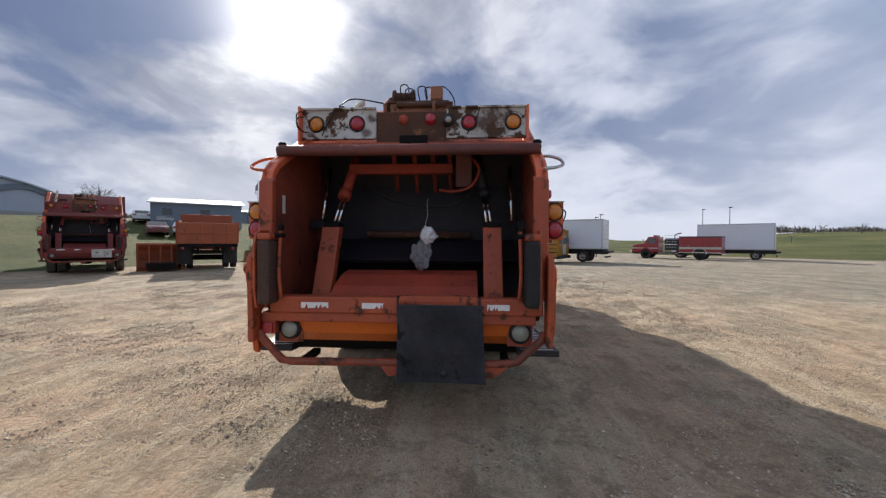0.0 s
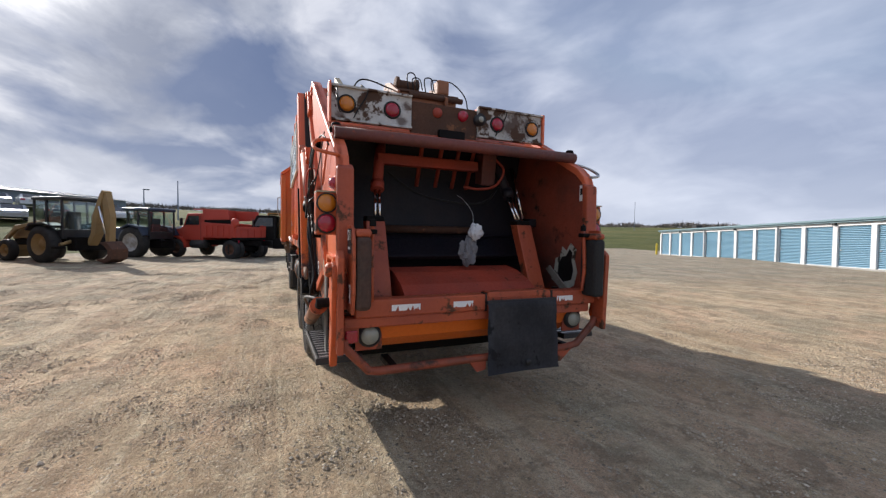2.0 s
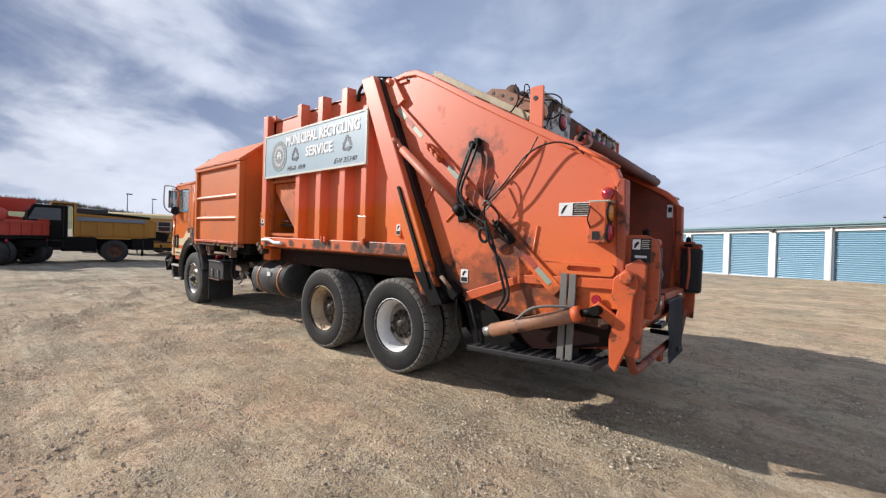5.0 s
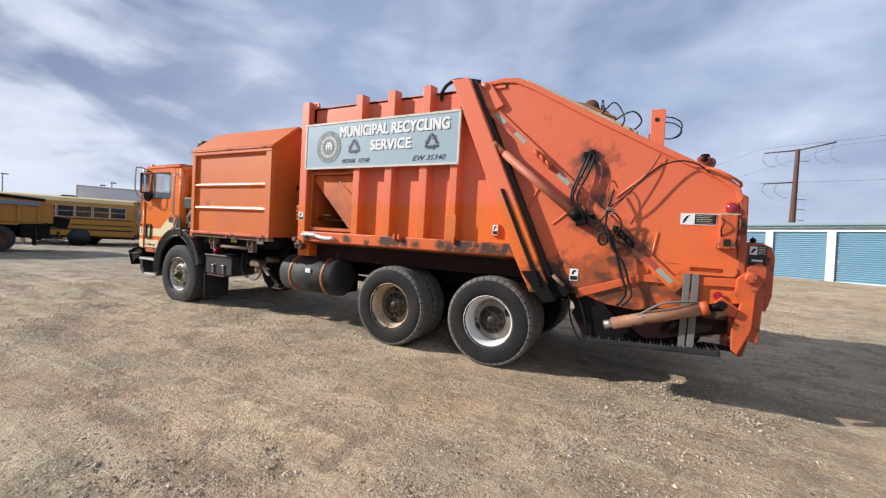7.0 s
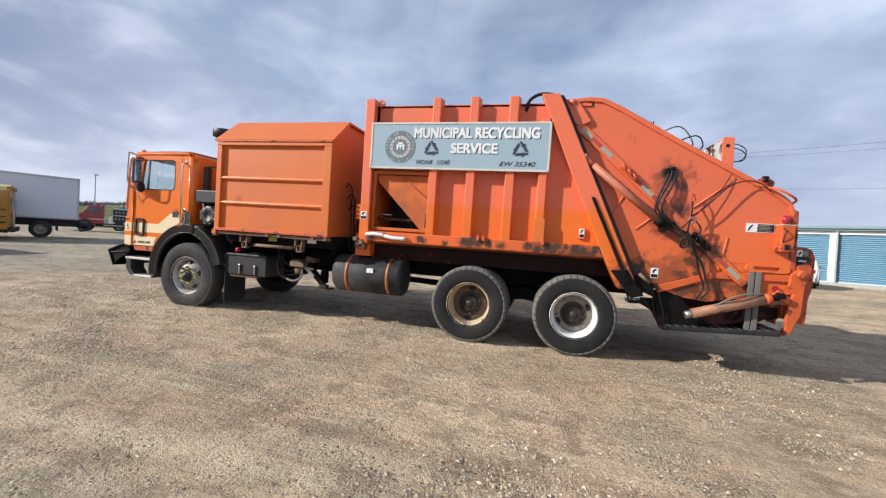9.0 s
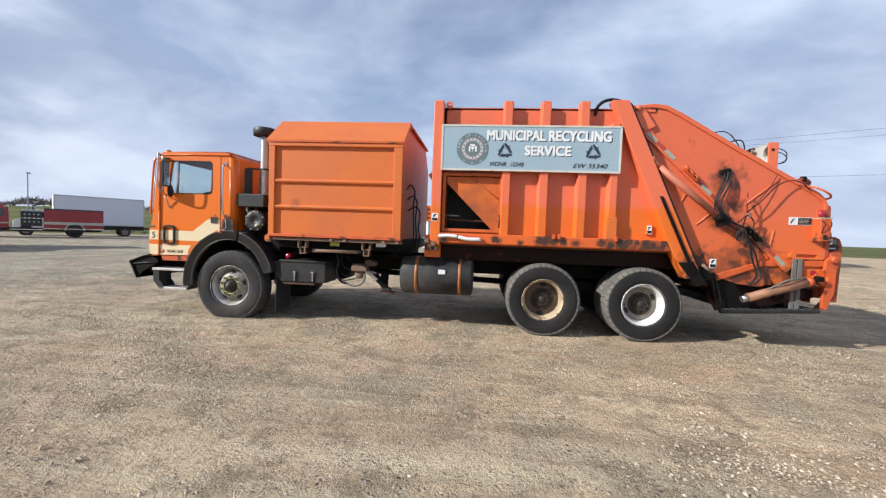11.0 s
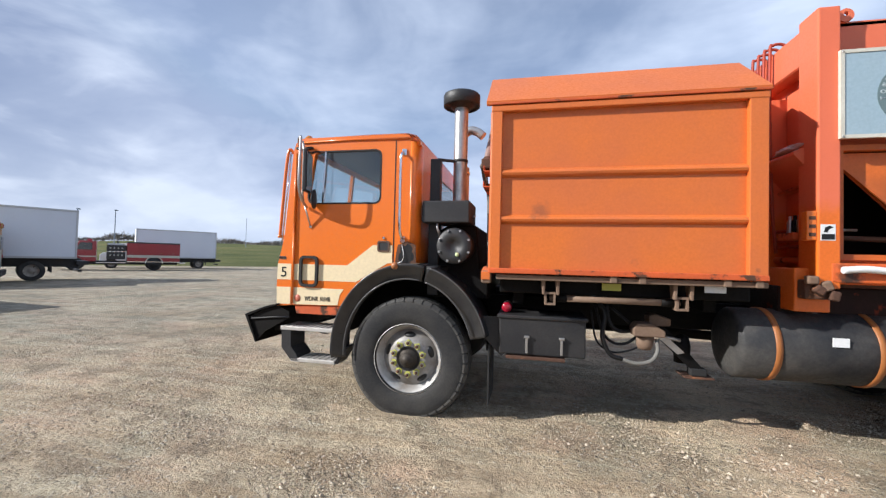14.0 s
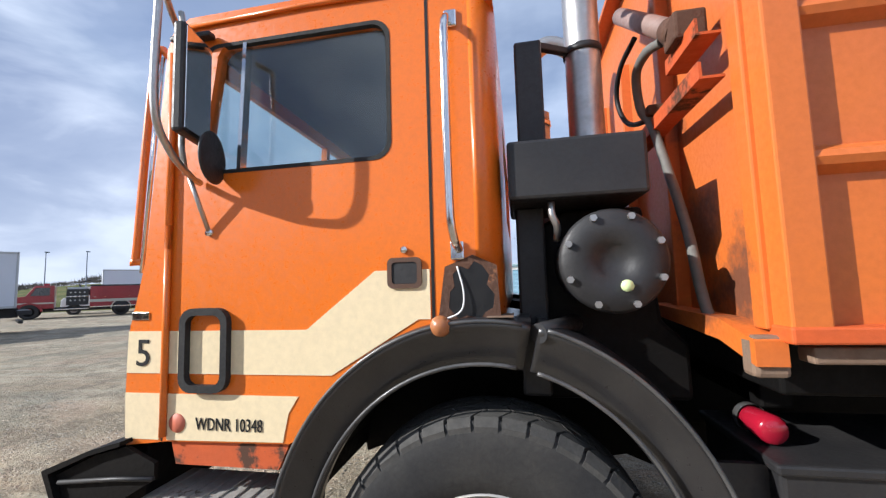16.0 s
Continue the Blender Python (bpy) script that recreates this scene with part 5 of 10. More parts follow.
# air cleaner, box and stack behind the cab
can = part("air_cleaner", lathe([(-1.19, 0.0), (-1.19, 0.05), (-1.20, 0.055), (-1.20, 0.146), (-1.185, 0.157), (-1.17, 0.157), (-1.165, 0.150), (-0.6, 0.150), (-0.58, 0.14), (-0.58, 0.0)], "y", (0.40, 0, 1.50), 36), BLACK, truck, "black air cleaner canister with bolted cover")
for k in range(8):
    a = 2 * math.pi * (k + 0.5) / 8
    part("cover_bolt", nut_bm(-1.195, -1.212, 0.011, 0.40 + 0.139 * math.cos(a), 1.50 + 0.139 * math.sin(a)), STEEL, can)
part("gauge", lathe([(-1.2, 0.018), (-1.212, 0.017), (-1.213, 0.0)], "y", (0.43, 0, 1.425), 14), surface("pale_green_gauge", (0.68, 0.82, 0.42), 0.3, bump=0), can, "pale green gauge")
part("intake_box", box(0.10, 0.525, -1.17, -0.75, 1.705, 1.90, 0.012), BLACK, truck, "matt black box over the air cleaner")
part("bracket_post", box(0.14, 0.235, -1.06, -0.98, 1.90, 2.30, 0.008), BLACK, truck)
part("bracket_post", box(0.12, 0.22, -1.0, -0.88, 1.05, 1.71, 0.01), BLACK, truck)
part("cowl", prism([(0.16, 1.03), (0.16, 1.62), (0.30, 1.70), (0.56, 1.70), (0.60, 1.30), (0.68, 1.22), (0.68, 1.03)], "y", -0.95, 1.0, 0.015), GREASE, truck, "grimy black cowl behind the cab")
part("hose_fitting", tube(curve_pts([(0.235, -1.12, 1.70), (0.235, -1.13, 1.66), (0.25, -1.12, 1.62), (0.25, -1.08, 1.58)], 5), 0.012, 8), STEEL, truck, "small steel fitting under the box")
part("drain_cock", tube([(0.525, -1.0, 1.775), (0.56, -1.0, 1.775)], 0.008, 6), STEEL, truck)
stack = part("intake_pipe", lathe([(1.9, 0.064), (2.80, 0.064)], "z", (0.395, -0.93, 0), 24), STEEL, truck, "dented bright steel intake stack with black cap")
part("rain_cap", lathe([(2.792, 0.0), (2.792, 0.075), (2.798, 0.095), (2.825, 0.112), (2.822, 0.156), (2.808, 0.163), (2.812, 0.170), (2.906, 0.172), (2.918, 0.166), (2.926, 0.150), (2.932, 0.09), (2.934, 0.0)], "z", (0.395, -0.93, 0), 36), BLACK, stack, "black mushroom rain cap")
part("clamp", lathe([(2.285, 0.066), (2.285, 0.07), (2.31, 0.07), (2.31, 0.066)], "z", (0.395, -0.93, 0), 24), BLACK, stack)
part("clamp_arm", prism([(0.2, -1.045), (0.2, -1.015), (0.345, -0.935), (0.345, -0.965)], "z", 2.285, 2.31, 0.004), BLACK, stack)
ex = part("exhaust_pipe", tube(curve_pts([(0.27, -0.05, 1.7), (0.27, -0.05, 2.3), (0.27, -0.05, 2.78), (0.29, -0.05, 2.84), (0.36, -0.05, 2.875), (0.44, -0.05, 2.85), (0.50, -0.05, 2.80)], 6), 0.05, 16), STEEL, truck, "steel exhaust pipe with curved tip")
part("heat_shield", lathe([(1.70, 0.05), (1.71, 0.078), (2.44, 0.078), (2.45, 0.05)], "z", (0.27, -0.05, 0), 20), STEEL, ex, "bright heat shield round the exhaust")
part("shield_band", lathe([(2.36, 0.079), (2.36, 0.084), (2.39, 0.084), (2.39, 0.079)], "z", (0.27, -0.05, 0), 20), CHROME, ex)
part("open_pipe", tube([(0.17, -1.21, 1.29), (0.30, -1.02, 1.30)], 0.03, 14), BLACK, truck)

# battery box, marker lamp, valves under the bin
bb = part("battery_box", box(0.80, 1.50, -1.16, -0.70, 0.60, 0.915, 0.012), BLACK, truck, "black battery box with latches")
part("box_lid", box(0.785, 1.515, -1.175, -0.69, 0.90, 0.93, 0.008), BLACK, bb)
part("box_shelf", box(0.86, 1.34, -1.175, -0.7, 0.565, 0.59, 0.004), RUSTY, bb)
for x in (1.03, 1.31):
    part("box_latch", box(x - 0.01, x + 0.01, -1.185, -1.165, 0.62, 0.76, 0.004), STEEL, bb)
    part("latch_head", box(x - 0.022, x + 0.022, -1.19, -1.165, 0.745, 0.765, 0.004), STEEL, bb)
rl = part("side_marker", lathe([(-1.05, 0.0), (-1.05, 0.035), (-1.035, 0.045), (-0.93, 0.04), (-0.9, 0.03), (-0.9, 0.0)], "y", (0.855, 0, 0.975), 18), REDLENS, truck, "red side marker lamp")
part("lamp_base", lathe([(-0.93, 0.046), (-0.9, 0.046), (-0.9, 0)], "y", (0.855, 0, 0.975), 18), STEEL, rl)
vb = part("valve_block", prism([(1.875, 0.80), (2.11, 0.80), (2.11, 0.85), (2.02, 0.905), (1.90, 0.905), (1.87, 0.86)], "y", -1.10, -0.94, 0.01), TAN, truck, "muddy valve block with hoses")
part("valve_body", prism([(2.03, 0.86), (2.20, 0.87), (2.20, 0.93), (2.08, 0.965), (2.03, 0.95)], "y", -0.93, -0.78, 0.01), TAN, vb)
part("valve_cap", lathe([(0.68, 0.0), (0.685, 0.05), (0.72, 0.065), (0.80, 0.07), (0.81, 0.0)], "z", (1.98, -1.0, 0), 16), TAN, vb)
part("valve_stem", tube([(2.11, -1.02, 0.80), (2.24, -1.02, 0.775)], 0.014, 8), STEEL, vb)
part("valve_lever", prism([(2.06, 0.80), (2.14, 0.80), (2.27, 0.68), (2.22, 0.665)], "y", -1.03, -1.0), STEEL, vb)
part("grey_hose", tube(curve_pts([(2.06, -1.04, 0.78), (2.065, -1.05, 0.68), (2.01, -1.06, 0.60), (1.90, -1.06, 0.575), (1.80, -1.05, 0.60)], 7), 0.017, 8), GREY_STRAP, vb, "grey hose loop")
for pts, r in (
    ([(1.62, -1.04, 1.05), (1.66, -1.06, 0.95), (1.64, -1.07, 0.78), (1.70, -1.06, 0.64), (1.80, -1.05, 0.60)], 0.019),
    ([(1.68, -1.0, 1.04), (1.70, -1.02, 0.90), (1.76, -1.02, 0.83), (1.84, -1.0, 0.82), (1.90, -0.98, 0.84)], 0.016),
    ([(1.60, -0.95, 1.02), (1.66, -0.98, 0.80), (1.74, -1.0, 0.72), (1.84, -0.99, 0.72), (1.93, -0.98, 0.78)], 0.012),
    ([(1.74, -0.92, 1.0), (1.82, -0.94, 0.93), (1.88, -0.94, 0.88)], 0.012),
    ([(1.56, -1.0, 0.98), (1.60, -1.03, 0.74), (1.72, -1.03, 0.65), (1.85, -1.0, 0.66), (1.95, -0.98, 0.70)], 0.008),
):
    part("hose", tube(curve_pts(pts, 7), r, 7), HOSE, vb)
ab = part("air_dryer", lathe([(0.55, 0.0), (0.56, 0.06), (0.7, 0.065), (0.78, 0.05), (0.8, 0)], "z", (2.32, -0.82, 0), 16), GREASE, truck, "greasy air dryer hung below the frame")
part("hanger", prism([(2.05, 0.82), (2.15, 0.86), (2.45, 0.52), (2.38, 0.50)], "y", -0.98, -0.92), GREASE, ab)
part("foot_bracket", box(2.28, 2.50, -1.0, -0.8, 0.47, 0.485, 0.003), RUSTY, ab)
part("clamp_ring", box(2.33, 2.45, -0.99, -0.9, 0.49, 0.55, 0.008), RUBBER, ab)

# fuel tank
tank = part("fuel_tank", lathe([(2.60, 0.0), (2.605, 0.19), (2.62, 0.255), (2.65, 0.28), (3.65, 0.28), (3.68, 0.255), (3.695, 0.19), (3.70, 0.0)], "x", (0, -0.88, 0.77), 40), TANKM, truck, "dark grey cylindrical fuel tank with orange straps")
for x in (2.86, 3.50):
    part("tank_strap", lathe([(x - 0.022, 0.281), (x - 0.02, 0.288), (x + 0.02, 0.288), (x + 0.022, 0.281)], "x", (0, -0.88, 0.77), 40), STRAP, tank, "orange tank strap")
part("filler_cap", lathe([(1.03, 0.05), (1.075, 0.05), (1.08, 0.03), (1.085, 0.0)], "z", (3.18, -0.93, 0), 16), BLACK, tank)
part("tank_label", box(3.19, 3.29, -1.1665, -1.158, 0.82, 0.885), WHITE, tank, "small white label")
part("tank_bracket", box(2.83, 2.89, -0.75, -0.36, 0.5, 1.0, 0.01), GREASE, tank)
part("tank_bracket", box(3.47, 3.53, -0.75, -0.36, 0.5, 1.0, 0.01), GREASE, tank)

# ---- recycling bin between cab and cargo body ----
BF = -1.375
bin_sec = [(BF + 0.02, 1.30), (BF + 0.02, 2.60), (BF + 0.02, 2.635), (-0.93, 3.01), (1.05, 3.01), (1.475, 2.635), (1.475, 1.30)]
rbin = part("recycling_bin", prism(bin_sec, "x", 0.76, 2.63, 0.008), ORANGE_BIN, truck, "faded orange side-tipping recycling bin with ribbed face")
for x0, x1 in ((0.725, 0.81), (2.545, 2.665)):
    part("edge_post", box(x0, x1, BF - 0.025, BF + 0.06, 1.30, 2.60, 0.006), ORANGE_BIN, rbin)
part("top_rail", box(0.72, 2.67, BF - 0.03, BF + 0.05, 2.575, 2.625, 0.008), ORANGE_BIN, rbin)
part("bottom_rail", box(0.72, 2.67, BF - 0.03, BF + 0.06, 1.285, 1.325, 0.006), ORANGE_WORN, rbin)
for z in (2.085, 1.715):
    part("rib", prism([(BF + 0.03, z - 0.042), (BF - 0.012, z - 0.018), (BF - 0.02, z), (BF - 0.012, z + 0.018), (BF + 0.03, z + 0.042)], "x", 0.81, 2.545), ORANGE_BIN, rbin)
lid = part("lid", prism([(BF - 0.03, 2.635), (BF - 0.035, 2.66), (-0.945, 3.043), (-0.90, 3.043), (-0.92, 3.01), (BF + 0.02, 2.64)], "x", 0.68, 2.68), ORANGE_BIN, rbin)
part("lid_rail", box(0.72, 2.68, BF - 0.042, BF - 0.02, 2.628, 2.646, 0.004), ORANGE_WORN, lid)
part("top_sheet", box(0.68, 2.68, -0.93, 1.05, 3.01, 3.04, 0.006), ORANGE_BIN, rbin)
# front wall frames and the tipping cylinder seen from the cab side
for y in (-1.30, -0.75, -0.2, 0.35, 0.9, 1.38):
    part("wall_rib", box(0.71, 0.77, y - 0.03, y + 0.03, 1.31, 2.6, 0.006), ORANGE_BIN, rbin)
for z, ya, yb in ((2.0, -1.25, -0.58), (2.13, -1.25, -1.02)):
    ang = part("angle_bar", box(0.645, 0.712, ya, yb, z, z + 0.008), ORANGE_WORN, rbin)
    part("bar_flange", box(0.645, 0.653, ya, yb, z + 0.008, z + 0.05), ORANGE_WORN, ang)
tc = part("tipping_cylinder", tube([(0.66, -0.50, 2.70), (0.66, -1.06, 2.26)], 0.038, 14), surface("dusty_pink_steel", (0.30, 0.20, 0.17), 0.6, second=(0.18, 0.11, 0.09), big=6, bump=0.1), rbin, "dusty hydraulic tipping cylinder")
part("cylinder_cap", tube([(0.66, -1.05, 2.27), (0.66, -1.12, 2.215)], 0.045, 14), RUSTY, tc)
part("cylinder_lug", box(0.62, 0.715, -1.18, -1.08, 2.17, 2.26, 0.01), RUSTY, tc)
part("hose", tube(curve_pts([(0.63, -0.78, 2.42), (0.60, -0.66, 2.36), (0.60, -0.57, 2.26), (0.62, -0.62, 2.13), (0.65, -0.74, 2.08), (0.67, -0.82, 2.10)], 8), 0.011, 7), HOSE, tc)
part("hose", tube(curve_pts([(0.63, -1.04, 2.24), (0.60, -0.98, 2.24), (0.60, -0.86, 2.22), (0.62, -0.82, 2.10), (0.65, -0.84, 2.02), (0.67, -0.92, 1.80), (0.68, -1.0, 1.6), (0.69, -1.04, 1.40), (0.69, -1.10, 1.31), (0.69, -1.22, 1.30)], 8), 0.017, 8), GREY_STRAP, tc)
part("hose_clamp", box(0.63, 0.70, -0.87, -0.78, 2.06, 2.10, 0.008), RUSTY, tc)
part("bottom_flange", prism([(-1.37, 1.29), (-1.20, 1.33), (-0.6, 1.34), (-0.6, 1.30), (-1.2, 1.27), (-1.37, 1.23)], "x", 0.66, 0.73), ORANGE_BIN, rbin)
part("corner_foot", box(0.66, 0.74, -1.36, -1.30, 1.20, 1.30, 0.012), TAN, rbin)
# rail and brackets under the bin
ur = part("bin_rail", tube([(1.205, -1.25, 1.094), (2.155, -1.25, 1.094)], 0.026, 12), TAN, truck, "muddy brown rail under the bin")
for x in (1.205, 2.155):
    rb = part("rail_bracket", sheet([(x - 0.042, 1.042), (x + 0.042, 1.042), (x + 0.042, 1.144), (x - 0.042, 1.144)], [[(x - 0.026, 1.058), (x + 0.026, 1.058), (x + 0.026, 1.128), (x - 0.026, 1.128)]], "y", -1.31, -1.22), TAN, ur)
    for d in (-0.062, 0.048):
        part("bracket_ear", prism([(x + d, 1.124), (x + d + 0.02, 1.124), (x + d + 0.024, 1.24), (x + d + 0.012, 1.285), (x + d - 0.006, 1.285), (x + d - 0.006, 1.22)], "y", -1.33, -1.24, 0.005), TAN, rb)
    part("rail_collar", tube([(x + (0.045 if x < 1.6 else -0.13), -1.25, 1.094), (x + (0.13 if x < 1.6 else -0.045), -1.25, 1.094)], 0.032, 12), GREASE, ur)
part("under_rail", box(0.78, 2.68, -1.37, -1.31, 1.235, 1.275, 0.006), TAN, ur)
for x in (1.66, 1.86, 2.42, 2.62):
    part("lug", box(x - 0.025, x + 0.025, -1.39, -1.33, 1.235, 1.30, 0.006), TAN, ur)
part("white_label", box(2.30, 2.44, -1.315, -1.305, 1.185, 1.235), WHITE, ur, "small white label")
part("yellow_label", box(1.60, 1.74, -1.255, -1.25, 1.17, 1.225), YELLOW_TAG, ur, "small yellow label")
part("bin_floor_beam", box(0.8, 2.65, -1.2, 1.3, 1.12, 1.29, 0.01), GREASE, truck)
for x in (0.95, 1.75, 2.5):
    part("bin_cross_beam", box(x - 0.05, x + 0.05, -0.9, 1.0, 1.0, 1.13, 0.008), GREASE, truck)

# ---- cargo body ----
BS = -1.105  # skin
opening = [(3.255, 1.49), (4.02, 1.49), (4.02, 2.245), (3.255, 2.245)]
skin = sheet([(3.10, 1.27), (6.45, 1.27), (5.72, 3.22), (3.10, 3.22)], [opening], "y", BS, BS + 0.02)
body = part("cargo_body", skin, ORANGE, truck, "tall ribbed orange cargo body, sun-faded and rust-stained")
part("far_side", mirror_y(prism([(3.10, 1.27), (6.45, 1.27), (5.72, 3.22), (3.10, 3.22)], "y", BS, BS + 0.02), YC), ORANGE, body)
part("body_roof", box(3.10, 6.1, BS, 2 * YC - BS, 3.18, 3.215, 0.006), ORANGE, body)
part("body_floor", box(3.10, 6.4, BS + 0.03, 2 * YC - BS - 0.03, 1.245, 1.275), RUSTY, body)


def rib(x0, x1, z0, z1, deep=0.115):
    return prism([(x0 - 0.012, BS + 0.005), (x0 + 0.012, BS - deep), (x1 - 0.012, BS - deep), (x1 + 0.012, BS + 0.005)], "z", z0, z1, 0.006)


for x0, x1 in ((4.04, 4.17), (4.555, 4.69), (5.075, 5.21)):
    for b in both(lambda: rib(x0, x1, 1.40, 3.285)):
        part("body_rib", b, ORANGE, body)
for b in both(lambda: rib(5.50, 5.62, 1.42, 3.0)):
    part("body_rib", b, ORANGE, body)
part("rib_patch", box(5.49, 5.63, BS - 0.122, BS, 1.42, 1.72, 0.006), ORANGE_BIN, body)
for b in both(lambda: box(3.06, 3.20, BS - 0.118, BS + 0.1, 1.24, 3.285, 0.01)):
    part("corner_post", b, ORANGE, body)
for b in both(lambda: box(3.14, 6.40, BS - 0.122, BS + 0.02, 1.285, 1.425, 0.01)):
    part("side_rail", b, RAIL, body, "rust-eaten lower side rail")
# rear frame of the body leans back along the tailgate
for b in both(lambda: prism([(5.48, 3.30), (5.70, 3.30), (6.78, 0.92), (6.55, 0.92), (6.36, 1.28)], "y", BS - 0.135, BS + 0.05, 0.01)):
    part("rear_frame", b, ORANGE, body)
for b in both(lambda: prism([(5.715, 3.28), (5.76, 3.28), (6.84, 0.92), (6.79, 0.92)], "y", BS - 0.06, BS + 0.05)):
    part("frame_gap", b, INK_AND_SHADE, body, "black gap between body and tailgate")
for b in both(lambda: prism([(6.16, 2.02), (6.20, 2.02), (6.68, 1.0), (6.63, 1.0)], "y", BS - 0.155, BS - 0.13, 0.004)):
    part("frame_rib", b, GREASE, body, "sooty black strip on the frame")
part("frame_foot", prism([(6.44, 1.14), (6.64, 1.16), (6.84, 0.86), (6.70, 0.82)], "y", BS - 0.138, BS + 0.06, 0.006), GREASE, body)
# lugs and burnt patches along the side rail
for x in (4.79, 4.86, 5.62):
    part("rail_lug", box(x - 0.018, x + 0.018, BS - 0.16, BS - 0.12, 1.39, 1.46, 0.005), ORANGE_WORN, body)
# hinge eye and hose over the roof edge
part("lifting_eye", sheet(oval(3.27, 3.24, 0.05, 0.05, 16), [oval(3.27, 3.25, 0.018, 0.018, 10)], "y", BS - 0.06, BS - 0.03), ORANGE, body)
part("roof_hose", tube(curve_pts([(5.29, BS - 0.02, 3.12), (5.32, BS - 0.03, 3.24), (5.42, BS - 0.02, 3.32), (5.55, BS, 3.34), (5.75, BS + 0.1, 3.33)], 8), 0.022, 8), HOSE, body, "black hose over the roof edge")
# hopper opening: frame, leaning chute panel, and a black back painted as its shade
op = part("chute_frame", sheet([(3.215, 1.45), (4.04, 1.45), (4.04, 2.285), (3.215, 2.285)], [opening], "y", BS - 0.055, BS + 0.01), CHUTE, body, "worn frame of the side loading opening")
part("chute_panel", prism([(3.27, 2.235), (4.02, 2.235), (4.02, 1.49), (3.93, 1.49), (3.27, 2.14)], "y", BS + 0.0, BS + 0.012), CHUTE, op, "diagonal worn orange chute panel")
part("chute_crease", tube([(3.62, BS - 0.004, 2.23), (4.01, BS - 0.004, 1.93)], 0.006, 5), ORANGE_WORN, op)
part("inner_chute", prism([(3.25, 2.24), (3.45, 2.24), (4.05, 1.62), (4.05, 1.49), (3.98, 1.46)], "y", BS + 0.10, BS + 0.12), CHUTE, op, "inner chute plate")
part("recess_back", box(3.2, 4.1, -0.45, -0.43, 1.3, 2.3), INK_AND_SHADE, op)
part("recess_top", box(3.2, 4.1, BS + 0.02, -0.43, 2.30, 2.31), RUSTY, op)
part("recess_side", box(4.06, 4.07, BS + 0.02, -0.43, 1.3, 2.3), RUSTY, op)
part("shaft", tube([(3.22, BS + 0.12, 1.62), (4.05, BS + 0.16, 1.60)], 0.02, 8), RUSTY, op)
part("shaft", tube([(3.22, BS + 0.12, 1.68), (3.46, BS + 0.13, 1.68)], 0.010, 8), STEEL, op)
part("latch_bar", tube([(4.03, BS - 0.07, 1.52), (4.035, BS - 0.075, 1.66), (4.02, BS - 0.06, 1.70)], 0.014, 6), RUSTY, op)
part("padding", tube(curve_pts([(3.19, BS - 0.15, 1.375), (3.32, BS - 0.155, 1.385), (3.46, BS - 0.15, 1.375)], 6), 0.025, 8), WHITE, op, "white pipe padding")
part("padding", tube(curve_pts([(3.47, BS - 0.15, 1.37), (3.60, BS - 0.155, 1.345), (3.78, BS - 0.15, 1.345)], 6), 0.026, 8), WHITE, op, "white pipe padding")
part("clamp", tube([(3.46, BS - 0.15, 1.33), (3.47, BS - 0.15, 1.41)], 0.012, 6), RUSTY, op)
# front wall of the body, hoses and lift frame in the gap behind the bin
fw = part("front_wall", box(3.20, 3.23, BS, 2 * YC - BS, 1.27, 3.2), ORANGE, body, "orange front wall of the cargo body")
part("lintel", prism([(3.075, 3.225), (3.065, 3.215), (3.065, 2.95), (3.075, 2.94), (3.20, 2.94), (3.20, 3.21)], "y", BS - 0.015, 2 * YC - BS + 0.015), ORANGE, fw, "orange lintel across the front of the cargo body")
part("wall_column", box(2.98, 3.20, -0.62, -0.36, 1.27, 2.84, 0.01), ORANGE, fw)
part("wall_column", box(2.98, 3.20, 0.48, 0.74, 1.27, 2.84, 0.01), ORANGE, fw)
part("wall_hood", prism([(3.20, 2.36), (2.99, 2.27), (2.99, 2.245), (3.20, 2.0)], "y", BS + 0.03, -0.62, 0.006), ORANGE, fw, "sloping hood on the front wall")
rag = bmesh.new()
bmesh.ops.create_icosphere(rag, subdivisions=3, radius=1.0)
for v in rag.verts:
    v.co = Vector((v.co.x * 0.05, v.co.y * 0.16, v.co.z * 0.03)) * (1 + 0.5 * noise.fractal(v.co * 2.0, 0.9, 2.2, 4))
part("hood_litter", moved(rag, Matrix.Translation((3.07, -0.88, 2.33))), PLASTIC, fw, "scraps of film on the hood")
part("cross_member", box(2.97, 3.20, BS - 0.02, 2 * YC - BS + 0.02, 1.06, 1.385, 0.012), ORANGE, fw)
part("pipe", tube(curve_pts([(3.14, -0.30, 1.99), (3.14, -0.85, 2.03), (3.12, -0.97, 2.02), (3.11, -1.0, 1.95), (3.11, -1.0, 1.70)], 6), 0.016, 8), ORANGE_WORN, fw)
for z, r in ((1.68, 0.016), (1.61, 0.022), (1.55, 0.014), (1.44, 0.026)):
    part("pipe", tube([(3.12, BS + 0.04, z), (3.12, -0.2, z + 0.01)], r, 8), RED_WORN if z > 1.5 else ORANGE_WORN, fw)
bank = part("valve_bank", box(3.03, 3.17, -1.0, -0.80, 1.60, 1.66, 0.01), ORANGE_WORN, fw, "small hydraulic valve bank")
for k in range(3):
    part("valve_spool", lathe([(1.66, 0.022), (1.76, 0.022), (1.77, 0.012), (1.80, 0.012), (1.80, 0)], "z", (3.10, -0.96 + 0.06 * k, 0), 10), GREASE if k % 2 else STEEL, bank)
clip_ = part("post_bracket", box(2.995, 3.062, BS - 0.11, BS - 0.04, 1.585, 1.80, 0.008), ORANGE_CAB, fw, "bright orange bracket on the corner post")
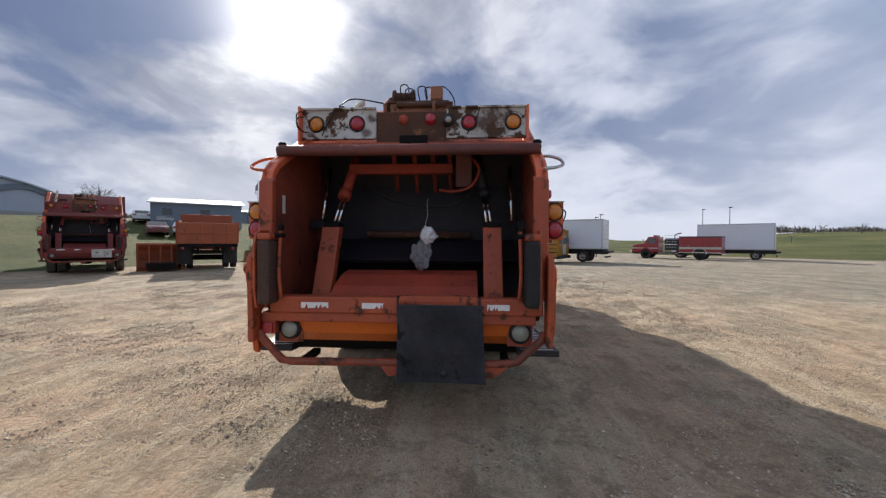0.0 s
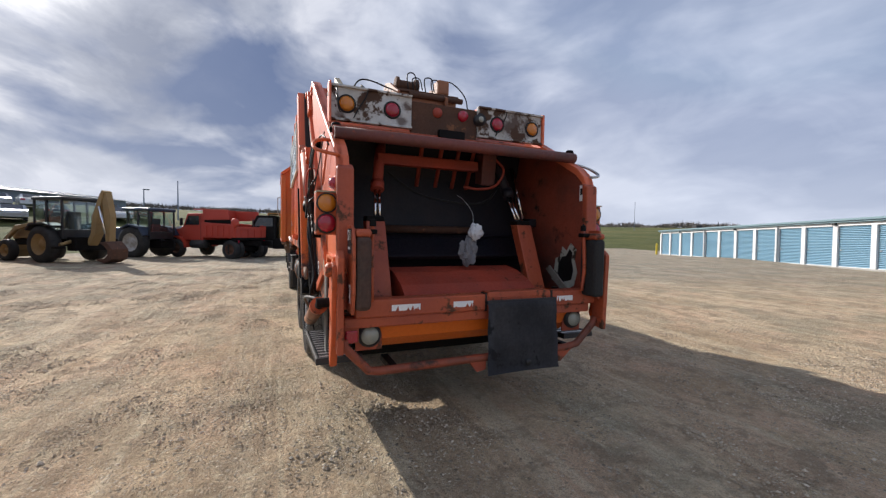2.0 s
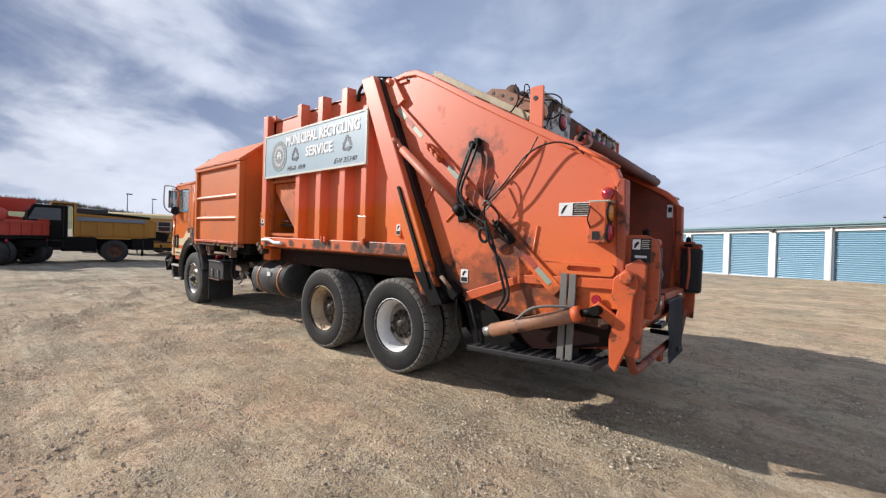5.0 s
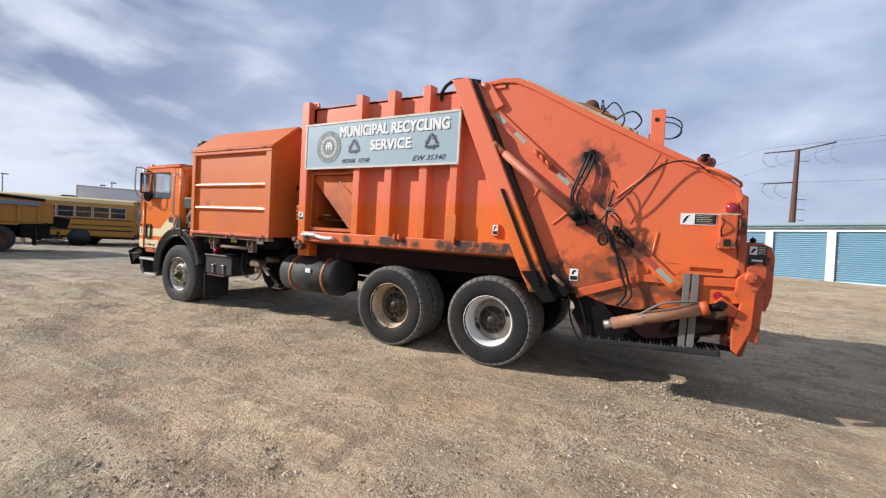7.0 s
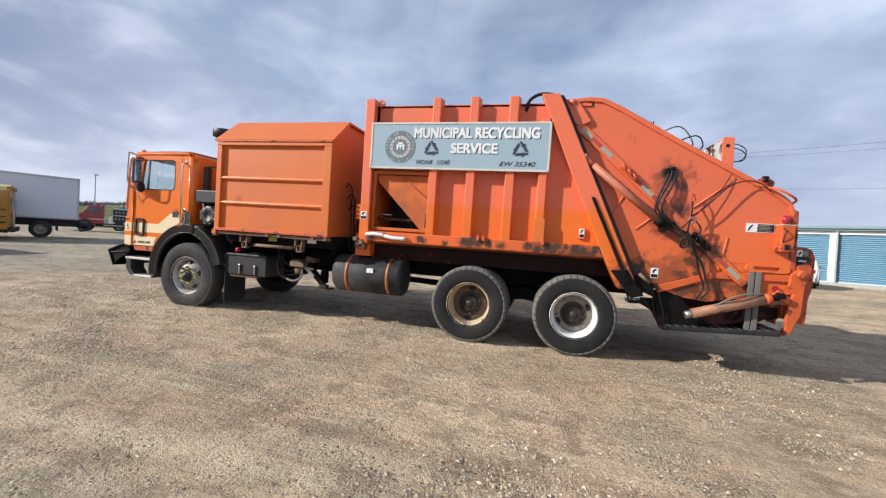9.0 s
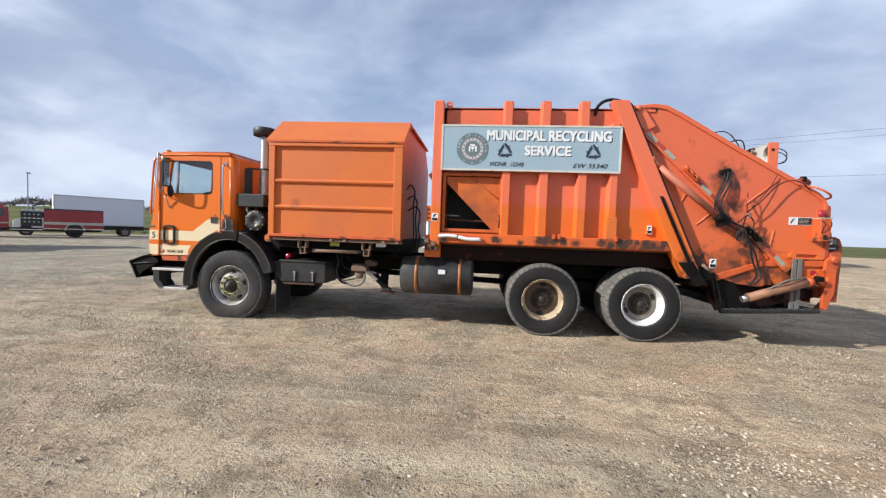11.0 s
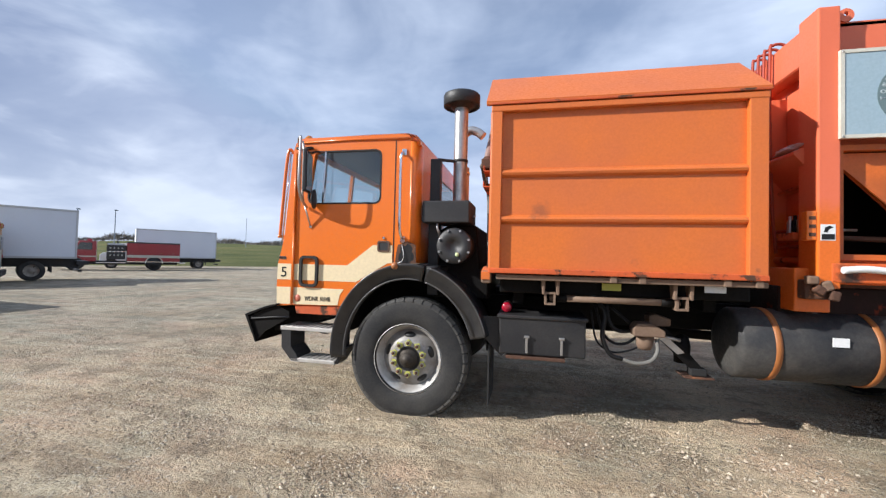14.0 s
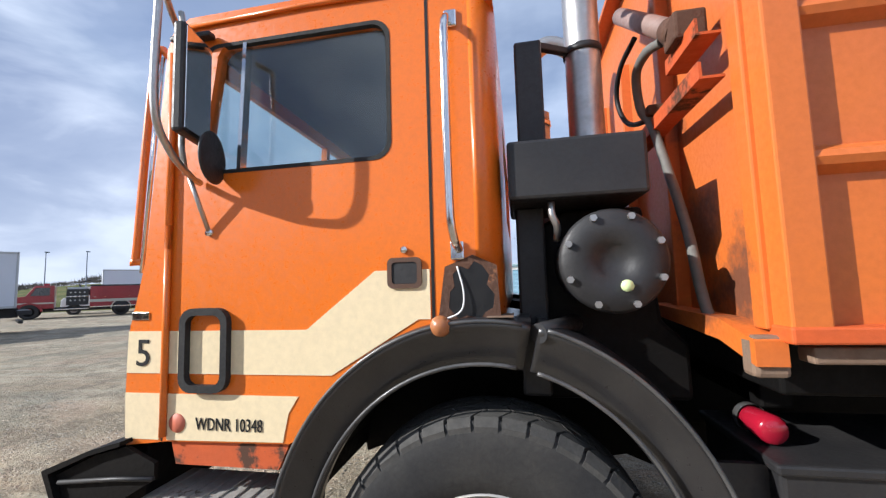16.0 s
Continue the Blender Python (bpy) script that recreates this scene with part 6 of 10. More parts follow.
for k in range(3):
    part("bracket_slot", box(3.01, 3.05, BS - 0.113, BS - 0.108, 1.615 + 0.06 * k, 1.64 + 0.06 * k), RUSTY, clip_)
for k, (x, z0) in enumerate(((2.72, 2.12), (2.75, 1.96), (2.79, 1.80))):
    y = -0.90 + 0.05 * k
    part("hydraulic_hose", tube(curve_pts([(2.64, y + 0.02, z0 - 0.06), (x - 0.02, y - 0.02, z0), (x + 0.05, y - 0.03, z0 - 0.10), (x + 0.03, y, z0 - 0.34), (x + 0.05, y, 1.34), (x + 0.02, y + 0.05, 1.1)], 8), 0.011, 7), HOSE, fw, "black hydraulic hose")
for k in range(4):
    y = -0.69 + k * 0.09
    part("steel_line", tube(curve_pts([(3.19, y, 3.235), (3.12, y, 3.29), (3.05, y, 3.285), (3.03, y, 3.22), (3.03, y, 2.6), (3.05, y, 1.9), (3.08, y, 1.5)], 6), 0.012, 6), RED_WORN, fw, "painted steel hydraulic line")
foot = part("body_foot", box(2.99, 3.14, BS - 0.10, BS + 0.0, 1.16, 1.30, 0.012), RUSTY, fw, "rust-caked pivot at the post's foot")
for k in range(4):
    part("rust_clod", moved(box(-0.035, 0.035, -0.03, 0.03, -0.03, 0.03, 0.012), Matrix.Translation((3.02 + 0.045 * k, BS - 0.12, 1.30 - 0.05 * (k % 2) - 0.02 * k)) @ Matrix.Rotation(0.6 * k, 4, "Y")), RUSTY if k % 2 else TAN, foot)


# ---- sign on the cargo body ----
SY = -1.245
sign = part("sign_board", box(3.185, 5.625, SY, SY + 0.018, 2.315, 2.94, 0.003), SIGN, truck, "blue-grey sign board with white lettering")
edge = sheet([(3.18, 2.31), (5.63, 2.31), (5.63, 2.945), (3.18, 2.945)], [[(3.205, 2.335), (5.605, 2.335), (5.605, 2.92), (3.205, 2.92)]], "y", SY - 0.006, SY + 0.02)
part("sign_edge", edge, SIGN_FRAME, sign)
for x in (3.193, 3.9, 4.4, 4.9, 5.617):
    for z in (2.322, 2.932):
        part("bolt", lathe([(SY - 0.006, 0.008), (SY - 0.011, 0.006), (SY - 0.012, 0)], "y", (x, 0, z), 8), STEEL, sign)
for k, (dx, dz, mat) in enumerate(((0.020, -0.014, INK_AND_SHADE), (0.008, -0.014, INK_AND_SHADE), (-0.007, -0.005, WHITE), (0.007, -0.005, WHITE), (-0.007, 0.005, WHITE), (0.007, 0.005, WHITE), (0.0, 0.0, WHITE))):
    dep = 0.0015 + 0.0004 * k
    lettering("MUNICIPAL RECYCLING", 1.665, 0.135, (3.82 + dx, SY, 2.735 + dz), SIDE, mat, sign, "lettering", dep)
    lettering("SERVICE", 0.615, 0.128, (4.345 + dx, SY, 2.535 + dz), SIDE, mat, sign, "lettering", dep)
lettering("WDNR  10348", 0.47, 0.062, (3.868, SY, 2.375), SIDE, INK_AND_SHADE, sign, "lettering", 0.002, 0.3, bold=0.012)
lettering("EW 35340", 0.46, 0.062, (5.0, SY, 2.372), SIDE, INK_AND_SHADE, sign, "lettering", 0.002, 0.3, bold=0.012)


def flat_ring(r0, r1, cx, cz, y0, y1):
    return lathe([(y1, r0), (y0, r0), (y0, r1), (y1, r1)], "y", (cx, 0, cz), 40, smooth=False)


SEAL_GREY = surface("seal_grey", (0.13, 0.19, 0.20), 0.5, bump=0.02)
SEAL_RED = surface("seal_red", (0.33, 0.14, 0.12), 0.5, bump=0.02)
SEAL_PALE = surface("seal_pale", (0.48, 0.53, 0.55), 0.5, bump=0.02)
seal = part("seal", flat_ring(0.0, 0.222, 3.62, 2.61, SY - 0.003, SY), SEAL_GREY, sign, "round grey-green seal with pale rings")
part("seal_ring", flat_ring(0.150, 0.158, 3.62, 2.61, SY - 0.0045, SY), SEAL_RED, seal)
part("seal_ring", flat_ring(0.112, 0.148, 3.62, 2.61, SY - 0.004, SY), SEAL_PALE, seal)
part("seal_ring", flat_ring(0.096, 0.102, 3.62, 2.61, SY - 0.0045, SY), SEAL_RED, seal)
for k in range(16):
    a = 2 * math.pi * k / 16
    part("seal_star", prism(oval(3.62 + 0.130 * math.cos(a), 2.61 + 0.130 * math.sin(a), 0.010, 0.010, 5), "y", SY - 0.0055, SY - 0.003), INK_BLUE, seal)
for k, ch in enumerate("TOWN OF MADISON"):
    if ch != " ":
        a = radians(188 - 196 * k / 14)
        turn = SIDE @ Matrix.Rotation(a - math.pi / 2, 4, "Z")
        off = turn @ Vector((-0.013, 0, 0))
        lettering(ch, 0.026 if ch != "I" else 0.009, 0.034, (3.62 + 0.173 * math.cos(a) + off.x, SY - 0.003, 2.61 + 0.173 * math.sin(a) + off.z), turn, SEAL_PALE, seal, "seal_letter", 0.0015, bold=0.01)
for k in range(3):
    a = radians(235 + 35 * k)
    part("seal_dot", prism(oval(3.62 + 0.20 * math.cos(a), 2.61 + 0.20 * math.sin(a), 0.012, 0.008, 8), "y", SY - 0.0045, SY - 0.002), SEAL_PALE, seal)
lettering("M", 0.105, 0.075, (3.5675, SY - 0.003, 2.572), SIDE, WHITE, seal, "seal_mark", 0.002)
lettering("M", 0.105, 0.075, (3.5725, SY - 0.003, 2.572), SIDE, WHITE, seal, "seal_mark", 0.0024)
lettering("T", 0.05, 0.085, (3.597, SY - 0.003, 2.574), SIDE, WHITE, seal, "seal_mark", 0.0028)
for x0, x1, z0, z1 in ((3.585, 3.655, 2.655, 2.672), (3.612, 3.628, 2.60, 2.66)):
    part("seal_mark", box(x0, x1, SY - 0.0055, SY - 0.002, z0, z1), WHITE, seal)


def recycle_mark(cx, cz, size):
    """Three bent arrows chasing one another."""
    bm = bmesh.new()
    w = 0.17
    for k in range(3):
        t = radians(120 * k)
        shaft = [(-0.62, -0.50 - w), (0.22, -0.50 - w), (0.22, -0.50 + w), (-0.42, -0.50 + w)]
        head = [(0.22, -0.50 - 0.34), (0.60, -0.50), (0.22, -0.50 + 0.34)]
        fold = [(-0.70, -0.50 - w + 0.06), (-0.50, -0.50 + w), (-0.62, -0.50 + w + 0.22), (-0.90, -0.50 + w - 0.06)]
        for pts in (shaft, head, fold):
            prism([(cx + size * (x * math.cos(t) - z * math.sin(t)), cz + size * (x * math.sin(t) + z * math.cos(t))) for x, z in pts], "y", SY - 0.003, SY, bm=bm)
    return bm


for cx in (4.072, 5.262):
    part("recycling_mark", recycle_mark(cx, 2.585, 0.115), INK_BLUE, sign, "dark three-arrow recycling mark")


def sticker(x0, z0, w, h, y, parent, style):
    """A warning label on a side face: white sheet with a picture block and bars of unreadable writing."""
    st = part("warning_label", box(x0, x0 + w, y - 0.002, y + 0.002, z0, z0 + h), WHITE, parent, "white and black warning label")
    f = y - 0.0035
    if style == "tall":
        part("label_picture", prism([(x0 + w * 0.2, z0 + h * 0.52), (x0 + w * 0.45, z0 + h * 0.5), (x0 + w * 0.55, z0 + h * 0.7), (x0 + w * 0.85, z0 + h * 0.82), (x0 + w * 0.6, z0 + h * 0.92), (x0 + w * 0.3, z0 + h * 0.8)], "y", f, y), INK_AND_SHADE, st)
        part("label_block", box(x0 + w * 0.06, x0 + w * 0.94, f, y, z0 + h * 0.06, z0 + h * 0.4), INK_AND_SHADE, st)
    else:
        part("label_picture", prism([(x0 + w * 0.06, z0 + h * 0.15), (x0 + w * 0.12, z0 + h * 0.2), (x0 + w * 0.2, z0 + h * 0.6), (x0 + w * 0.26, z0 + h * 0.85), (x0 + w * 0.18, z0 + h * 0.8), (x0 + w * 0.1, z0 + h * 0.5)], "y", f, y), INK_AND_SHADE, st)
        part("label_block", box(x0 + w * 0.40, x0 + w * 0.985, f, y, z0 + h * 0.06, z0 + h * 0.94), INK_AND_SHADE, st)
        for k in range(5):
            part("label_bar", box(x0 + w * 0.44, x0 + w * (0.9 - 0.06 * (k % 2)), f - 0.001, y, z0 + h * (0.15 + 0.16 * k), z0 + h * (0.19 + 0.16 * k)), surface("faded_tan_print", (0.30, 0.26, 0.2), 0.5) if k == 0 else SIGN_EDGE, st)


sticker(3.075, 1.585, 0.09, 0.115, BS - 0.119, truck, "tall")
sticker(6.06, 1.51, 0.06, 0.115, BS - 0.036, truck, "tall")
part("label_stand", box(6.05, 6.13, BS - 0.036, BS, 1.50, 1.635, 0.003), ORANGE, body)

# ---- tailgate ----
TS = -1.085
top_line = [(5.80, 3.22), (5.90, 3.275), (6.08, 3.295), (6.25, 3.275), (6.45, 3.175), (7.08, 2.80), (7.61, 2.50), (8.05, 2.255), (8.24, 2.145), (8.33, 2.06), (8.375, 1.95)]
plate = top_line + [(8.395, 1.5), (8.41, 1.22), (8.42, 1.02), (8.15, 0.965), (7.56, 0.845), (7.30, 0.87), (7.05, 0.955), (6.84, 0.93)]
tail = part("tailgate", prism(plate, "y", TS, TS + 0.03), ORANGE_TAIL, truck, "faded orange rear loading tailgate with open hopper")
part("far_plate", mirror_y(prism(plate, "y", TS, TS + 0.03), YC), ORANGE_TAIL, tail)
inner = [(x - 0.03, z - 0.055) for x, z in top_line]
for b in both(lambda: prism(top_line + inner[::-1], "y", TS - 0.022, TS + 0.075, 0.01)):
    part("edge_flange", b, ORANGE_TAIL, tail)
# rear edges: the darker paint holds both scuffed dirt and painted shade
for b in both(lambda: prism([(8.335, 2.0), (8.405, 1.96), (8.425, 1.22), (8.36, 1.22)], "y", TS - 0.018, TS + 0.10, 0.012)):
    part("rear_edge", b, REAR, tail)
roof_pts = [(5.95, 3.24), (6.2, 3.235), (6.45, 3.10), (7.08, 2.74), (7.58, 2.46), (7.58, 2.43), (7.06, 2.70), (6.43, 3.06), (6.2, 3.19), (5.95, 3.2)]
part("tail_roof", prism(roof_pts, "y", TS + 0.03, 2 * YC - TS - 0.03), ORANGE_WORN, tail)
# lower skirt and raised rails of the side plate
for b in both(lambda: prism([(6.98, 0.98), (7.60, 1.20), (8.36, 1.235), (8.42, 1.20), (8.42, 1.155), (7.60, 1.13), (7.02, 0.90)], "y", TS - 0.03, TS + 0.01, 0.006)):
    part("lower_rail", b, ORANGE_WORN, tail)
part("panel_break", prism([(7.55, 1.345), (8.37, 1.335), (8.37, 1.325), (7.55, 1.335)], "y", TS - 0.006, TS), ORANGE_TAIL, tail)
for a, b_ in (((6.72, 1.66), (7.05, 1.95)), ((7.72, 2.28), (7.33, 1.95)), ((6.60, 2.15), (6.38, 1.72)), ((7.66, 1.22), (7.72, 1.62))):
    part("weld_rib", tube([(a[0], TS - 0.002, a[1]), (b_[0], TS - 0.002, b_[1])], 0.012, 5), ORANGE_TAIL, tail)
# oval hand slot above the rear corner
slot = sheet(rounded(7.93, 8.36, 1.245, 1.335, 0.04), [rounded(8.0, 8.26, 1.27, 1.31, 0.019)], "y", TS - 0.035, TS - 0.0)
part("hand_slot", slot, ORANGE_TAIL, tail)
# lock bar with striped tape
bar_a, bar_b = Vector((5.93, TS - 0.02, 2.96)), Vector((7.93, TS - 0.02, 1.09))
way = (bar_b - bar_a).normalized()
across = Vector((-way.z, 0, way.x))


def bar_piece(s0, s1, w, y0, y1):
    p, q = bar_a + way * s0, bar_a + way * s1
    return prism([(v.x, v.z) for v in (p + across * w, q + across * w, q - across * w, p - across * w)], "y", y0, y1)


full = (bar_b - bar_a).length
bar = part("lock_bar", bar_piece(-0.05, full, 0.055, TS - 0.035, TS), ORANGE_TAIL, tail, "raised bar with red and silver tape")
s, k = 0.10, 0
while s < full - 0.1:
    n = 0.15 if k % 2 else 0.17
    if not 0.62 < s < 0.70 and not 1.30 < s < 2.2:
        part("tape", bar_piece(s, s + n, 0.024, TS - 0.038, TS - 0.03), TAPE_RED if k % 2 else TAPE_WHITE, bar)
    s, k = s + n + 0.01, k + 1
for s0 in (0.90, 2.05):
    c = bar_a + way * s0
    lk = part("turnbuckle", bar_piece(s0 - 0.12, s0 + 0.12, 0.03, TS - 0.085, TS - 0.03), ORANGE_WORN if s0 < 1 else GREASE, bar, "worn latch turnbuckle")
    for d in (-0.09, 0.0, 0.09):
        p = c + way * d
        part("turnbuckle_pin", tube([(p.x - 0.03, TS - 0.10, p.z + 0.04), (p.x + 0.03, TS - 0.10, p.z - 0.04)], 0.014, 8), ORANGE_WORN if s0 < 1 else GREASE, lk)
# hinge gusset at the top
part("hinge_gusset", prism([(5.74, 3.26), (5.92, 3.26), (6.10, 2.98), (5.98, 2.92), (5.86, 2.98)], "y", TS - 0.05, TS, 0.006), ORANGE, tail)
part("hinge_pin", lathe([(TS - 0.07, 0.0), (TS - 0.07, 0.04), (TS, 0.045)], "y", (5.86, 0, 3.22), 16), ORANGE, tail)
part("oil_spot", prism(oval(6.09, 3.215, 0.04, 0.03, 12), "y", TS - 0.003, TS), INK_AND_SHADE, tail)
# lift cylinder
lc = part("lift_cylinder", tube([(6.16, TS - 0.10, 2.42), (6.94, TS - 0.10, 1.78)], 0.043, 18), FADED, truck, "orange tailgate lift cylinder")
part("cylinder_eye", lathe([(TS - 0.16, 0.0), (TS - 0.145, 0.034), (TS - 0.14, 0.038), (TS - 0.06, 0.038), (TS - 0.055, 0.034), (TS - 0.04, 0.0)], "y", (6.05, 0, 2.52), 18), FADED, lc)
part("cylinder_neck", tube([(6.05, TS - 0.10, 2.52), (6.17, TS - 0.10, 2.41)], 0.032, 12), FADED, lc)
part("cylinder_cap", tube([(6.93, TS - 0.10, 1.79), (7.0, TS - 0.10, 1.73)], 0.06, 14), GREASE, lc)
part("cylinder_lug", prism([(6.94, 1.82), (7.04, 1.80), (7.08, 1.68), (6.98, 1.64)], "y", TS - 0.14, TS, 0.006), GREASE, lc)
# hose bundle on the side
hb = part("hose_run", tube(curve_pts([(7.05, TS - 0.02, 2.38), (7.06, TS - 0.07, 2.36), (7.02, TS - 0.09, 2.22), (6.95, TS - 0.09, 2.05), (6.93, TS - 0.09, 1.92), (7.04, TS - 0.10, 1.77), (7.18, TS - 0.11, 1.68), (7.28, TS - 0.12, 1.62), (7.36, TS - 0.11, 1.44), (7.42, TS - 0.09, 1.22), (7.48, TS - 0.10, 1.02), (7.41, TS - 0.1, 0.88)], 8), 0.013, 8), HOSE, truck, "tangle of black hydraulic hoses")
for pts, r in (
    ([(7.08, TS - 0.02, 2.39), (7.10, TS - 0.06, 2.34), (7.06, TS - 0.09, 2.18), (6.98, TS - 0.10, 2.0), (6.98, TS - 0.10, 1.88), (7.10, TS - 0.11, 1.73), (7.27, TS - 0.12, 1.64)], 0.012),
    ([(7.02, TS - 0.02, 2.37), (7.02, TS - 0.06, 2.33), (6.97, TS - 0.08, 2.18), (6.91, TS - 0.08, 2.0), (6.92, TS - 0.08, 1.86), (7.02, TS - 0.09, 1.72), (7.24, TS - 0.11, 1.58)], 0.011),
    ([(7.27, TS - 0.12, 1.66), (7.33, TS - 0.13, 1.46), (7.44, TS - 0.11, 1.3), (7.50, TS - 0.09, 1.12), (7.53, TS - 0.12, 0.99), (7.46, TS - 0.11, 0.89)], 0.012),
    ([(7.29, TS - 0.12, 1.84), (7.44, TS - 0.12, 1.97), (7.65, TS - 0.11, 2.20), (7.84, TS - 0.08, 2.28), (8.0, TS - 0.06, 2.25), (8.1, TS - 0.04, 2.17)], 0.007),
    ([(7.28, TS - 0.1, 1.80), (7.40, TS - 0.08, 1.93), (7.60, TS - 0.05, 2.18), (7.70, TS - 0.03, 2.36)], 0.005),
    ([(7.26, TS - 0.12, 1.66), (7.27, TS - 0.14, 1.78), (7.29, TS - 0.12, 1.90), (7.31, TS - 0.06, 2.02)], 0.009),
    ([(7.20, TS - 0.10, 1.70), (7.30, TS - 0.13, 1.80), (7.40, TS - 0.11, 1.70), (7.36, TS - 0.10, 1.56)], 0.008),
):
    part("hose", tube(curve_pts(pts, 7), r, 7), HOSE, hb)
part("red_hose", tube(curve_pts([(7.28, TS - 0.14, 1.78), (7.26, TS - 0.15, 1.95), (7.275, TS - 0.13, 2.08), (7.31, TS - 0.08, 2.10), (7.34, TS - 0.05, 2.04)], 7), 0.007, 6), RED_WORN, hb, "faded red hose")
part("tied_rag", tube(curve_pts([(7.25, TS - 0.15, 1.79), (7.29, TS - 0.16, 1.83), (7.33, TS - 0.15, 1.80), (7.29, TS - 0.15, 1.75)], 5), 0.009, 6), GREY_STRAP, hb, "pale rag tied round the hoses")
ring2 = [(7.21 + 0.026 * math.cos(a), TS - 0.11 - 0.015 * math.sin(a), 1.635 + 0.035 * math.sin(a)) for a in np.linspace(0, 2 * math.pi, 17)[:-1]]
part("hanging_ring", tube(ring2, 0.010, 7, closed=True), RUBBER, hb, "black rubber ring")
ringp = [(7.24 + 0.042 * math.cos(a), TS - 0.10 - 0.02 * math.sin(a), 1.53 + 0.06 * math.sin(a)) for a in np.linspace(0, 2 * math.pi, 21)[:-1]]
part("hanging_ring", tube(ringp, 0.014, 8, closed=True), RUBBER, hb, "black rubber ring")
for x, z in ((7.02, 2.38), (7.08, 2.40), (7.12, 1.74)):
    part("hose_fitting", box(x - 0.025, x + 0.025, TS - 0.05, TS, z - 0.03, z + 0.03, 0.006), GREASE, hb)
# packing ram low on the side
ram = part("packing_ram", tube([(7.38, TS - 0.11, 0.70), (8.13, TS - 0.11, 0.95)], 0.058, 18), surface("faded_pink_brown_paint", (0.33, 0.155, 0.085), 0.6, second=(0.17, 0.095, 0.06), big=5, amount=0.9, bump=0.1, patch=(0.08, 0.045, 0.03), patch_at=0.57, patch_scale=7, soft=0.08), truck, "faded brown packing ram low on the tailgate")
part("ram_nose", tube([(7.31, TS - 0.11, 0.675), (7.39, TS - 0.11, 0.703)], 0.045, 14), STEEL, ram)
part("ram_collar", tube([(8.10, TS - 0.11, 0.94), (8.16, TS - 0.11, 0.96)], 0.064, 18), ORANGE_WORN, ram)
part("ram_rod", tube([(8.15, TS - 0.11, 0.957), (8.28, TS - 0.11, 1.0)], 0.03, 12), GREASE, ram)
part("ram_lug", lathe([(TS - 0.14, 0.0), (TS - 0.14, 0.036), (TS - 0.03, 0.036)], "y", (8.26, 0, 0.995), 14, smooth=False), GREASE, ram)
part("ram_hose", tube(curve_pts([(7.62, TS - 0.13, 0.83), (7.8, TS - 0.19, 0.96), (8.02, TS - 0.15, 1.0), (8.1, TS - 0.12, 0.99)], 7), 0.012, 6), GREY_STRAP, ram)
# bent rear lever, ear and rubber straps
ear = part("rear_lever", prism([(8.36, 1.24), (8.44, 1.31), (8.51, 1.28), (8.53, 1.20), (8.50, 1.10), (8.49, 0.80), (8.40, 0.56), (8.355, 0.60), (8.345, 0.80), (8.40, 1.02), (8.35, 1.10)], "y", TS - 0.06, TS - 0.01, 0.008), ORANGE_WORN, truck, "worn orange rear lever with pivot pin")
part("pivot_pin", lathe([(TS - 0.10, 0.0), (TS - 0.10, 0.035), (TS - 0.085, 0.048), (TS - 0.05, 0.048)], "y", (8.455, 0, 1.25), 18, smooth=False), ORANGE_WORN, ear)
part("lever_arm", prism([(8.20, 1.0), (8.26, 1.06), (8.46, 0.92), (8.42, 0.85)], "y", TS - 0.05, TS - 0.015, 0.006), ORANGE_WORN, ear)
part("far_lever", mirror_y(prism([(8.36, 1.24), (8.44, 1.31), (8.51, 1.28), (8.53, 1.20), (8.50, 1.10), (8.49, 0.80), (8.40, 0.70), (8.345, 0.80), (8.40, 1.02), (8.35, 1.10)], "y", TS - 0.06, TS - 0.01, 0.008), YC), ORANGE_WORN, ear)
part("red_reflector", lathe([(TS - 0.035, 0.0), (TS - 0.035, 0.035), (TS - 0.028, 0.038)], "y", (8.235, 0, 1.065), 16, smooth=False), REDLENS, tail, "red round reflector")
for x in (7.985, 8.055):
    part("rubber_strap", prism([(x - 0.028, 1.245), (x + 0.028, 1.245), (x + 0.02, 0.545), (x - 0.036, 0.545)], "y", TS - 0.05, TS - 0.035, 0.004), GREY_STRAP, tail, "grey hanging rubber strap")
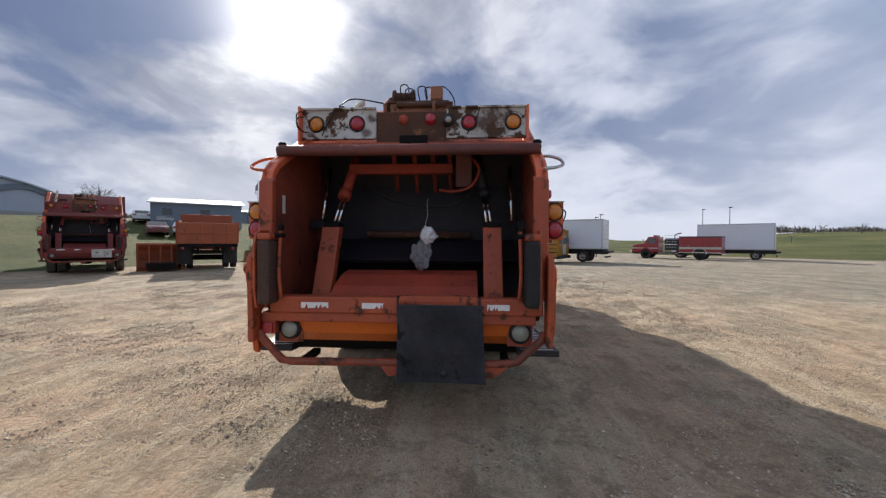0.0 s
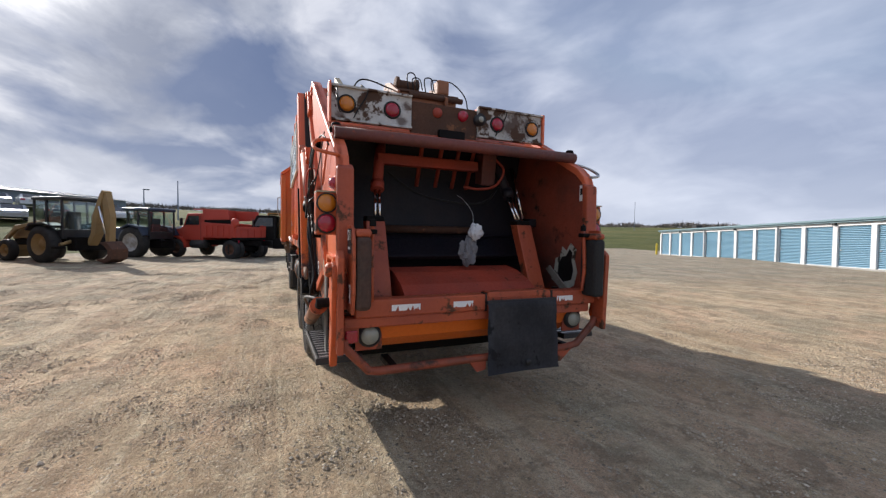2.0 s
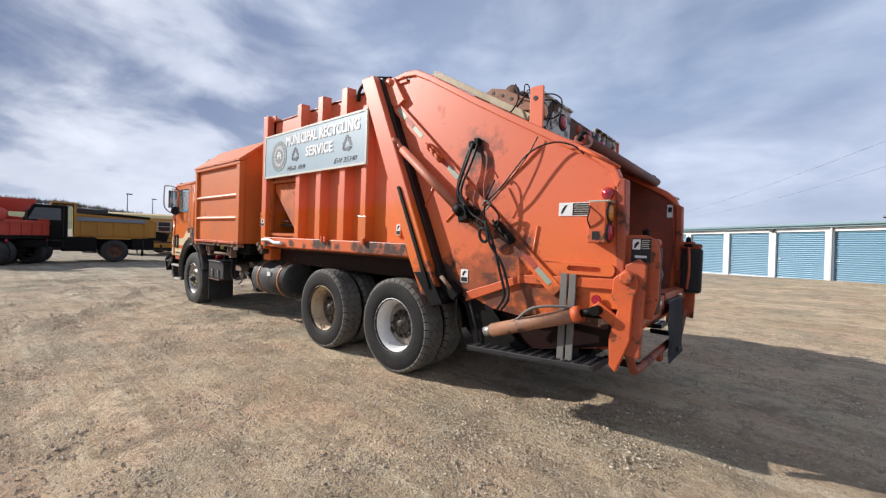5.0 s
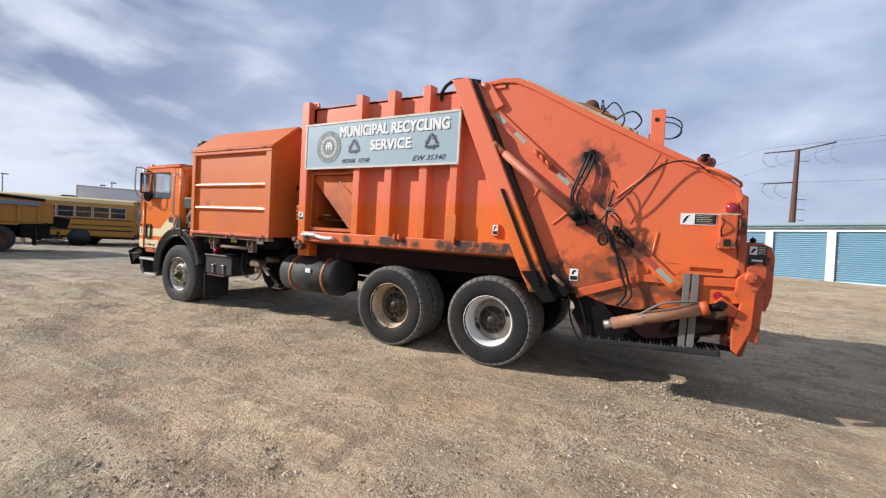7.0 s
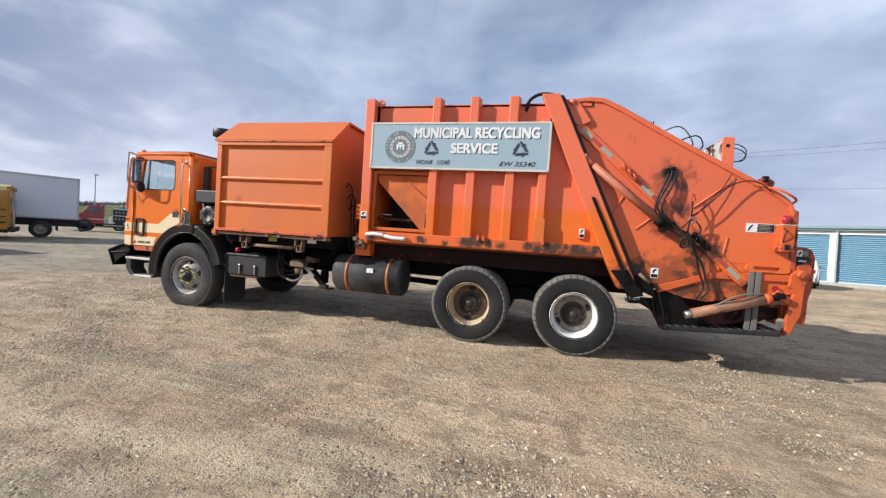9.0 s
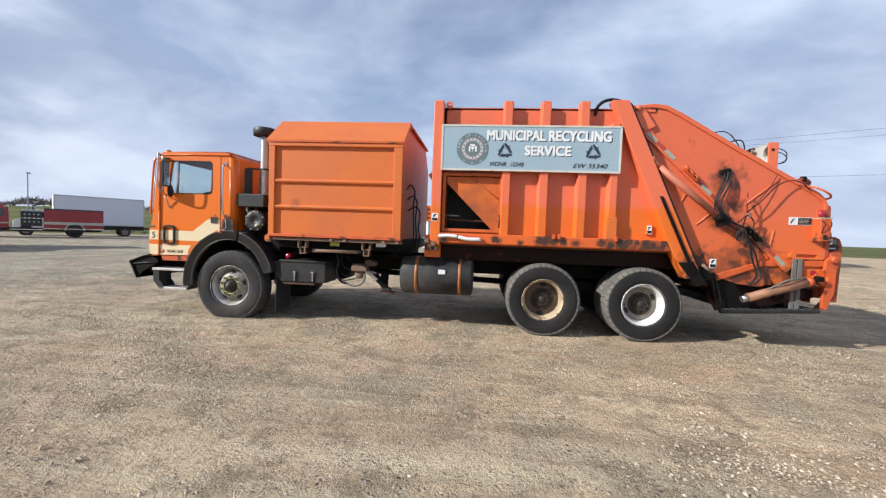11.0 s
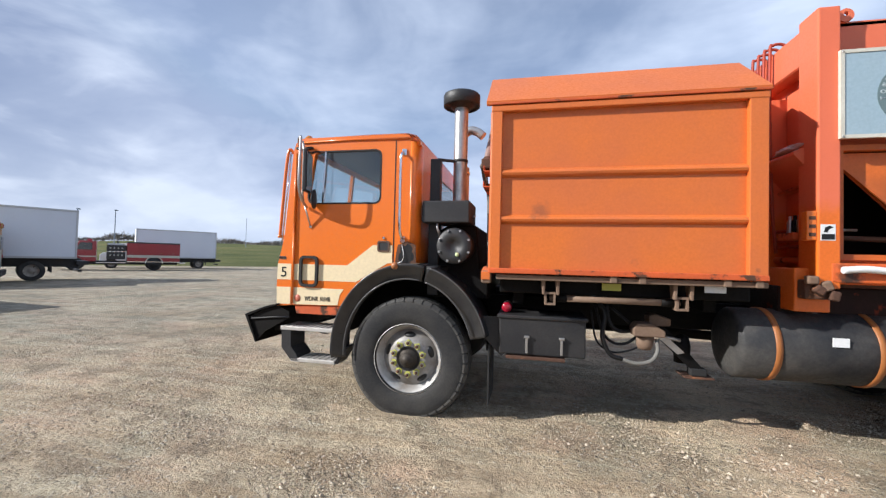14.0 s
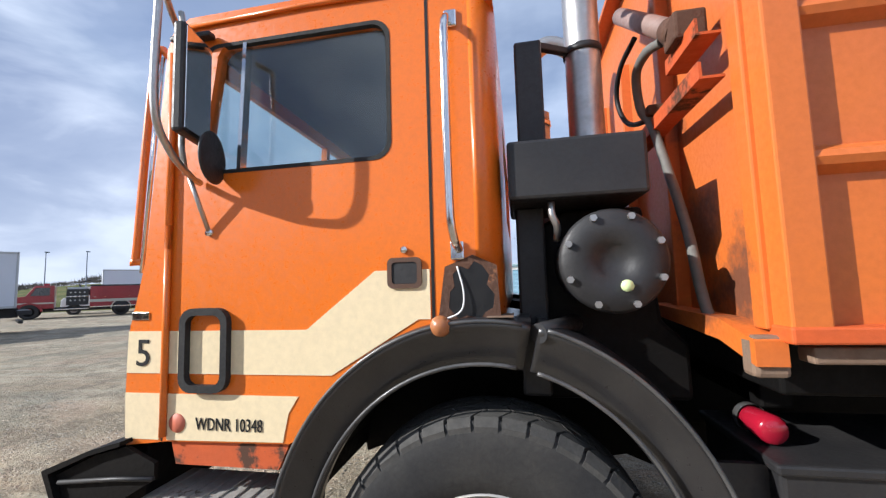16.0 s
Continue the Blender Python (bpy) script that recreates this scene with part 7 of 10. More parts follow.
# skirt, step and mud guard below
part("skirt", prism([(7.06, 0.95), (7.56, 0.84), (8.38, 0.98), (8.36, 0.72), (7.9, 0.60), (7.45, 0.52), (7.10, 0.47), (6.96, 0.72)], "y", TS + 0.10, TS + 0.12), MAROON, tail)
part("mud_guard", prism([(6.90, 0.92), (7.14, 0.95), (7.28, 0.87), (7.44, 0.70), (7.64, 0.57), (7.60, 0.50), (7.12, 0.45), (6.98, 0.84)], "y", TS + 0.02, TS + 0.05, 0.004), GREASE, tail, "black rubber mud guard")
for sgn, y0, y1 in ((1, TS - 0.14, TS + 0.20), (-1, RIGHT - 0.20, RIGHT + 0.14)):
    # the steps rise a little towards the rear
    lean = Matrix.Translation((7.13, 0, 0.476)) @ Matrix.Rotation(-math.atan2(0.064, 1.13), 4, "Y")
    stp = part("rear_step", moved(box(0.02, 1.12, y0, y1, 0.004, 0.018), lean), BLACK, truck, "black grated riding step")
    for q in ((y0, y0 + 0.02), (y1 - 0.02, y1)):
        part("step_edge", moved(box(0.0, 1.14, q[0], q[1], 0.0, 0.05, 0.004), lean), BLACK, stp)
    for q in ((0.0, 0.02), (1.12, 1.145)):
        part("step_edge", moved(box(q[0], q[1], y0, y1, 0.0, 0.05, 0.004), lean), BLACK, stp)
    for i in range(35):
        x = 0.03 + i * 0.031
        part("grate_tooth", moved(prism([(x, 0.018), (x + 0.007, 0.047), (x + 0.017, 0.047), (x + 0.024, 0.018)], "y", y0 + 0.03, y1 - 0.03), lean), STEEL if i % 3 == 0 else BLACK, stp)
    ym = (y0 + y1) / 2
    part("step_hanger", tube([(7.16, ym, 0.51), (7.02, ym - sgn * 0.02, 0.94)], 0.014, 6), BLACK, stp)
    part("step_hanger", box(8.0, 8.06, ym + sgn * 0.1 - 0.02, ym + sgn * 0.1 + 0.02, 0.53, 1.0, 0.004), BLACK, stp)
# hinge clutter where body and tailgate meet
hc = part("latch_hook", prism([(6.72, 1.10), (6.86, 1.08), (6.98, 0.98), (6.92, 0.90), (6.78, 0.94)], "y", TS - 0.09, TS, 0.008), GREASE, truck, "greasy tailgate latch hook")
part("latch_pin", tube([(6.78, TS - 0.12, 1.12), (6.9, TS - 0.12, 1.02)], 0.02, 8), TAN, hc)
part("latch_pin", tube([(6.7, TS - 0.08, 0.98), (6.84, TS - 0.12, 0.9)], 0.03, 8), GREASE, hc)
part("chain", tube(curve_pts([(6.95, TS - 0.08, 0.92), (6.98, TS - 0.09, 0.7), (7.06, TS - 0.05, 0.5), (7.14, TS - 0.08, 0.47)], 6), 0.008, 5), GREASE, hc)
sticker(6.93, 1.075, 0.085, 0.125, TS - 0.004, truck, "tall")
sticker(7.90, 1.70, 0.285, 0.105, TS - 0.004, truck, "wide")

# lamp boxes on both rear edges
for sgn, y in ((1, TS), (-1, RIGHT)):
    yo = y - sgn * 0.15
    lo, hi = min(yo, y), max(yo, y)
    lb = part("lamp_box", box(8.19, 8.32, lo, hi, 1.49, 1.79, 0.01), ORANGE_WORN, truck, "orange tail lamp box with amber and red lamps")
    yl = (lo + hi) / 2
    for z, mt in ((1.715, AMBER), (1.572, REDLENS)):
        part("lamp_lens", lathe([(8.318, 0.064), (8.332, 0.062), (8.345, 0.045), (8.35, 0.0)], "x", (0, yl, z), 24), mt, lb, "round amber lens" if mt is AMBER else "round red lens")
        part("lamp_gasket", lathe([(8.318, 0.073), (8.33, 0.072), (8.332, 0.062)], "x", (0, yl, z), 24), RUBBER, lb)
    part("lamp_visor", prism([(8.19, 1.79), (8.33, 1.79), (8.34, 1.80), (8.19, 1.80)], "y", lo, hi), SIGN_EDGE, lb)
    part("wire_loop", tube(curve_pts([(8.20, yo, 1.76), (8.215, yo - sgn * 0.04, 1.72), (8.20, yo - sgn * 0.03, 1.66), (8.21, yo, 1.6)], 6), 0.006, 5), HOSE, lb)
    part("side_hole", box(8.225, 8.275, yo - sgn * 0.002 - 0.001, yo + 0.001, 1.515, 1.575), INK_AND_SHADE, lb)
    rt = part("clearance_lamp", lathe([(0.0, 0.048), (-sgn * 0.03, 0.046), (-sgn * 0.055, 0.03), (-sgn * 0.06, 0.0)], "y", (8.285, y, 1.86), 20), REDLENS, truck, "red clearance lamp")
    part("lamp_base", box(8.235, 8.335, min(y, y - sgn * 0.02), max(y, y - sgn * 0.02), 1.805, 1.915, 0.006), ORANGE_WORN, rt)
    # wire-like handle loop on the shoulder
    part("handle_loop", tube(curve_pts([(8.06, y + sgn * 0.01, 2.215), (8.09, y - sgn * 0.09, 2.205), (8.16, y - sgn * 0.15, 2.165), (8.26, y - sgn * 0.155, 2.105), (8.325, y - sgn * 0.09, 2.07), (8.345, y + sgn * 0.01, 2.055)], 6), 0.013, 8), ORANGE_WORN if sgn > 0 else STEEL, truck, "bent grab loop")
    # guide post, rubber bumper and arm at the hopper mouth
    gp = part("side_arm", prism([(8.42, 0.70), (8.55, 0.68), (8.57, 1.34), (8.52, 1.39), (8.43, 1.34)], "y", y - sgn * 0.03, y + sgn * 0.015, 0.008), REAR, truck, "worn orange side arm")
    b0, b1 = sorted((y + sgn * 0.077, y + sgn * 0.185))
    part("rubber_bumper", box(8.43, 8.63, b0, b1, 0.985, 1.485, 0.03), GRIMY if sgn > 0 else RUBBER, gp, "worn rubber bumper")
    part("bumper_cap", box(8.42, 8.62, b0, b1, 1.48, 1.535, 0.02), REAR, gp)
    r0 = y + sgn * 0.215
    part("guide_rod", tube(curve_pts([(8.50, r0, 1.03), (8.515, r0 - sgn * 0.01, 1.25), (8.50, r0, 1.56)], 4), 0.016, 8), REAR, gp)
    part("rod_clip", box(8.46, 8.54, min(r0 - sgn * 0.06, r0 + sgn * 0.025), max(r0 - sgn * 0.06, r0 + sgn * 0.025), 1.50, 1.535, 0.01), GREASE, gp)
    part("rod_nut", lathe([(1.555, 0.024), (1.60, 0.024), (1.605, 0.012), (1.62, 0.0)], "z", (8.50, r0, 0), 8, smooth=False), GREASE, gp)

# hopper mouth: sill, beams, lamps, bottom tube
sill = part("hopper_sill", box(8.34, 8.47, TS + 0.105, RIGHT - 0.03, 0.905, 1.035, 0.012), REAR, truck, "scuffed orange hopper sill")
for y0, y1 in ((0.045, 0.06), (0.68, 0.70)):
    part("sill_joint", box(8.40, 8.474, y0, y1, 0.90, 1.045), INK_AND_SHADE, sill)
part("sill_plate", box(8.36, 8.476, 0.07, 0.67, 1.0, 1.05, 0.006), REAR, sill)
part("lower_beam", box(8.33, 8.45, TS + 0.03, RIGHT - 0.08, 0.83, 0.905, 0.01), REAR, sill)
part("apron", prism([(8.30, 0.835), (8.37, 0.835), (8.34, 0.72), (8.22, 0.63), (8.16, 0.65)], "y", TS + 0.23, RIGHT - 0.23), ORANGE, sill)
part("belly_plate", prism([(8.16, 0.645), (8.10, 0.53), (7.85, 0.47), (7.3, 0.49), (7.3, 0.60), (8.08, 0.60)], "y", TS + 0.2, RIGHT - 0.2), GREASE, sill)
part("hopper_belly", prism([(8.20, 0.66), (7.9, 0.60), (7.5, 0.62), (7.1, 0.80), (7.1, 0.86), (7.5, 0.70), (7.9, 0.66), (8.2, 0.70)], "y", TS + 0.12, RIGHT - 0.12), ORANGE_SOOT, sill)
for y0, w, seed in ((-0.72, 0.22, 1), (-0.23, 0.17, 2), (0.75, 0.17, 3)):
    st = part("sill_label", box(8.468, 8.4725, y0, y0 + w, 0.945, 0.99), WHITE, sill, "torn white label")
    rr = random.Random(seed)
    for k in range(6):
        a = y0 + w * rr.random()
        part("label_scrap", prism([(a, 0.944), (min(a + w * 0.12, y0 + w), 0.944), (min(a + w * 0.08, y0 + w), 0.944 + 0.04 * rr.random() + 0.005)], "x", 8.470, 8.4735), REAR, st)
for y, red in ((-0.857, -1.0), (1.015, None)):
    lp = part("work_lamp", lathe([(8.345, 0.09), (8.37, 0.088), (8.385, 0.075), (8.385, 0.0)], "x", (0, y, 0.755), 28), BLACK, truck, "round work lamp with frosted lens")
    part("lamp_glass", lathe([(8.384, 0.066), (8.40, 0.058), (8.405, 0.0)], "x", (0, y, 0.755), 24), CLEAR, lp)
    part("lamp_plate", box(8.33, 8.35, y - 0.1, y + 0.1, 0.64, 0.85, 0.006), REAR, lp)
rr_ = part("reflector", box(8.44, 8.465, -1.045, -0.96, 0.735, 0.82, 0.008), REDLENS, truck, "square red reflector")
part("reflector_back", box(8.34, 8.442, -1.055, -0.95, 0.725, 0.84, 0.004), REAR, rr_)
bt = part("bumper_tube", tube([(8.46, TS + 0.02, 0.76), (8.46, TS + 0.04, 0.70), (8.46, -0.88, 0.525), (8.46, -0.80, 0.515), (8.46, 0.86, 0.53), (8.46, 0.98, 0.55), (8.46, RIGHT - 0.04, 0.72), (8.46, RIGHT - 0.02, 0.78)], 0.032, 10), TUBE_RUST, truck, "bent rusty orange underride tube")
part("tube_gusset", prism([(-0.12, 0.55), (0.06, 0.55), (0.06, 0.43), (-0.02, 0.42)], "x", 8.44, 8.48), REAR, bt)
part("tube_gusset", prism([(0.72, 0.55), (0.95, 0.55), (0.80, 0.42), (0.72, 0.42)], "x", 8.44, 8.48), REAR, bt)
for y in (-0.7, 0.9):
    part("tube_stay", box(8.18, 8.46, y - 0.03, y + 0.03, 0.50, 0.55, 0.005), GREASE, bt)
# rubber mat hanging over the sill
mat_bm = bmesh.new()
nu, nv = 10, 12
grid_v = []
for j in range(nv + 1):
    z = 0.965 - 0.575 * j / nv
    grid_v.append([mat_bm.verts.new((8.50 + 0.015 * math.sin(2.2 * i / nu + 0.3) + 0.02 * (j / nv) + 0.006 * math.sin(j * 1.1), 0.055 + (0.655 + 0.03 * j / nv) * i / nu, z + 0.012 * math.sin(3.0 * i / nu))) for i in range(nu + 1)])
for j in range(nv):
    for i in range(nu):
        mat_bm.faces.new((grid_v[j][i], grid_v[j][i + 1], grid_v[j + 1][i + 1], grid_v[j + 1][i])).smooth = True
bmesh.ops.solidify(mat_bm, geom=list(mat_bm.faces), thickness=0.014)
rm = part("rubber_mat", finish(mat_bm), MAT, truck, "black rubber mat hanging from the hopper sill")
part("mat_eye", lathe([(8.52, 0.0), (8.54, 0.025), (8.55, 0.028), (8.55, 0.0)], "x", (0, 0.42, 0.47), 14), BLACK, rm)
part("mat_bolt_bar", box(8.475, 8.505, 0.05, 0.72, 0.955, 0.985, 0.006), BLACK, rm)

# ---- inside of the hopper ----
hp = part("hopper_drum", prism([(8.36, 0.93), (8.30, 1.0), (8.16, 1.09), (7.95, 1.17), (7.75, 1.20), (7.55, 1.18), (7.4, 1.10), (7.4, 0.9), (8.3, 0.85)], "y", -0.56, 0.68), RED_WORN, truck, "curved rust-red hopper floor")
# thin sheets that make the inner faces darker than the side plates
liner = [(8.30, 0.95), (8.33, 1.5), (8.28, 2.0), (8.10, 2.20), (7.60, 2.40), (7.10, 2.66), (7.05, 1.4), (7.2, 0.95)]
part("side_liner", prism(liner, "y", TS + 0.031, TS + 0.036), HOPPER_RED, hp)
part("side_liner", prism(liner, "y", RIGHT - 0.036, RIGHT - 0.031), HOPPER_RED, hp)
part("hopper_floor", prism([(8.36, 0.93), (8.1, 0.90), (7.2, 0.98), (7.2, 0.9), (8.3, 0.84)], "y", TS + 0.03, RIGHT - 0.03), RUSTY, hp)
part("hopper_back", prism([(7.30, 0.95), (7.10, 1.4), (7.05, 2.1), (7.2, 2.6), (7.25, 2.6), (7.12, 2.1), (7.16, 1.42), (7.36, 0.97)], "y", TS + 0.03, RIGHT - 0.03), HOPPER_BLACK, hp, "dark hopper wall with its shade in the colour")
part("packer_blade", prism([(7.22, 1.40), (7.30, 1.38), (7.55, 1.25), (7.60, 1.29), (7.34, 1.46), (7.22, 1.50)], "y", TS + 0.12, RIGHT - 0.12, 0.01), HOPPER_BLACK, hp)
part("blade_rib", tube([(7.24, -0.5, 1.55), (7.24, 0.62, 1.55)], 0.04, 8), RUSTY, hp)
for y in (-0.70, 0.82):
    s = 1 if y < 0 else -1
    arm = part("packer_arm", prism([(8.02, 0.95), (8.12, 0.95), (7.84, 1.61), (7.72, 1.61)], "y", y - 0.085, y + 0.085, 0.008), REAR, hp, "orange packer arm with chrome rods")
    part("arm_head", box(7.70, 7.84, y - 0.08, y + 0.08, 1.60, 1.655, 0.015), GREASE, arm)
    part("rod", tube([(7.78, y + 0.01 * s, 1.65), (7.62, y + 0.045 * s, 1.93)], 0.014, 8), CHROME, arm)
    part("rod", tube([(7.78, y + 0.05 * s, 1.65), (7.62, y + 0.085 * s, 1.93)], 0.014, 8), CHROME, arm)
    # the right ram is painted black for the shade that hides it
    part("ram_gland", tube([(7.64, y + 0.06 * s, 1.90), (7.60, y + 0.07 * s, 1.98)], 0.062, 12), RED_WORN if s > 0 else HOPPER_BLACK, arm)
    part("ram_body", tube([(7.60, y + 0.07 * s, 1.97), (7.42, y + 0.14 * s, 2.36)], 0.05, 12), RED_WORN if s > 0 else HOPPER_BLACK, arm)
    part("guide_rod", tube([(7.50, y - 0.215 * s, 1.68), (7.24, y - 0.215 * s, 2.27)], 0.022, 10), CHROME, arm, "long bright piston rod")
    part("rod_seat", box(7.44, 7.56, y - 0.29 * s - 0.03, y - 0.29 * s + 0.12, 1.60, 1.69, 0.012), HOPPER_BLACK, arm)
for y in (-0.15, 0.06, 0.25, 0.42):
    part("upper_strut", tube([(7.30, y, 2.0), (7.55, y - 0.02, 2.42)], 0.022, 6), RED_WORN, hp)
part("upper_beam", box(7.45, 7.55, -0.62, 0.44, 2.16, 2.26, 0.01), RED_WORN, hp)
part("beam_lug", prism([(7.42, 2.05), (7.56, 2.02), (7.60, 2.34), (7.42, 2.36)], "y", 0.47, 0.63, 0.01), DARK_RED, hp)
part("red_hose", tube(curve_pts([(7.55, 0.62, 2.32), (7.62, 0.70, 2.18), (7.60, 0.62, 2.02), (7.55, 0.45, 1.98), (7.5, 0.3, 2.0)], 7), 0.014, 6), RED_WORN, hp)
part("hose", tube(curve_pts([(7.55, 0.7, 2.05), (7.62, 0.5, 1.85), (7.6, 0.2, 1.82), (7.5, -0.2, 1.9), (7.45, -0.5, 2.1)], 7), 0.012, 6), HOSE, hp)
# scraped bare patch on the inside of the right wall, and a label
sp = [(7.86, 1.06), (7.98, 1.00), (8.10, 0.98), (8.20, 1.03), (8.24, 1.16), (8.20, 1.28), (8.22, 1.38), (8.14, 1.44), (8.08, 1.36), (8.02, 1.40), (7.98, 1.30), (7.92, 1.28), (7.90, 1.16)]
part("bare_patch", prism(sp, "y", RIGHT - 0.042, RIGHT - 0.03), surface("scraped_grey_metal", (0.46, 0.47, 0.41), 0.55, 0.1, second=(0.28, 0.27, 0.22), big=6, bump=0.1, patch=(0.05, 0.04, 0.03), patch_at=0.56, patch_scale=9), hp, "scraped bare metal patch")
torn = [(7.96, 1.12), (8.05, 1.05), (8.16, 1.08), (8.19, 1.18), (8.16, 1.27), (8.17, 1.35), (8.13, 1.38), (8.08, 1.31), (8.02, 1.30), (7.97, 1.22)]
part("torn_hole", prism(torn, "y", RIGHT - 0.045, RIGHT - 0.041), INK_AND_SHADE, hp, "dark torn hole in the liner")
part("bent_plate", prism([(7.80, 1.16), (7.86, 1.20), (8.14, 1.00), (8.08, 0.95)], "y", RIGHT - 0.075, RIGHT - 0.06), DISC, hp, "bent grey plate")
for y, sg in ((RIGHT - 0.037, -1),):
    lab = part("inner_label", box(8.24, 8.30, y - 0.003, y, 1.84, 1.99), WHITE, hp, "white warning label")
    part("label_picture", box(8.25, 8.29, y - 0.0045, y, 1.90, 1.96), INK_AND_SHADE, lab)
part("inner_label", box(8.05, 8.10, TS + 0.03, TS + 0.04, 1.72, 1.88), WHITE, hp)
# guide panels behind the side plates, with warning labels on the outside of the left one
gp_pts = [(8.37, 0.96), (8.60, 0.96), (8.635, 1.10), (8.635, 1.44), (8.60, 1.53), (8.54, 1.56), (8.37, 1.56)]
GY = -1.03
guide = part("guide_panel", prism(gp_pts, "y", GY, GY + 0.02, 0.004), REAR, truck, "orange guide panel with warning labels")
part("guide_panel", mirror_y(prism([(min(x, 8.55), z) for x, z in gp_pts[:2]] + [(8.55, 1.53)] + gp_pts[5:], "y", GY, GY + 0.02), YC), REAR, truck, "orange guide panel")
part("guide_web", box(8.36, 8.40, TS + 0.03, GY + 0.01, 0.96, 1.56, 0.004), REAR, guide)
part("guide_web", box(8.36, 8.40, 2 * YC - GY - 0.01, RIGHT - 0.03, 0.96, 1.56, 0.004), REAR, guide)
part("panel_label", box(8.445, 8.575, GY - 0.004, GY, 1.365, 1.535), INK_AND_SHADE, guide, "black warning label")
part("label_white", box(8.452, 8.505, GY - 0.006, GY - 0.002, 1.455, 1.528), WHITE, guide)
part("label_picture", prism([(8.462, 1.465), (8.472, 1.465), (8.485, 1.485), (8.498, 1.50), (8.49, 1.515), (8.475, 1.505), (8.465, 1.49)], "y", GY - 0.0075, GY - 0.004), INK_AND_SHADE, guide)
for k in range(5):
    part("label_bar", box(8.512, 8.568 - 0.008 * (k % 2), GY - 0.006, GY - 0.002, 1.462 + 0.014 * k, 1.468 + 0.014 * k), SIGN_EDGE, guide)
part("label_bar", box(8.47, 8.55, GY - 0.006, GY - 0.002, 1.395, 1.412), WHITE, guide)
part("small_label", box(8.495, 8.545, GY - 0.004, GY, 1.03, 1.155), WHITE, guide, "small white warning label")
part("label_picture", prism([(8.50, 1.09), (8.51, 1.075), (8.53, 1.10), (8.54, 1.14), (8.525, 1.13), (8.51, 1.145)], "y", GY - 0.006, GY - 0.002), INK_AND_SHADE, guide)
part("label_block", box(8.498, 8.542, GY - 0.006, GY - 0.002, 1.035, 1.062), INK_AND_SHADE, guide)
# crumpled bag on the blade
bag_bm = bmesh.new()
bmesh.ops.create_icosphere(bag_bm, subdivisions=4, radius=1.0)
for v in bag_bm.verts:
    n = noise.fractal(v.co * 2.3, 0.9, 2.2, 4)
    v.co = Vector((v.co.x * 0.04, v.co.y * 0.065, v.co.z * 0.075)) * (1 + 0.45 * n)
moved(bag_bm, Matrix.Translation((7.92, 0.235, 1.53)) @ Matrix.Rotation(radians(14), 4, "X"))
for f in bag_bm.faces:
    f.smooth = True
bag = single("plastic_bag", bag_bm, PLASTIC, "crumpled white plastic bag caught in the hopper", "plastic bag")
film = bmesh.new()
bmesh.ops.create_icosphere(film, subdivisions=4, radius=1.0)
for v in film.verts:
    n = noise.fractal(v.co * 1.9 + Vector((3, 1, 2)), 0.9, 2.2, 4)
    v.co = Vector((v.co.x * 0.03, v.co.y * 0.085, v.co.z * 0.13)) * (1 + 0.5 * n)
moved(film, Matrix.Translation((7.90, 0.17, 1.36)))
part("torn_film", film, surface("dusty_grey_film", (0.16, 0.165, 0.18), 0.4, second=(0.08, 0.08, 0.09), big=8, bump=0.2), bag, "grey torn film")
part("bag_string", tube(curve_pts([(7.93, 0.20, 1.6), (7.86, 0.22, 1.72), (7.7, 0.2, 1.85), (7.55, 0.2, 1.9)], 6), 0.002, 5), PLASTIC, hp)

# ---- over the hopper: tube, beam, lamp board, roof machinery ----
part("top_tube", tube([(8.10, TS + 0.0, 2.27), (8.10, RIGHT, 2.27)], 0.048, 14), DARK_RED, truck, "weathered dark red cross tube over the hopper")
part("top_plate", prism([(8.06, 2.27), (8.10, 2.23), (7.75, 2.38), (7.72, 2.42)], "y", TS + 0.04, RIGHT - 0.04), REAR, truck)
for y in (TS + 0.02, RIGHT - 0.02):
    part("tube_end", lathe([(2.29, 0.04), (2.32, 0.034), (2.335, 0.04), (2.352, 0.03), (2.358, 0.0)], "z", (8.06, y, 0), 12), GREASE, truck, "dark bolt knob")
part("cross_beam", box(7.58, 7.68, TS + 0.035, RIGHT - 0.035, 2.385, 2.445, 0.008), REAR, truck, "orange cross beam")
part("beam_bracket", box(7.66, 7.72, -0.07, 0.2, 2.37, 2.50, 0.008), GREASE, truck)
for y0, y1 in ((TS + 0.025, -0.32), (0.38, RIGHT - 0.055)):
    lbd = part("lamp_board", box(7.60, 7.635, y0, y1, 2.485, 2.79, 0.006), BOARD, truck, "peeling white lamp board with amber and red lamps")
    for z in (2.485, 2.775):
        part("board_flange", box(7.60, 7.66, y0, y1, z, z + 0.02, 0.004), BOARD, lbd)
    for y in ((-0.92, -0.508) if y0 < 0 else (0.60, 1.024)):
        amber = abs(y - YC) > 0.8
        part("lamp_lens", lathe([(7.634, 0.068), (7.65, 0.065), (7.665, 0.045), (7.67, 0.0)], "x", (0, y, 2.637), 26), AMBER if amber else REDLENS, lbd, "round amber lens" if amber else "round red lens")
        part("lamp_gasket", lathe([(7.633, 0.082), (7.648, 0.08), (7.65, 0.066)], "x", (0, y, 2.637), 26), RUBBER, lbd)
    part("board_wire", tube(curve_pts([(7.65, y0 + 0.33, 2.79), (7.66, y0 + 0.30, 2.7), (7.655, y0 + 0.24, 2.60), (7.65, y0 + 0.2, 2.52)], 6), 0.006, 5), HOSE, lbd)
mid = part("middle_panel", box(7.57, 7.61, -0.32, 0.38, 2.45, 2.76, 0.006), RUSTY, truck, "rusted middle panel of the lamp board")
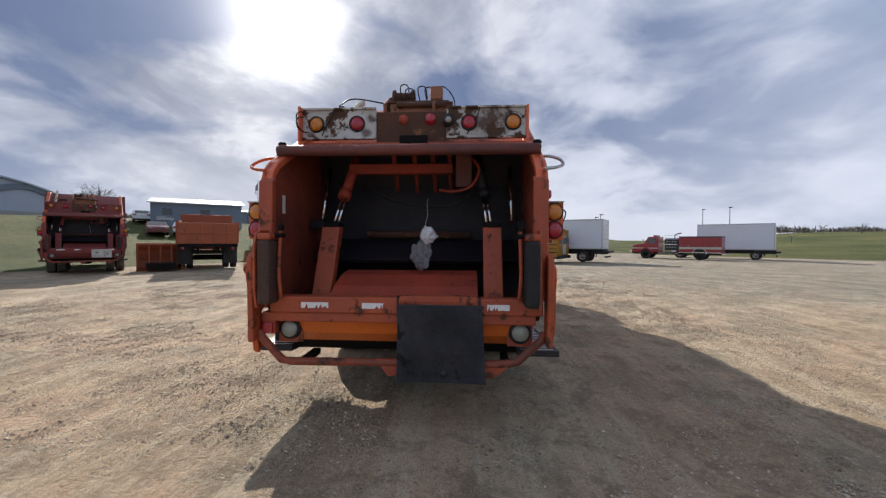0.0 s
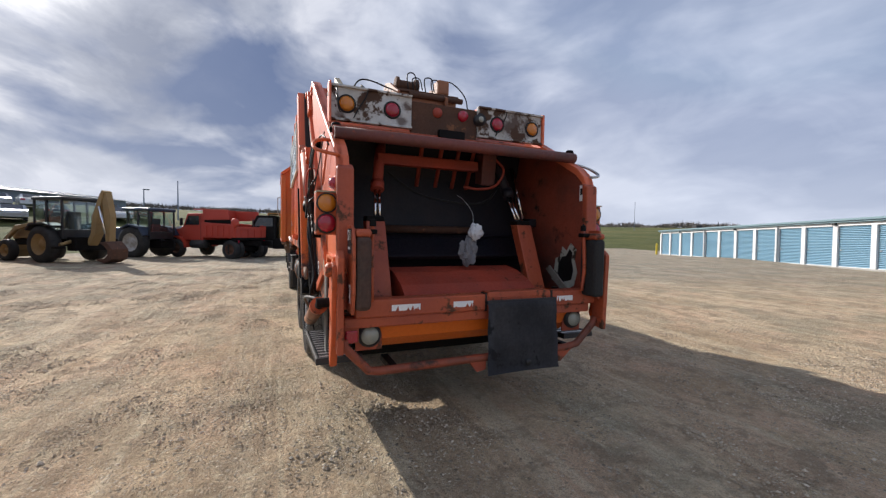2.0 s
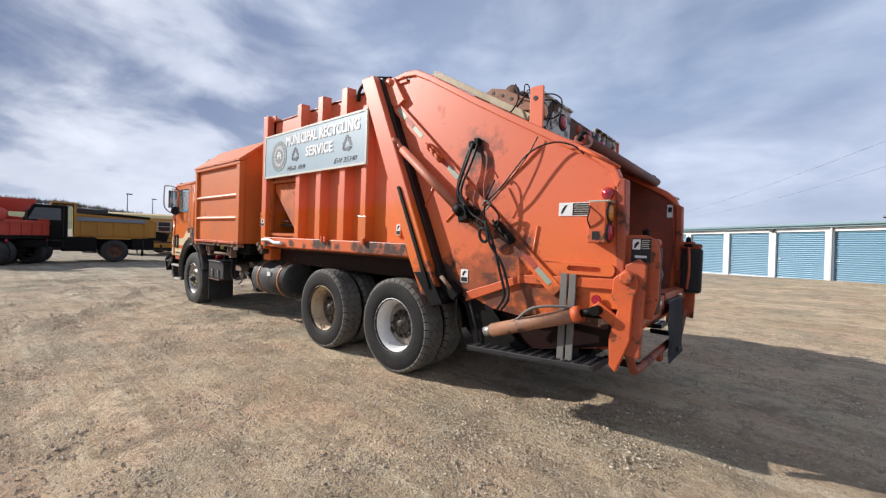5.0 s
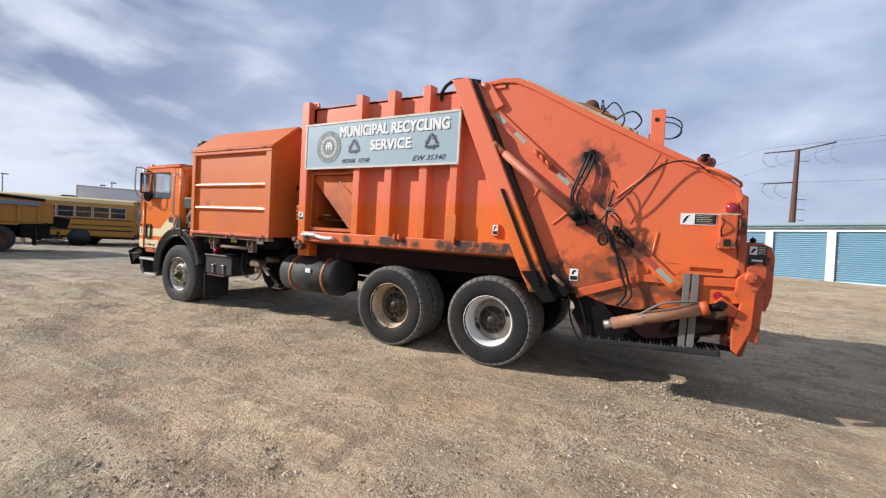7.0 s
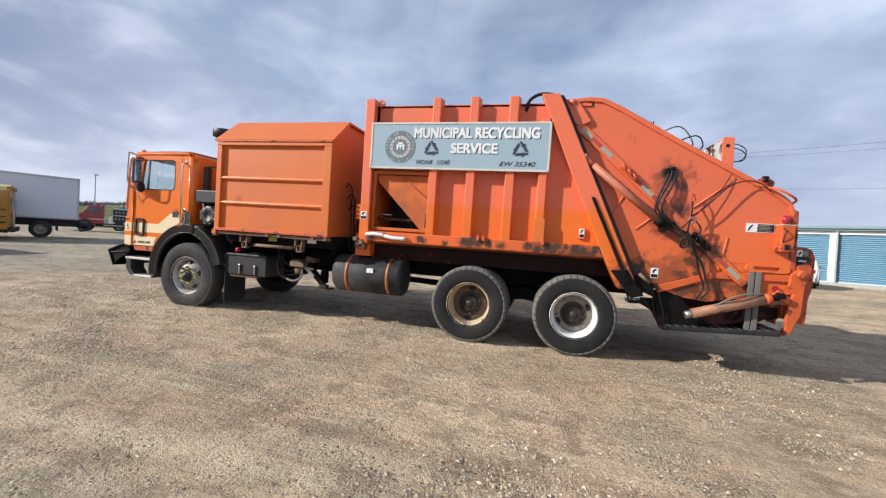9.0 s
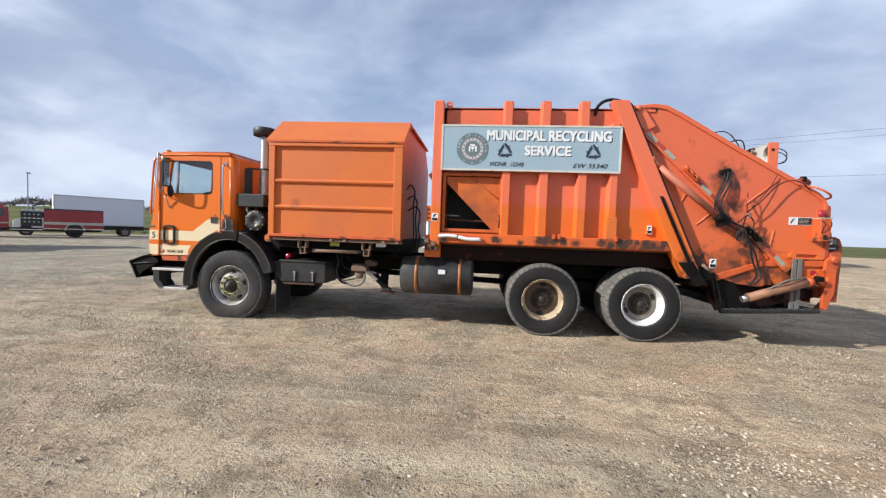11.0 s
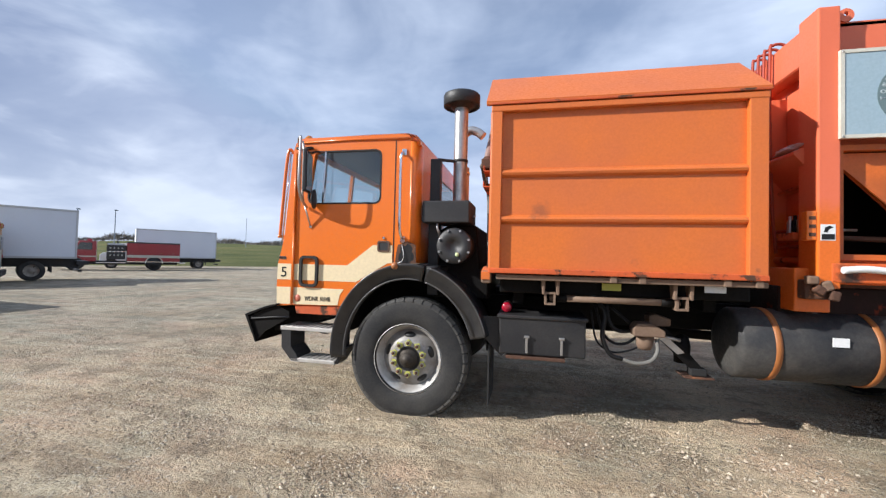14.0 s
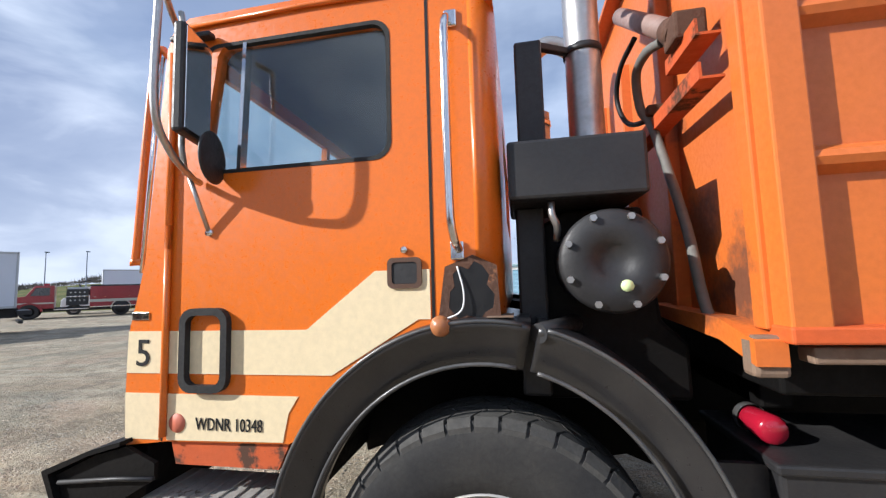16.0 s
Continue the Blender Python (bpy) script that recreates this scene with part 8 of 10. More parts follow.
part("small_lamp", lathe([(7.61, 0.05), (7.63, 0.045), (7.64, 0.0)], "x", (0, -0.05, 2.68), 18), RED_WORN, mid)
part("small_lamp", lathe([(7.61, 0.055), (7.64, 0.05), (7.65, 0.0)], "x", (0, 0.22, 2.68), 18), REDLENS, mid, "small red lamp")
part("reverse_lamp", lathe([(7.61, 0.062), (7.66, 0.06), (7.67, 0.0)], "x", (0, 0.40, 2.66), 18), BLACK, mid)
part("reverse_lens", lathe([(7.67, 0.03), (7.68, 0.025), (7.682, 0.0)], "x", (0, 0.40, 2.66), 14), CLEAR, mid)
part("board_stay", prism([(7.595, 2.44), (7.72, 2.44), (7.715, 2.79), (7.705, 2.80), (7.60, 2.80), (7.59, 2.79)], "y", TS + 0.005, TS + 0.025, 0.005), ORANGE, truck)
part("stay_hole", prism(oval(7.645, 2.70, 0.02, 0.02, 12), "y", TS + 0.001, TS + 0.005), INK_AND_SHADE, truck)
part("board_stay", prism([(7.50, 2.45), (7.66, 2.45), (7.66, 2.80), (7.58, 2.82), (7.54, 2.78)], "y", RIGHT - 0.055, RIGHT - 0.03, 0.005), ORANGE, truck)
# winch and lines on the sloping roof
wf = part("winch_frame", box(7.05, 7.52, -0.28, 0.36, 2.70, 2.93, 0.012), surface("rusty_tan_paint", (0.30, 0.12, 0.055), 0.6, second=(0.13, 0.06, 0.035), big=4, bump=0.1, patch=RUST, patch_at=0.58, patch_scale=6), truck, "rusty winch frame on the tailgate roof")
part("winch_plate", box(7.0, 7.54, -0.3, 0.38, 2.92, 2.95, 0.008), RUSTY, wf)
part("winch_drum", lathe([(-0.2, 0.0), (-0.2, 0.09), (-0.17, 0.09), (-0.16, 0.06), (0.0, 0.06), (0.02, 0.09), (0.05, 0.09), (0.05, 0.0)], "y", (7.30, -0.08, 3.06), 22), RUSTY, wf)
part("winch_motor", box(7.30, 7.46, 0.16, 0.30, 2.98, 3.14, 0.02), wf.data.materials[0], wf)
for y in (-0.34, 0.20):
    sp_ = part("winch_side", prism([(7.0, 3.10), (7.08, 3.14), (7.26, 3.09), (7.60, 2.90), (7.58, 2.80), (7.0, 2.92)], "y", y, y + 0.03, 0.006), wf.data.materials[0], wf, "rusty tan winch side plate")
    for hx_, hz_ in ((7.10, 3.08), (7.22, 3.03), (7.34, 2.97), (7.46, 2.91)):
        part("plate_hole", prism(oval(hx_, hz_, 0.02, 0.02, 12), "y", y - 0.004, y + 0.001), INK_AND_SHADE, sp_)
part("winch_roller", tube([(7.54, -0.2, 2.90), (7.54, 0.42, 2.90)], 0.03, 10), RUSTY, wf)
for y, h in ((-0.16, 0.16), (-0.1, 0.12), (0.04, 0.14), (0.12, 0.13)):
    part("cable_loop", tube(curve_pts([(7.40, y, 2.99), (7.41, y - 0.02, 2.99 + h), (7.42, y + 0.06, 2.99 + h * 1.05), (7.43, y + 0.09, 3.0)], 6), 0.007, 5), HOSE, wf)
part("cable", tube(curve_pts([(7.36, 0.2, 3.13), (7.46, 0.32, 3.12), (7.58, 0.43, 2.95), (7.64, 0.45, 2.76)], 7), 0.007, 5), HOSE, wf)
for dz in (0.0, 0.05):
    part("cable", tube(curve_pts([(8.08, -1.02, 2.66 - dz), (8.17, -1.03, 2.635 - dz), (8.235, -1.03, 2.58 - dz), (8.225, -1.02, 2.49 - dz * 0.4), (8.16, -1.0, 2.45), (8.09, -0.98, 2.46)], 7), 0.006, 5), HOSE, wf, "stiff black cable loop")
part("cable", tube(curve_pts([(7.42, -0.3, 2.95), (7.6, -0.7, 2.95), (7.72, -0.85, 2.72), (7.66, -0.95, 2.55)], 7), 0.008, 5), HOSE, wf)
part("cable", tube(curve_pts([(7.55, -0.6, 2.75), (7.78, -0.75, 2.82), (7.88, -0.72, 2.72), (7.80, -0.8, 2.60), (7.7, -0.85, 2.58)], 7), 0.009, 5), HOSE, wf)
part("roof_rail", prism([(6.62, 3.22), (6.66, 3.27), (7.86, 2.58), (7.82, 2.53)], "y", -0.85, -0.79, 0.005), surface("cream_rusty_rail", (0.5, 0.42, 0.28), 0.6, second=(0.3, 0.2, 0.1), big=5, bump=0.1), wf)
part("roof_rail", prism([(6.5, 3.12), (6.55, 3.16), (7.5, 2.60), (7.46, 2.55)], "y", 0.9, 0.96, 0.005), ORANGE_WORN, wf)
part("roof_box", box(6.98, 7.18, -0.75, -0.5, 2.80, 2.92, 0.01), RUSTY, wf)
for x, z in ((6.7, 3.05), (6.95, 2.93), (7.2, 2.80), (7.4, 2.70)):
    part("roof_bracket", box(x - 0.04, x + 0.04, -0.95, -0.88, z - 0.02, z + 0.05, 0.006), RUSTY, wf)
br = part("shoulder_bracket", box(8.0, 8.10, TS - 0.01, TS + 0.06, 2.25, 2.33, 0.012), RED_WORN, truck)
part("bracket_bolt", lathe([(TS - 0.03, 0.0), (TS - 0.03, 0.02), (TS, 0.025)], "y", (8.05, 0, 2.30), 10), GREASE, br)
wf.location = (-0.38, 0.0, 0.08)


# ================= things round the yard =================
UNIT_BLUE = surface("blue_roller_door", (0.17, 0.34, 0.46), 0.4, second=(0.20, 0.37, 0.48), big=0.4, fine=30, amount=0.6, bump=0.02, vary=0.15)
TRIM_WHITE = surface("white_metal_trim", (0.80, 0.80, 0.79), 0.45, second=(0.7, 0.69, 0.66), big=1, bump=0.02)
TEAL_ROOF = surface("teal_grey_fascia", (0.22, 0.33, 0.37), 0.4, second=(0.26, 0.36, 0.39), big=0.6, bump=0.02)
BOX_WHITE = surface("white_box_panel", (0.66, 0.69, 0.75), 0.45, second=(0.58, 0.61, 0.67), big=0.5, bump=0.02, patch=(0.42, 0.42, 0.42), patch_at=0.7, patch_scale=1.5)
FIRE_RED = surface("fire_engine_red", (0.28, 0.017, 0.024), 0.3, second=(0.23, 0.016, 0.021), big=1, bump=0.01, coat=0.4)
BUS_YELLOW = surface("school_bus_yellow", (0.41, 0.19, 0.017), 0.45, second=(0.34, 0.16, 0.02), big=0.8, bump=0.02, coat=0.1)
TRUCK_YELLOW = surface("dump_truck_yellow", (0.40, 0.18, 0.012), 0.5, second=(0.27, 0.115, 0.012), big=1, bump=0.04, patch=RUST, patch_at=0.68, patch_scale=3)
DUMP_RED = surface("dump_truck_red", (0.50, 0.055, 0.03), 0.5, second=(0.40, 0.05, 0.03), big=1.2, bump=0.04, patch=RUST, patch_at=0.66, patch_scale=3)
DUMP_ORANGE = surface("dump_truck_orange", (0.340, 0.082, 0.027), 0.55, second=(0.231, 0.058, 0.024), big=1.4, bump=0.06, patch=RUST, patch_at=0.62, patch_scale=3)
HOE_YELLOW = surface("dusty_digger_yellow", (0.33, 0.215, 0.085), 0.65, second=(0.19, 0.125, 0.055), big=2, bump=0.06, patch=RUST, patch_at=0.64, patch_scale=4)
TRACTOR_BLUE = surface("dark_blue_tractor_paint", (0.025, 0.04, 0.075), 0.4, second=(0.035, 0.045, 0.06), big=1.5, bump=0.03)
SHED_GREY = surface("grey_shed_cladding", (0.16, 0.20, 0.25), 0.55, second=(0.19, 0.22, 0.26), big=0.3, bump=0.03)
SHED_ROOF = surface("bright_metal_roof", (0.50, 0.51, 0.52), 0.5, 0.3, second=(0.38, 0.38, 0.38), big=0.4, bump=0.03)
ARCH_GREY = surface("pale_fabric_cover", (0.46, 0.51, 0.60), 0.7, second=(0.42, 0.47, 0.55), big=0.2, bump=0.02)
POLE_WOOD = surface("weathered_pole_wood", (0.10, 0.075, 0.055), 0.85, second=(0.14, 0.11, 0.09), big=2, bump=0.1)
CORTEN = surface("rust_brown_steel_pole", (0.12, 0.065, 0.045), 0.8, second=(0.09, 0.05, 0.04), big=1, bump=0.05)
CONCRETE = surface("concrete", (0.40, 0.39, 0.36), 0.85, second=(0.33, 0.31, 0.28), big=2, bump=0.1)
CAR_WHITE = surface("white_car_paint", (0.60, 0.62, 0.64), 0.25, second=(0.68, 0.69, 0.70), bump=0.0, coat=0.6)
CAR_DARK = surface("dark_car_paint", (0.05, 0.055, 0.065), 0.25, bump=0.0, coat=0.6)
CAR_RED = surface("maroon_car_paint", (0.16, 0.03, 0.035), 0.3, bump=0.0, coat=0.5)
CAR_SILVER = surface("silver_car_paint", (0.42, 0.44, 0.46), 0.3, 0.3, bump=0.0, coat=0.5)


def angle(hx, hy):
    return math.degrees(math.atan2(hy, hx))


def road_wheel(parent, x, y_out, side, r=0.5, w=0.27, mat=None, name="wheel"):
    """side 1: on the left (+y). The wheel's disc carries its tyre."""
    s = -1 if side > 0 else 1
    rim = part(name, lathe([(y_out + s * 0.01, r * 0.58), (y_out + s * 0.03, r * 0.52), (y_out + s * w * 0.35, r * 0.46), (y_out + s * w * 0.33, r * 0.2), (y_out + s * w * 0.2, r * 0.17), (y_out + s * w * 0.2, 0.0)], "y", (x, 0, r), 20), mat or DISC, parent)
    prof = [(y_out + s * w * a, r * b) for a, b in ((0.06, 0.56), (0.0, 0.72), (0.02, 0.9), (0.12, 0.985), (0.5, 1.0), (0.88, 0.985), (0.98, 0.9), (1.0, 0.72), (0.94, 0.5))]
    part("tyre", lathe(prof, "y", (x, 0, r), 28), TYRE, rim)
    return rim


# ---- storage building ----
def storage_building():
    n, pitch, slope = 21, 2.292, 0.0192
    b = new("storage_building")
    b.matrix_world = Matrix.Translation((-20.92, 38.9, -0.45)) @ Matrix.Rotation(math.atan2(-1.12, 2.0), 4, "Z") @ Matrix.Rotation(-slope, 4, "Y")
    tagged(b, "long low storage building with blue roller doors and white trim", "storage building")
    part("rear_wall", box(0, n * pitch, 5.8, 6.0, 0, 2.6), TRIM_WHITE, b)
    for x in (0.0, n * pitch - 0.12):
        part("end_wall", box(x, x + 0.12, 0.05, 5.8, -0.1, 2.62), TRIM_WHITE, b)
    part("floor_slab", box(-0.2, n * pitch + 0.2, -0.35, 6.0, -0.5, 0.02), CONCRETE, b)
    part("header", box(0, n * pitch, -0.03, 0.1, 2.30, 2.47, 0.008), TRIM_WHITE, b)
    part("roof", prism([(-0.16, 2.56), (-0.16, 2.68), (3.0, 2.95), (6.1, 2.68), (6.1, 2.56)], "x", -0.15, n * pitch + 0.15), SHED_ROOF, b)
    part("fascia", box(-0.16, n * pitch + 0.16, -0.20, -0.162, 2.48, 2.70, 0.006), TEAL_ROOF, b)
    part("gutter", prism([(-0.30, 2.58), (-0.21, 2.56), (-0.20, 2.66), (-0.31, 2.67)], "x", -0.15, n * pitch + 0.15), TEAL_ROOF, b)
    # one corrugated door mesh, used by every door
    rows, pts = 24, []
    for k in range(rows):
        z = 0.03 + 2.27 * k / rows
        d = 2.27 / rows
        pts += [(0.10, z), (0.055, z + d * 0.22), (0.045, z + d * 0.45), (0.055, z + d * 0.70), (0.10, z + d * 0.82)]
    pts += [(0.10, 2.30), (0.13, 2.30), (0.13, 0.03)]
    first = None
    for k in range(n):
        x = k * pitch
        if first is None:
            door = part("roller_door", prism(pts, "x", 0.15, pitch - 0.15), UNIT_BLUE, b, "blue corrugated roller door")
            first = door
            rail = part("bottom_rail", box(0.15, pitch - 0.15, 0.035, 0.09, -0.01, 0.05), TRIM_WHITE, door)
            lt = part("latch", box(0.24, 0.36, 0.03, 0.06, 0.92, 0.98, 0.005), STEEL, door)
            post = part("post", box(-0.15, 0.15, -0.05, 0.12, -0.02, 2.32, 0.008), TRIM_WHITE, b)
            kids = [rail, lt]
        else:
            d = first.copy()
            scene.collection.objects.link(d)
            d.location = (x, 0, 0)
            for c in kids:
                q = c.copy()
                scene.collection.objects.link(q)
                q.parent = d
            p = post.copy()
            scene.collection.objects.link(p)
            p.location = (x, 0, 0)
            if k % 4 == 0:
                part("downpipe", box(x + 0.06, x + 0.14, -0.13, -0.05, 0.0, 2.52, 0.01), SHED_ROOF, b)
    p = post.copy()
    scene.collection.objects.link(p)
    p.location = (n * pitch, 0, 0)
    for k in (2, 6, 10, 15, 19):
        part("wall_lamp", box(k * pitch - 0.1, k * pitch + 0.1, -0.17, -0.05, 2.33, 2.47, 0.02), BLACK, b)
    vent = part("roof_vent", box(3.4, 4.3, 1.6, 2.2, 2.75, 3.15, 0.03), BLACK, b)


storage_building()
bol = thing("bollard", (-17.2, 33.6, -0.25), 0, "yellow steel bollard at the corner of the storage building", "bollard")
part("post", lathe([(0, 0.09), (1.05, 0.09), (1.12, 0.06), (1.14, 0)], "z", (0, 0, 0), 16), surface("yellow_bollard_paint", (0.70, 0.52, 0.02), 0.5), bol)

copy_thing(bol, Matrix.Translation((18.6 + 17.2, 14.9 - 33.6, height(18.6, 14.9) + 0.25)))


# ---- box trucks ----
def box_truck(at, heading, length, z0, z1, label):
    t = thing("box_truck", at, heading, label, "box truck", "white box trucks")
    rear = -1.6
    body = part("cargo_box", box(rear, rear + length, -1.22, 1.22, z0, z1, 0.02), BOX_WHITE, t, "plain white cargo box")
    for x in (rear + 0.03, rear + length - 0.03):
        for y in (-1.225, 1.225):
            part("corner_trim", box(x - 0.04, x + 0.04, y - 0.02, y + 0.02, z0, z1, 0.01), SHED_ROOF, body)
    for y in (-1.225, 1.225):
        part("top_rail", box(rear, rear + length, y - 0.02, y + 0.02, z1 - 0.09, z1 + 0.01, 0.01), SHED_ROOF, body)
        part("bottom_rail", box(rear, rear + length, y - 0.02, y + 0.02, z0, z0 + 0.1, 0.01), SHED_ROOF, body)
    part("roll_door", box(rear - 0.02, rear, -1.05, 1.05, z0 + 0.06, z1 - 0.16, 0.01), TRIM_WHITE, body)
    for k in range(1, 6):
        z = z0 + (z1 - z0) * k / 6.2
        part("door_seam", box(rear - 0.026, rear - 0.018, -1.05, 1.05, z, z + 0.015), SHED_GREY, body)
    for y in (-0.42, 0.42):
        part("frame_rail", box(rear - 0.1, rear + length + 2.2, y - 0.05, y + 0.05, 0.68, z0 - 0.02), BLACK, t)
    part("tail_lift", box(rear - 0.5, rear - 0.02, -1.05, 1.05, z0 - 0.32, z0 - 0.12, 0.02), BLACK, t, "folded black tail lift")
    part("under_bumper", box(rear - 0.25, rear - 0.1, -1.0, 1.0, 0.42, 0.55, 0.02), BLACK, t)
    for x in (rear + 0.9,):
        for y in (-0.7, 0.7):
            part("stay", box(x - 0.04, x + 0.04, y - 0.03, y + 0.03, 0.4, z0), BLACK, t)
    f = rear + length
    cab = part("cab", prism([(f + 0.15, 0.75), (f + 0.15, 2.45), (f + 1.15, 2.45), (f + 1.55, 1.65), (f + 2.5, 1.5), (f + 2.65, 1.3), (f + 2.65, 0.6), (f + 0.15, 0.6)], "y", -1.05, 1.05, 0.05), TRIM_WHITE, t, "white conventional cab")
    for y in (-1.056, 1.056):
        part("side_window", prism([(f + 0.4, 1.7), (f + 0.4, 2.25), (f + 1.08, 2.25), (f + 1.35, 1.7)], "y", y - 0.005, y + 0.005), DARK_GLASS, cab)
    part("windscreen", prism([(f + 1.17, 2.36), (f + 1.53, 1.70), (f + 1.55, 1.72), (f + 1.19, 2.38)], "y", -0.95, 0.95), DARK_GLASS, cab)
    part("grille", box(f + 2.64, f + 2.68, -0.6, 0.6, 0.75, 1.25, 0.01), BLACK, cab)
    part("front_bumper", box(f + 2.6, f + 2.78, -1.1, 1.1, 0.45, 0.7, 0.03), CHROME, t)
    for s, y in ((1, 1.13), (-1, -1.13)):
        road_wheel(t, 0, y, s)
        road_wheel(t, f + 1.8, y, s)
    return t


box_truck((-23.56, 10.72, -0.2), angle(-0.5, -0.866), 6.0, 1.12, 3.60, "white box truck parked at the edge of the yard")
box_truck((-34.2, 32.1, -0.35), angle(-0.61, -0.79), 6.95, 1.10, 3.95, "long white box truck parked behind the fire engine")


# ---- school bus ----
def school_bus(at, heading):
    t = thing("school_bus", at, heading, "old yellow school bus with black stripes", "bus")
    sec = [(-1.18, 0.62), (-1.2, 0.9), (-1.2, 2.25), (-1.12, 2.62), (-0.9, 2.80), (-0.5, 2.89), (0, 2.92), (0.5, 2.89), (0.9, 2.80), (1.12, 2.62), (1.2, 2.25), (1.2, 0.9), (1.18, 0.62)]
    body = part("body", prism(sec, "x", -2.55, 5.2, 0.02), BUS_YELLOW, t, "yellow bus body")
    part("roof", prism([(-1.14, 2.60), (-0.92, 2.81), (-0.5, 2.905), (0, 2.935), (0.5, 2.905), (0.92, 2.81), (1.14, 2.60), (0.9, 2.76), (0, 2.9), (-0.9, 2.76)], "x", -2.58, 5.25), surface("chalky_bus_roof", (0.62, 0.47, 0.22), 0.6), body)
    for s in (-1, 1):
        for z in (0.95, 1.25, 1.60):
            part("rub_rail", box(-2.5, 5.15, min(s * 1.19, s * 1.215), max(s * 1.19, s * 1.215), z, z + (0.06 if z > 1 else 0.09), 0.006), INK_AND_SHADE, body, "black rub rail")
        for k in range(9):
            x = -2.15 + k * 0.8
            w = part("window", sheet([(x, 1.72), (x + 0.75, 1.72), (x + 0.75, 2.38), (x, 2.38)], [[(x + 0.025, 1.745), (x + 0.725, 1.745), (x + 0.725, 2.045), (x + 0.025, 2.045)], [(x + 0.025, 2.07), (x + 0.725, 2.07), (x + 0.725, 2.355), (x + 0.025, 2.355)]], "y", s * 1.195, s * 1.218), SIGN_EDGE, body, "two-pane sash window")
            for a, b_ in ((1.745, 2.045), (2.07, 2.355)):
                part("pane", box(x + 0.025, x + 0.725, min(s * 1.198, s * 1.206), max(s * 1.198, s * 1.206), a, b_), DARK_GLASS, w)
        part("wheel_arch", lathe([(s * 1.19, 0.0), (s * 1.208, 0.0), (s * 1.208, 0.54), (s * 1.19, 0.54)], "y", (0, 0, 0.52), 28), INK_AND_SHADE, body)
    part("rear_cap", prism([(-2.53, 0.7), (-2.62, 0.75), (-2.66, 1.6), (-2.60, 2.6), (-2.48, 2.82), (-2.45, 0.7)], "y", -1.1, 1.1, 0.03), BUS_YELLOW, t)
    part("rear_door", box(-2.68, -2.65, -0.35, 0.35, 0.85, 2.3, 0.01), SIGN_EDGE, t)
    part("door_window", box(-2.695, -2.68, -0.28, 0.28, 1.65, 2.2), DARK_GLASS, t)
    for y in (-0.75, 0.75):
        part("rear_window", box(-2.675, -2.62, y - 0.28, y + 0.28, 1.7, 2.2, 0.01), DARK_GLASS, t)
        pod = part("lamp_pod", box(-2.66, -2.5, y - 0.3, y + 0.3, 2.6, 2.84, 0.04), BUS_YELLOW, t)
        part("lamp_lens", lathe([(-2.66, 0.09), (-2.68, 0.08), (-2.685, 0)], "x", (0, y, 2.71), 16), REDLENS, pod)
        part("tail_lamp", lathe([(-2.66, 0.09), (-2.68, 0.08), (-2.685, 0)], "x", (0, y * 1.25, 1.35), 16), REDLENS, t)
    part("rear_bumper", box(-2.8, -2.62, -1.15, 1.15, 0.5, 0.75, 0.03), BLACK, t)
    part("bonnet", prism([(5.2, 0.7), (5.2, 1.75), (6.4, 1.6), (6.65, 1.4), (6.7, 0.7)], "y", -0.85, 0.85, 0.06), BUS_YELLOW, t)
    part("chassis", box(-2.5, 6.5, -0.6, 0.6, 0.45, 0.66), BLACK, t)
    for s, y in ((1, 1.16), (-1, -1.16)):
        road_wheel(t, 0, y, s, 0.48)
        road_wheel(t, 5.7, y, s, 0.48)
    part("mirror_arm", tube([(5.3, 0.8, 1.7), (5.6, 1.25, 2.1), (5.5, 1.28, 1.7)], 0.02, 6), BLACK, t)
    part("roof_hatch", box(0.5, 1.1, -0.3, 0.3, 2.92, 3.0, 0.02), BLACK, t)


school_bus((-23.1, 6.2, -0.34), angle(-0.55, -0.83))


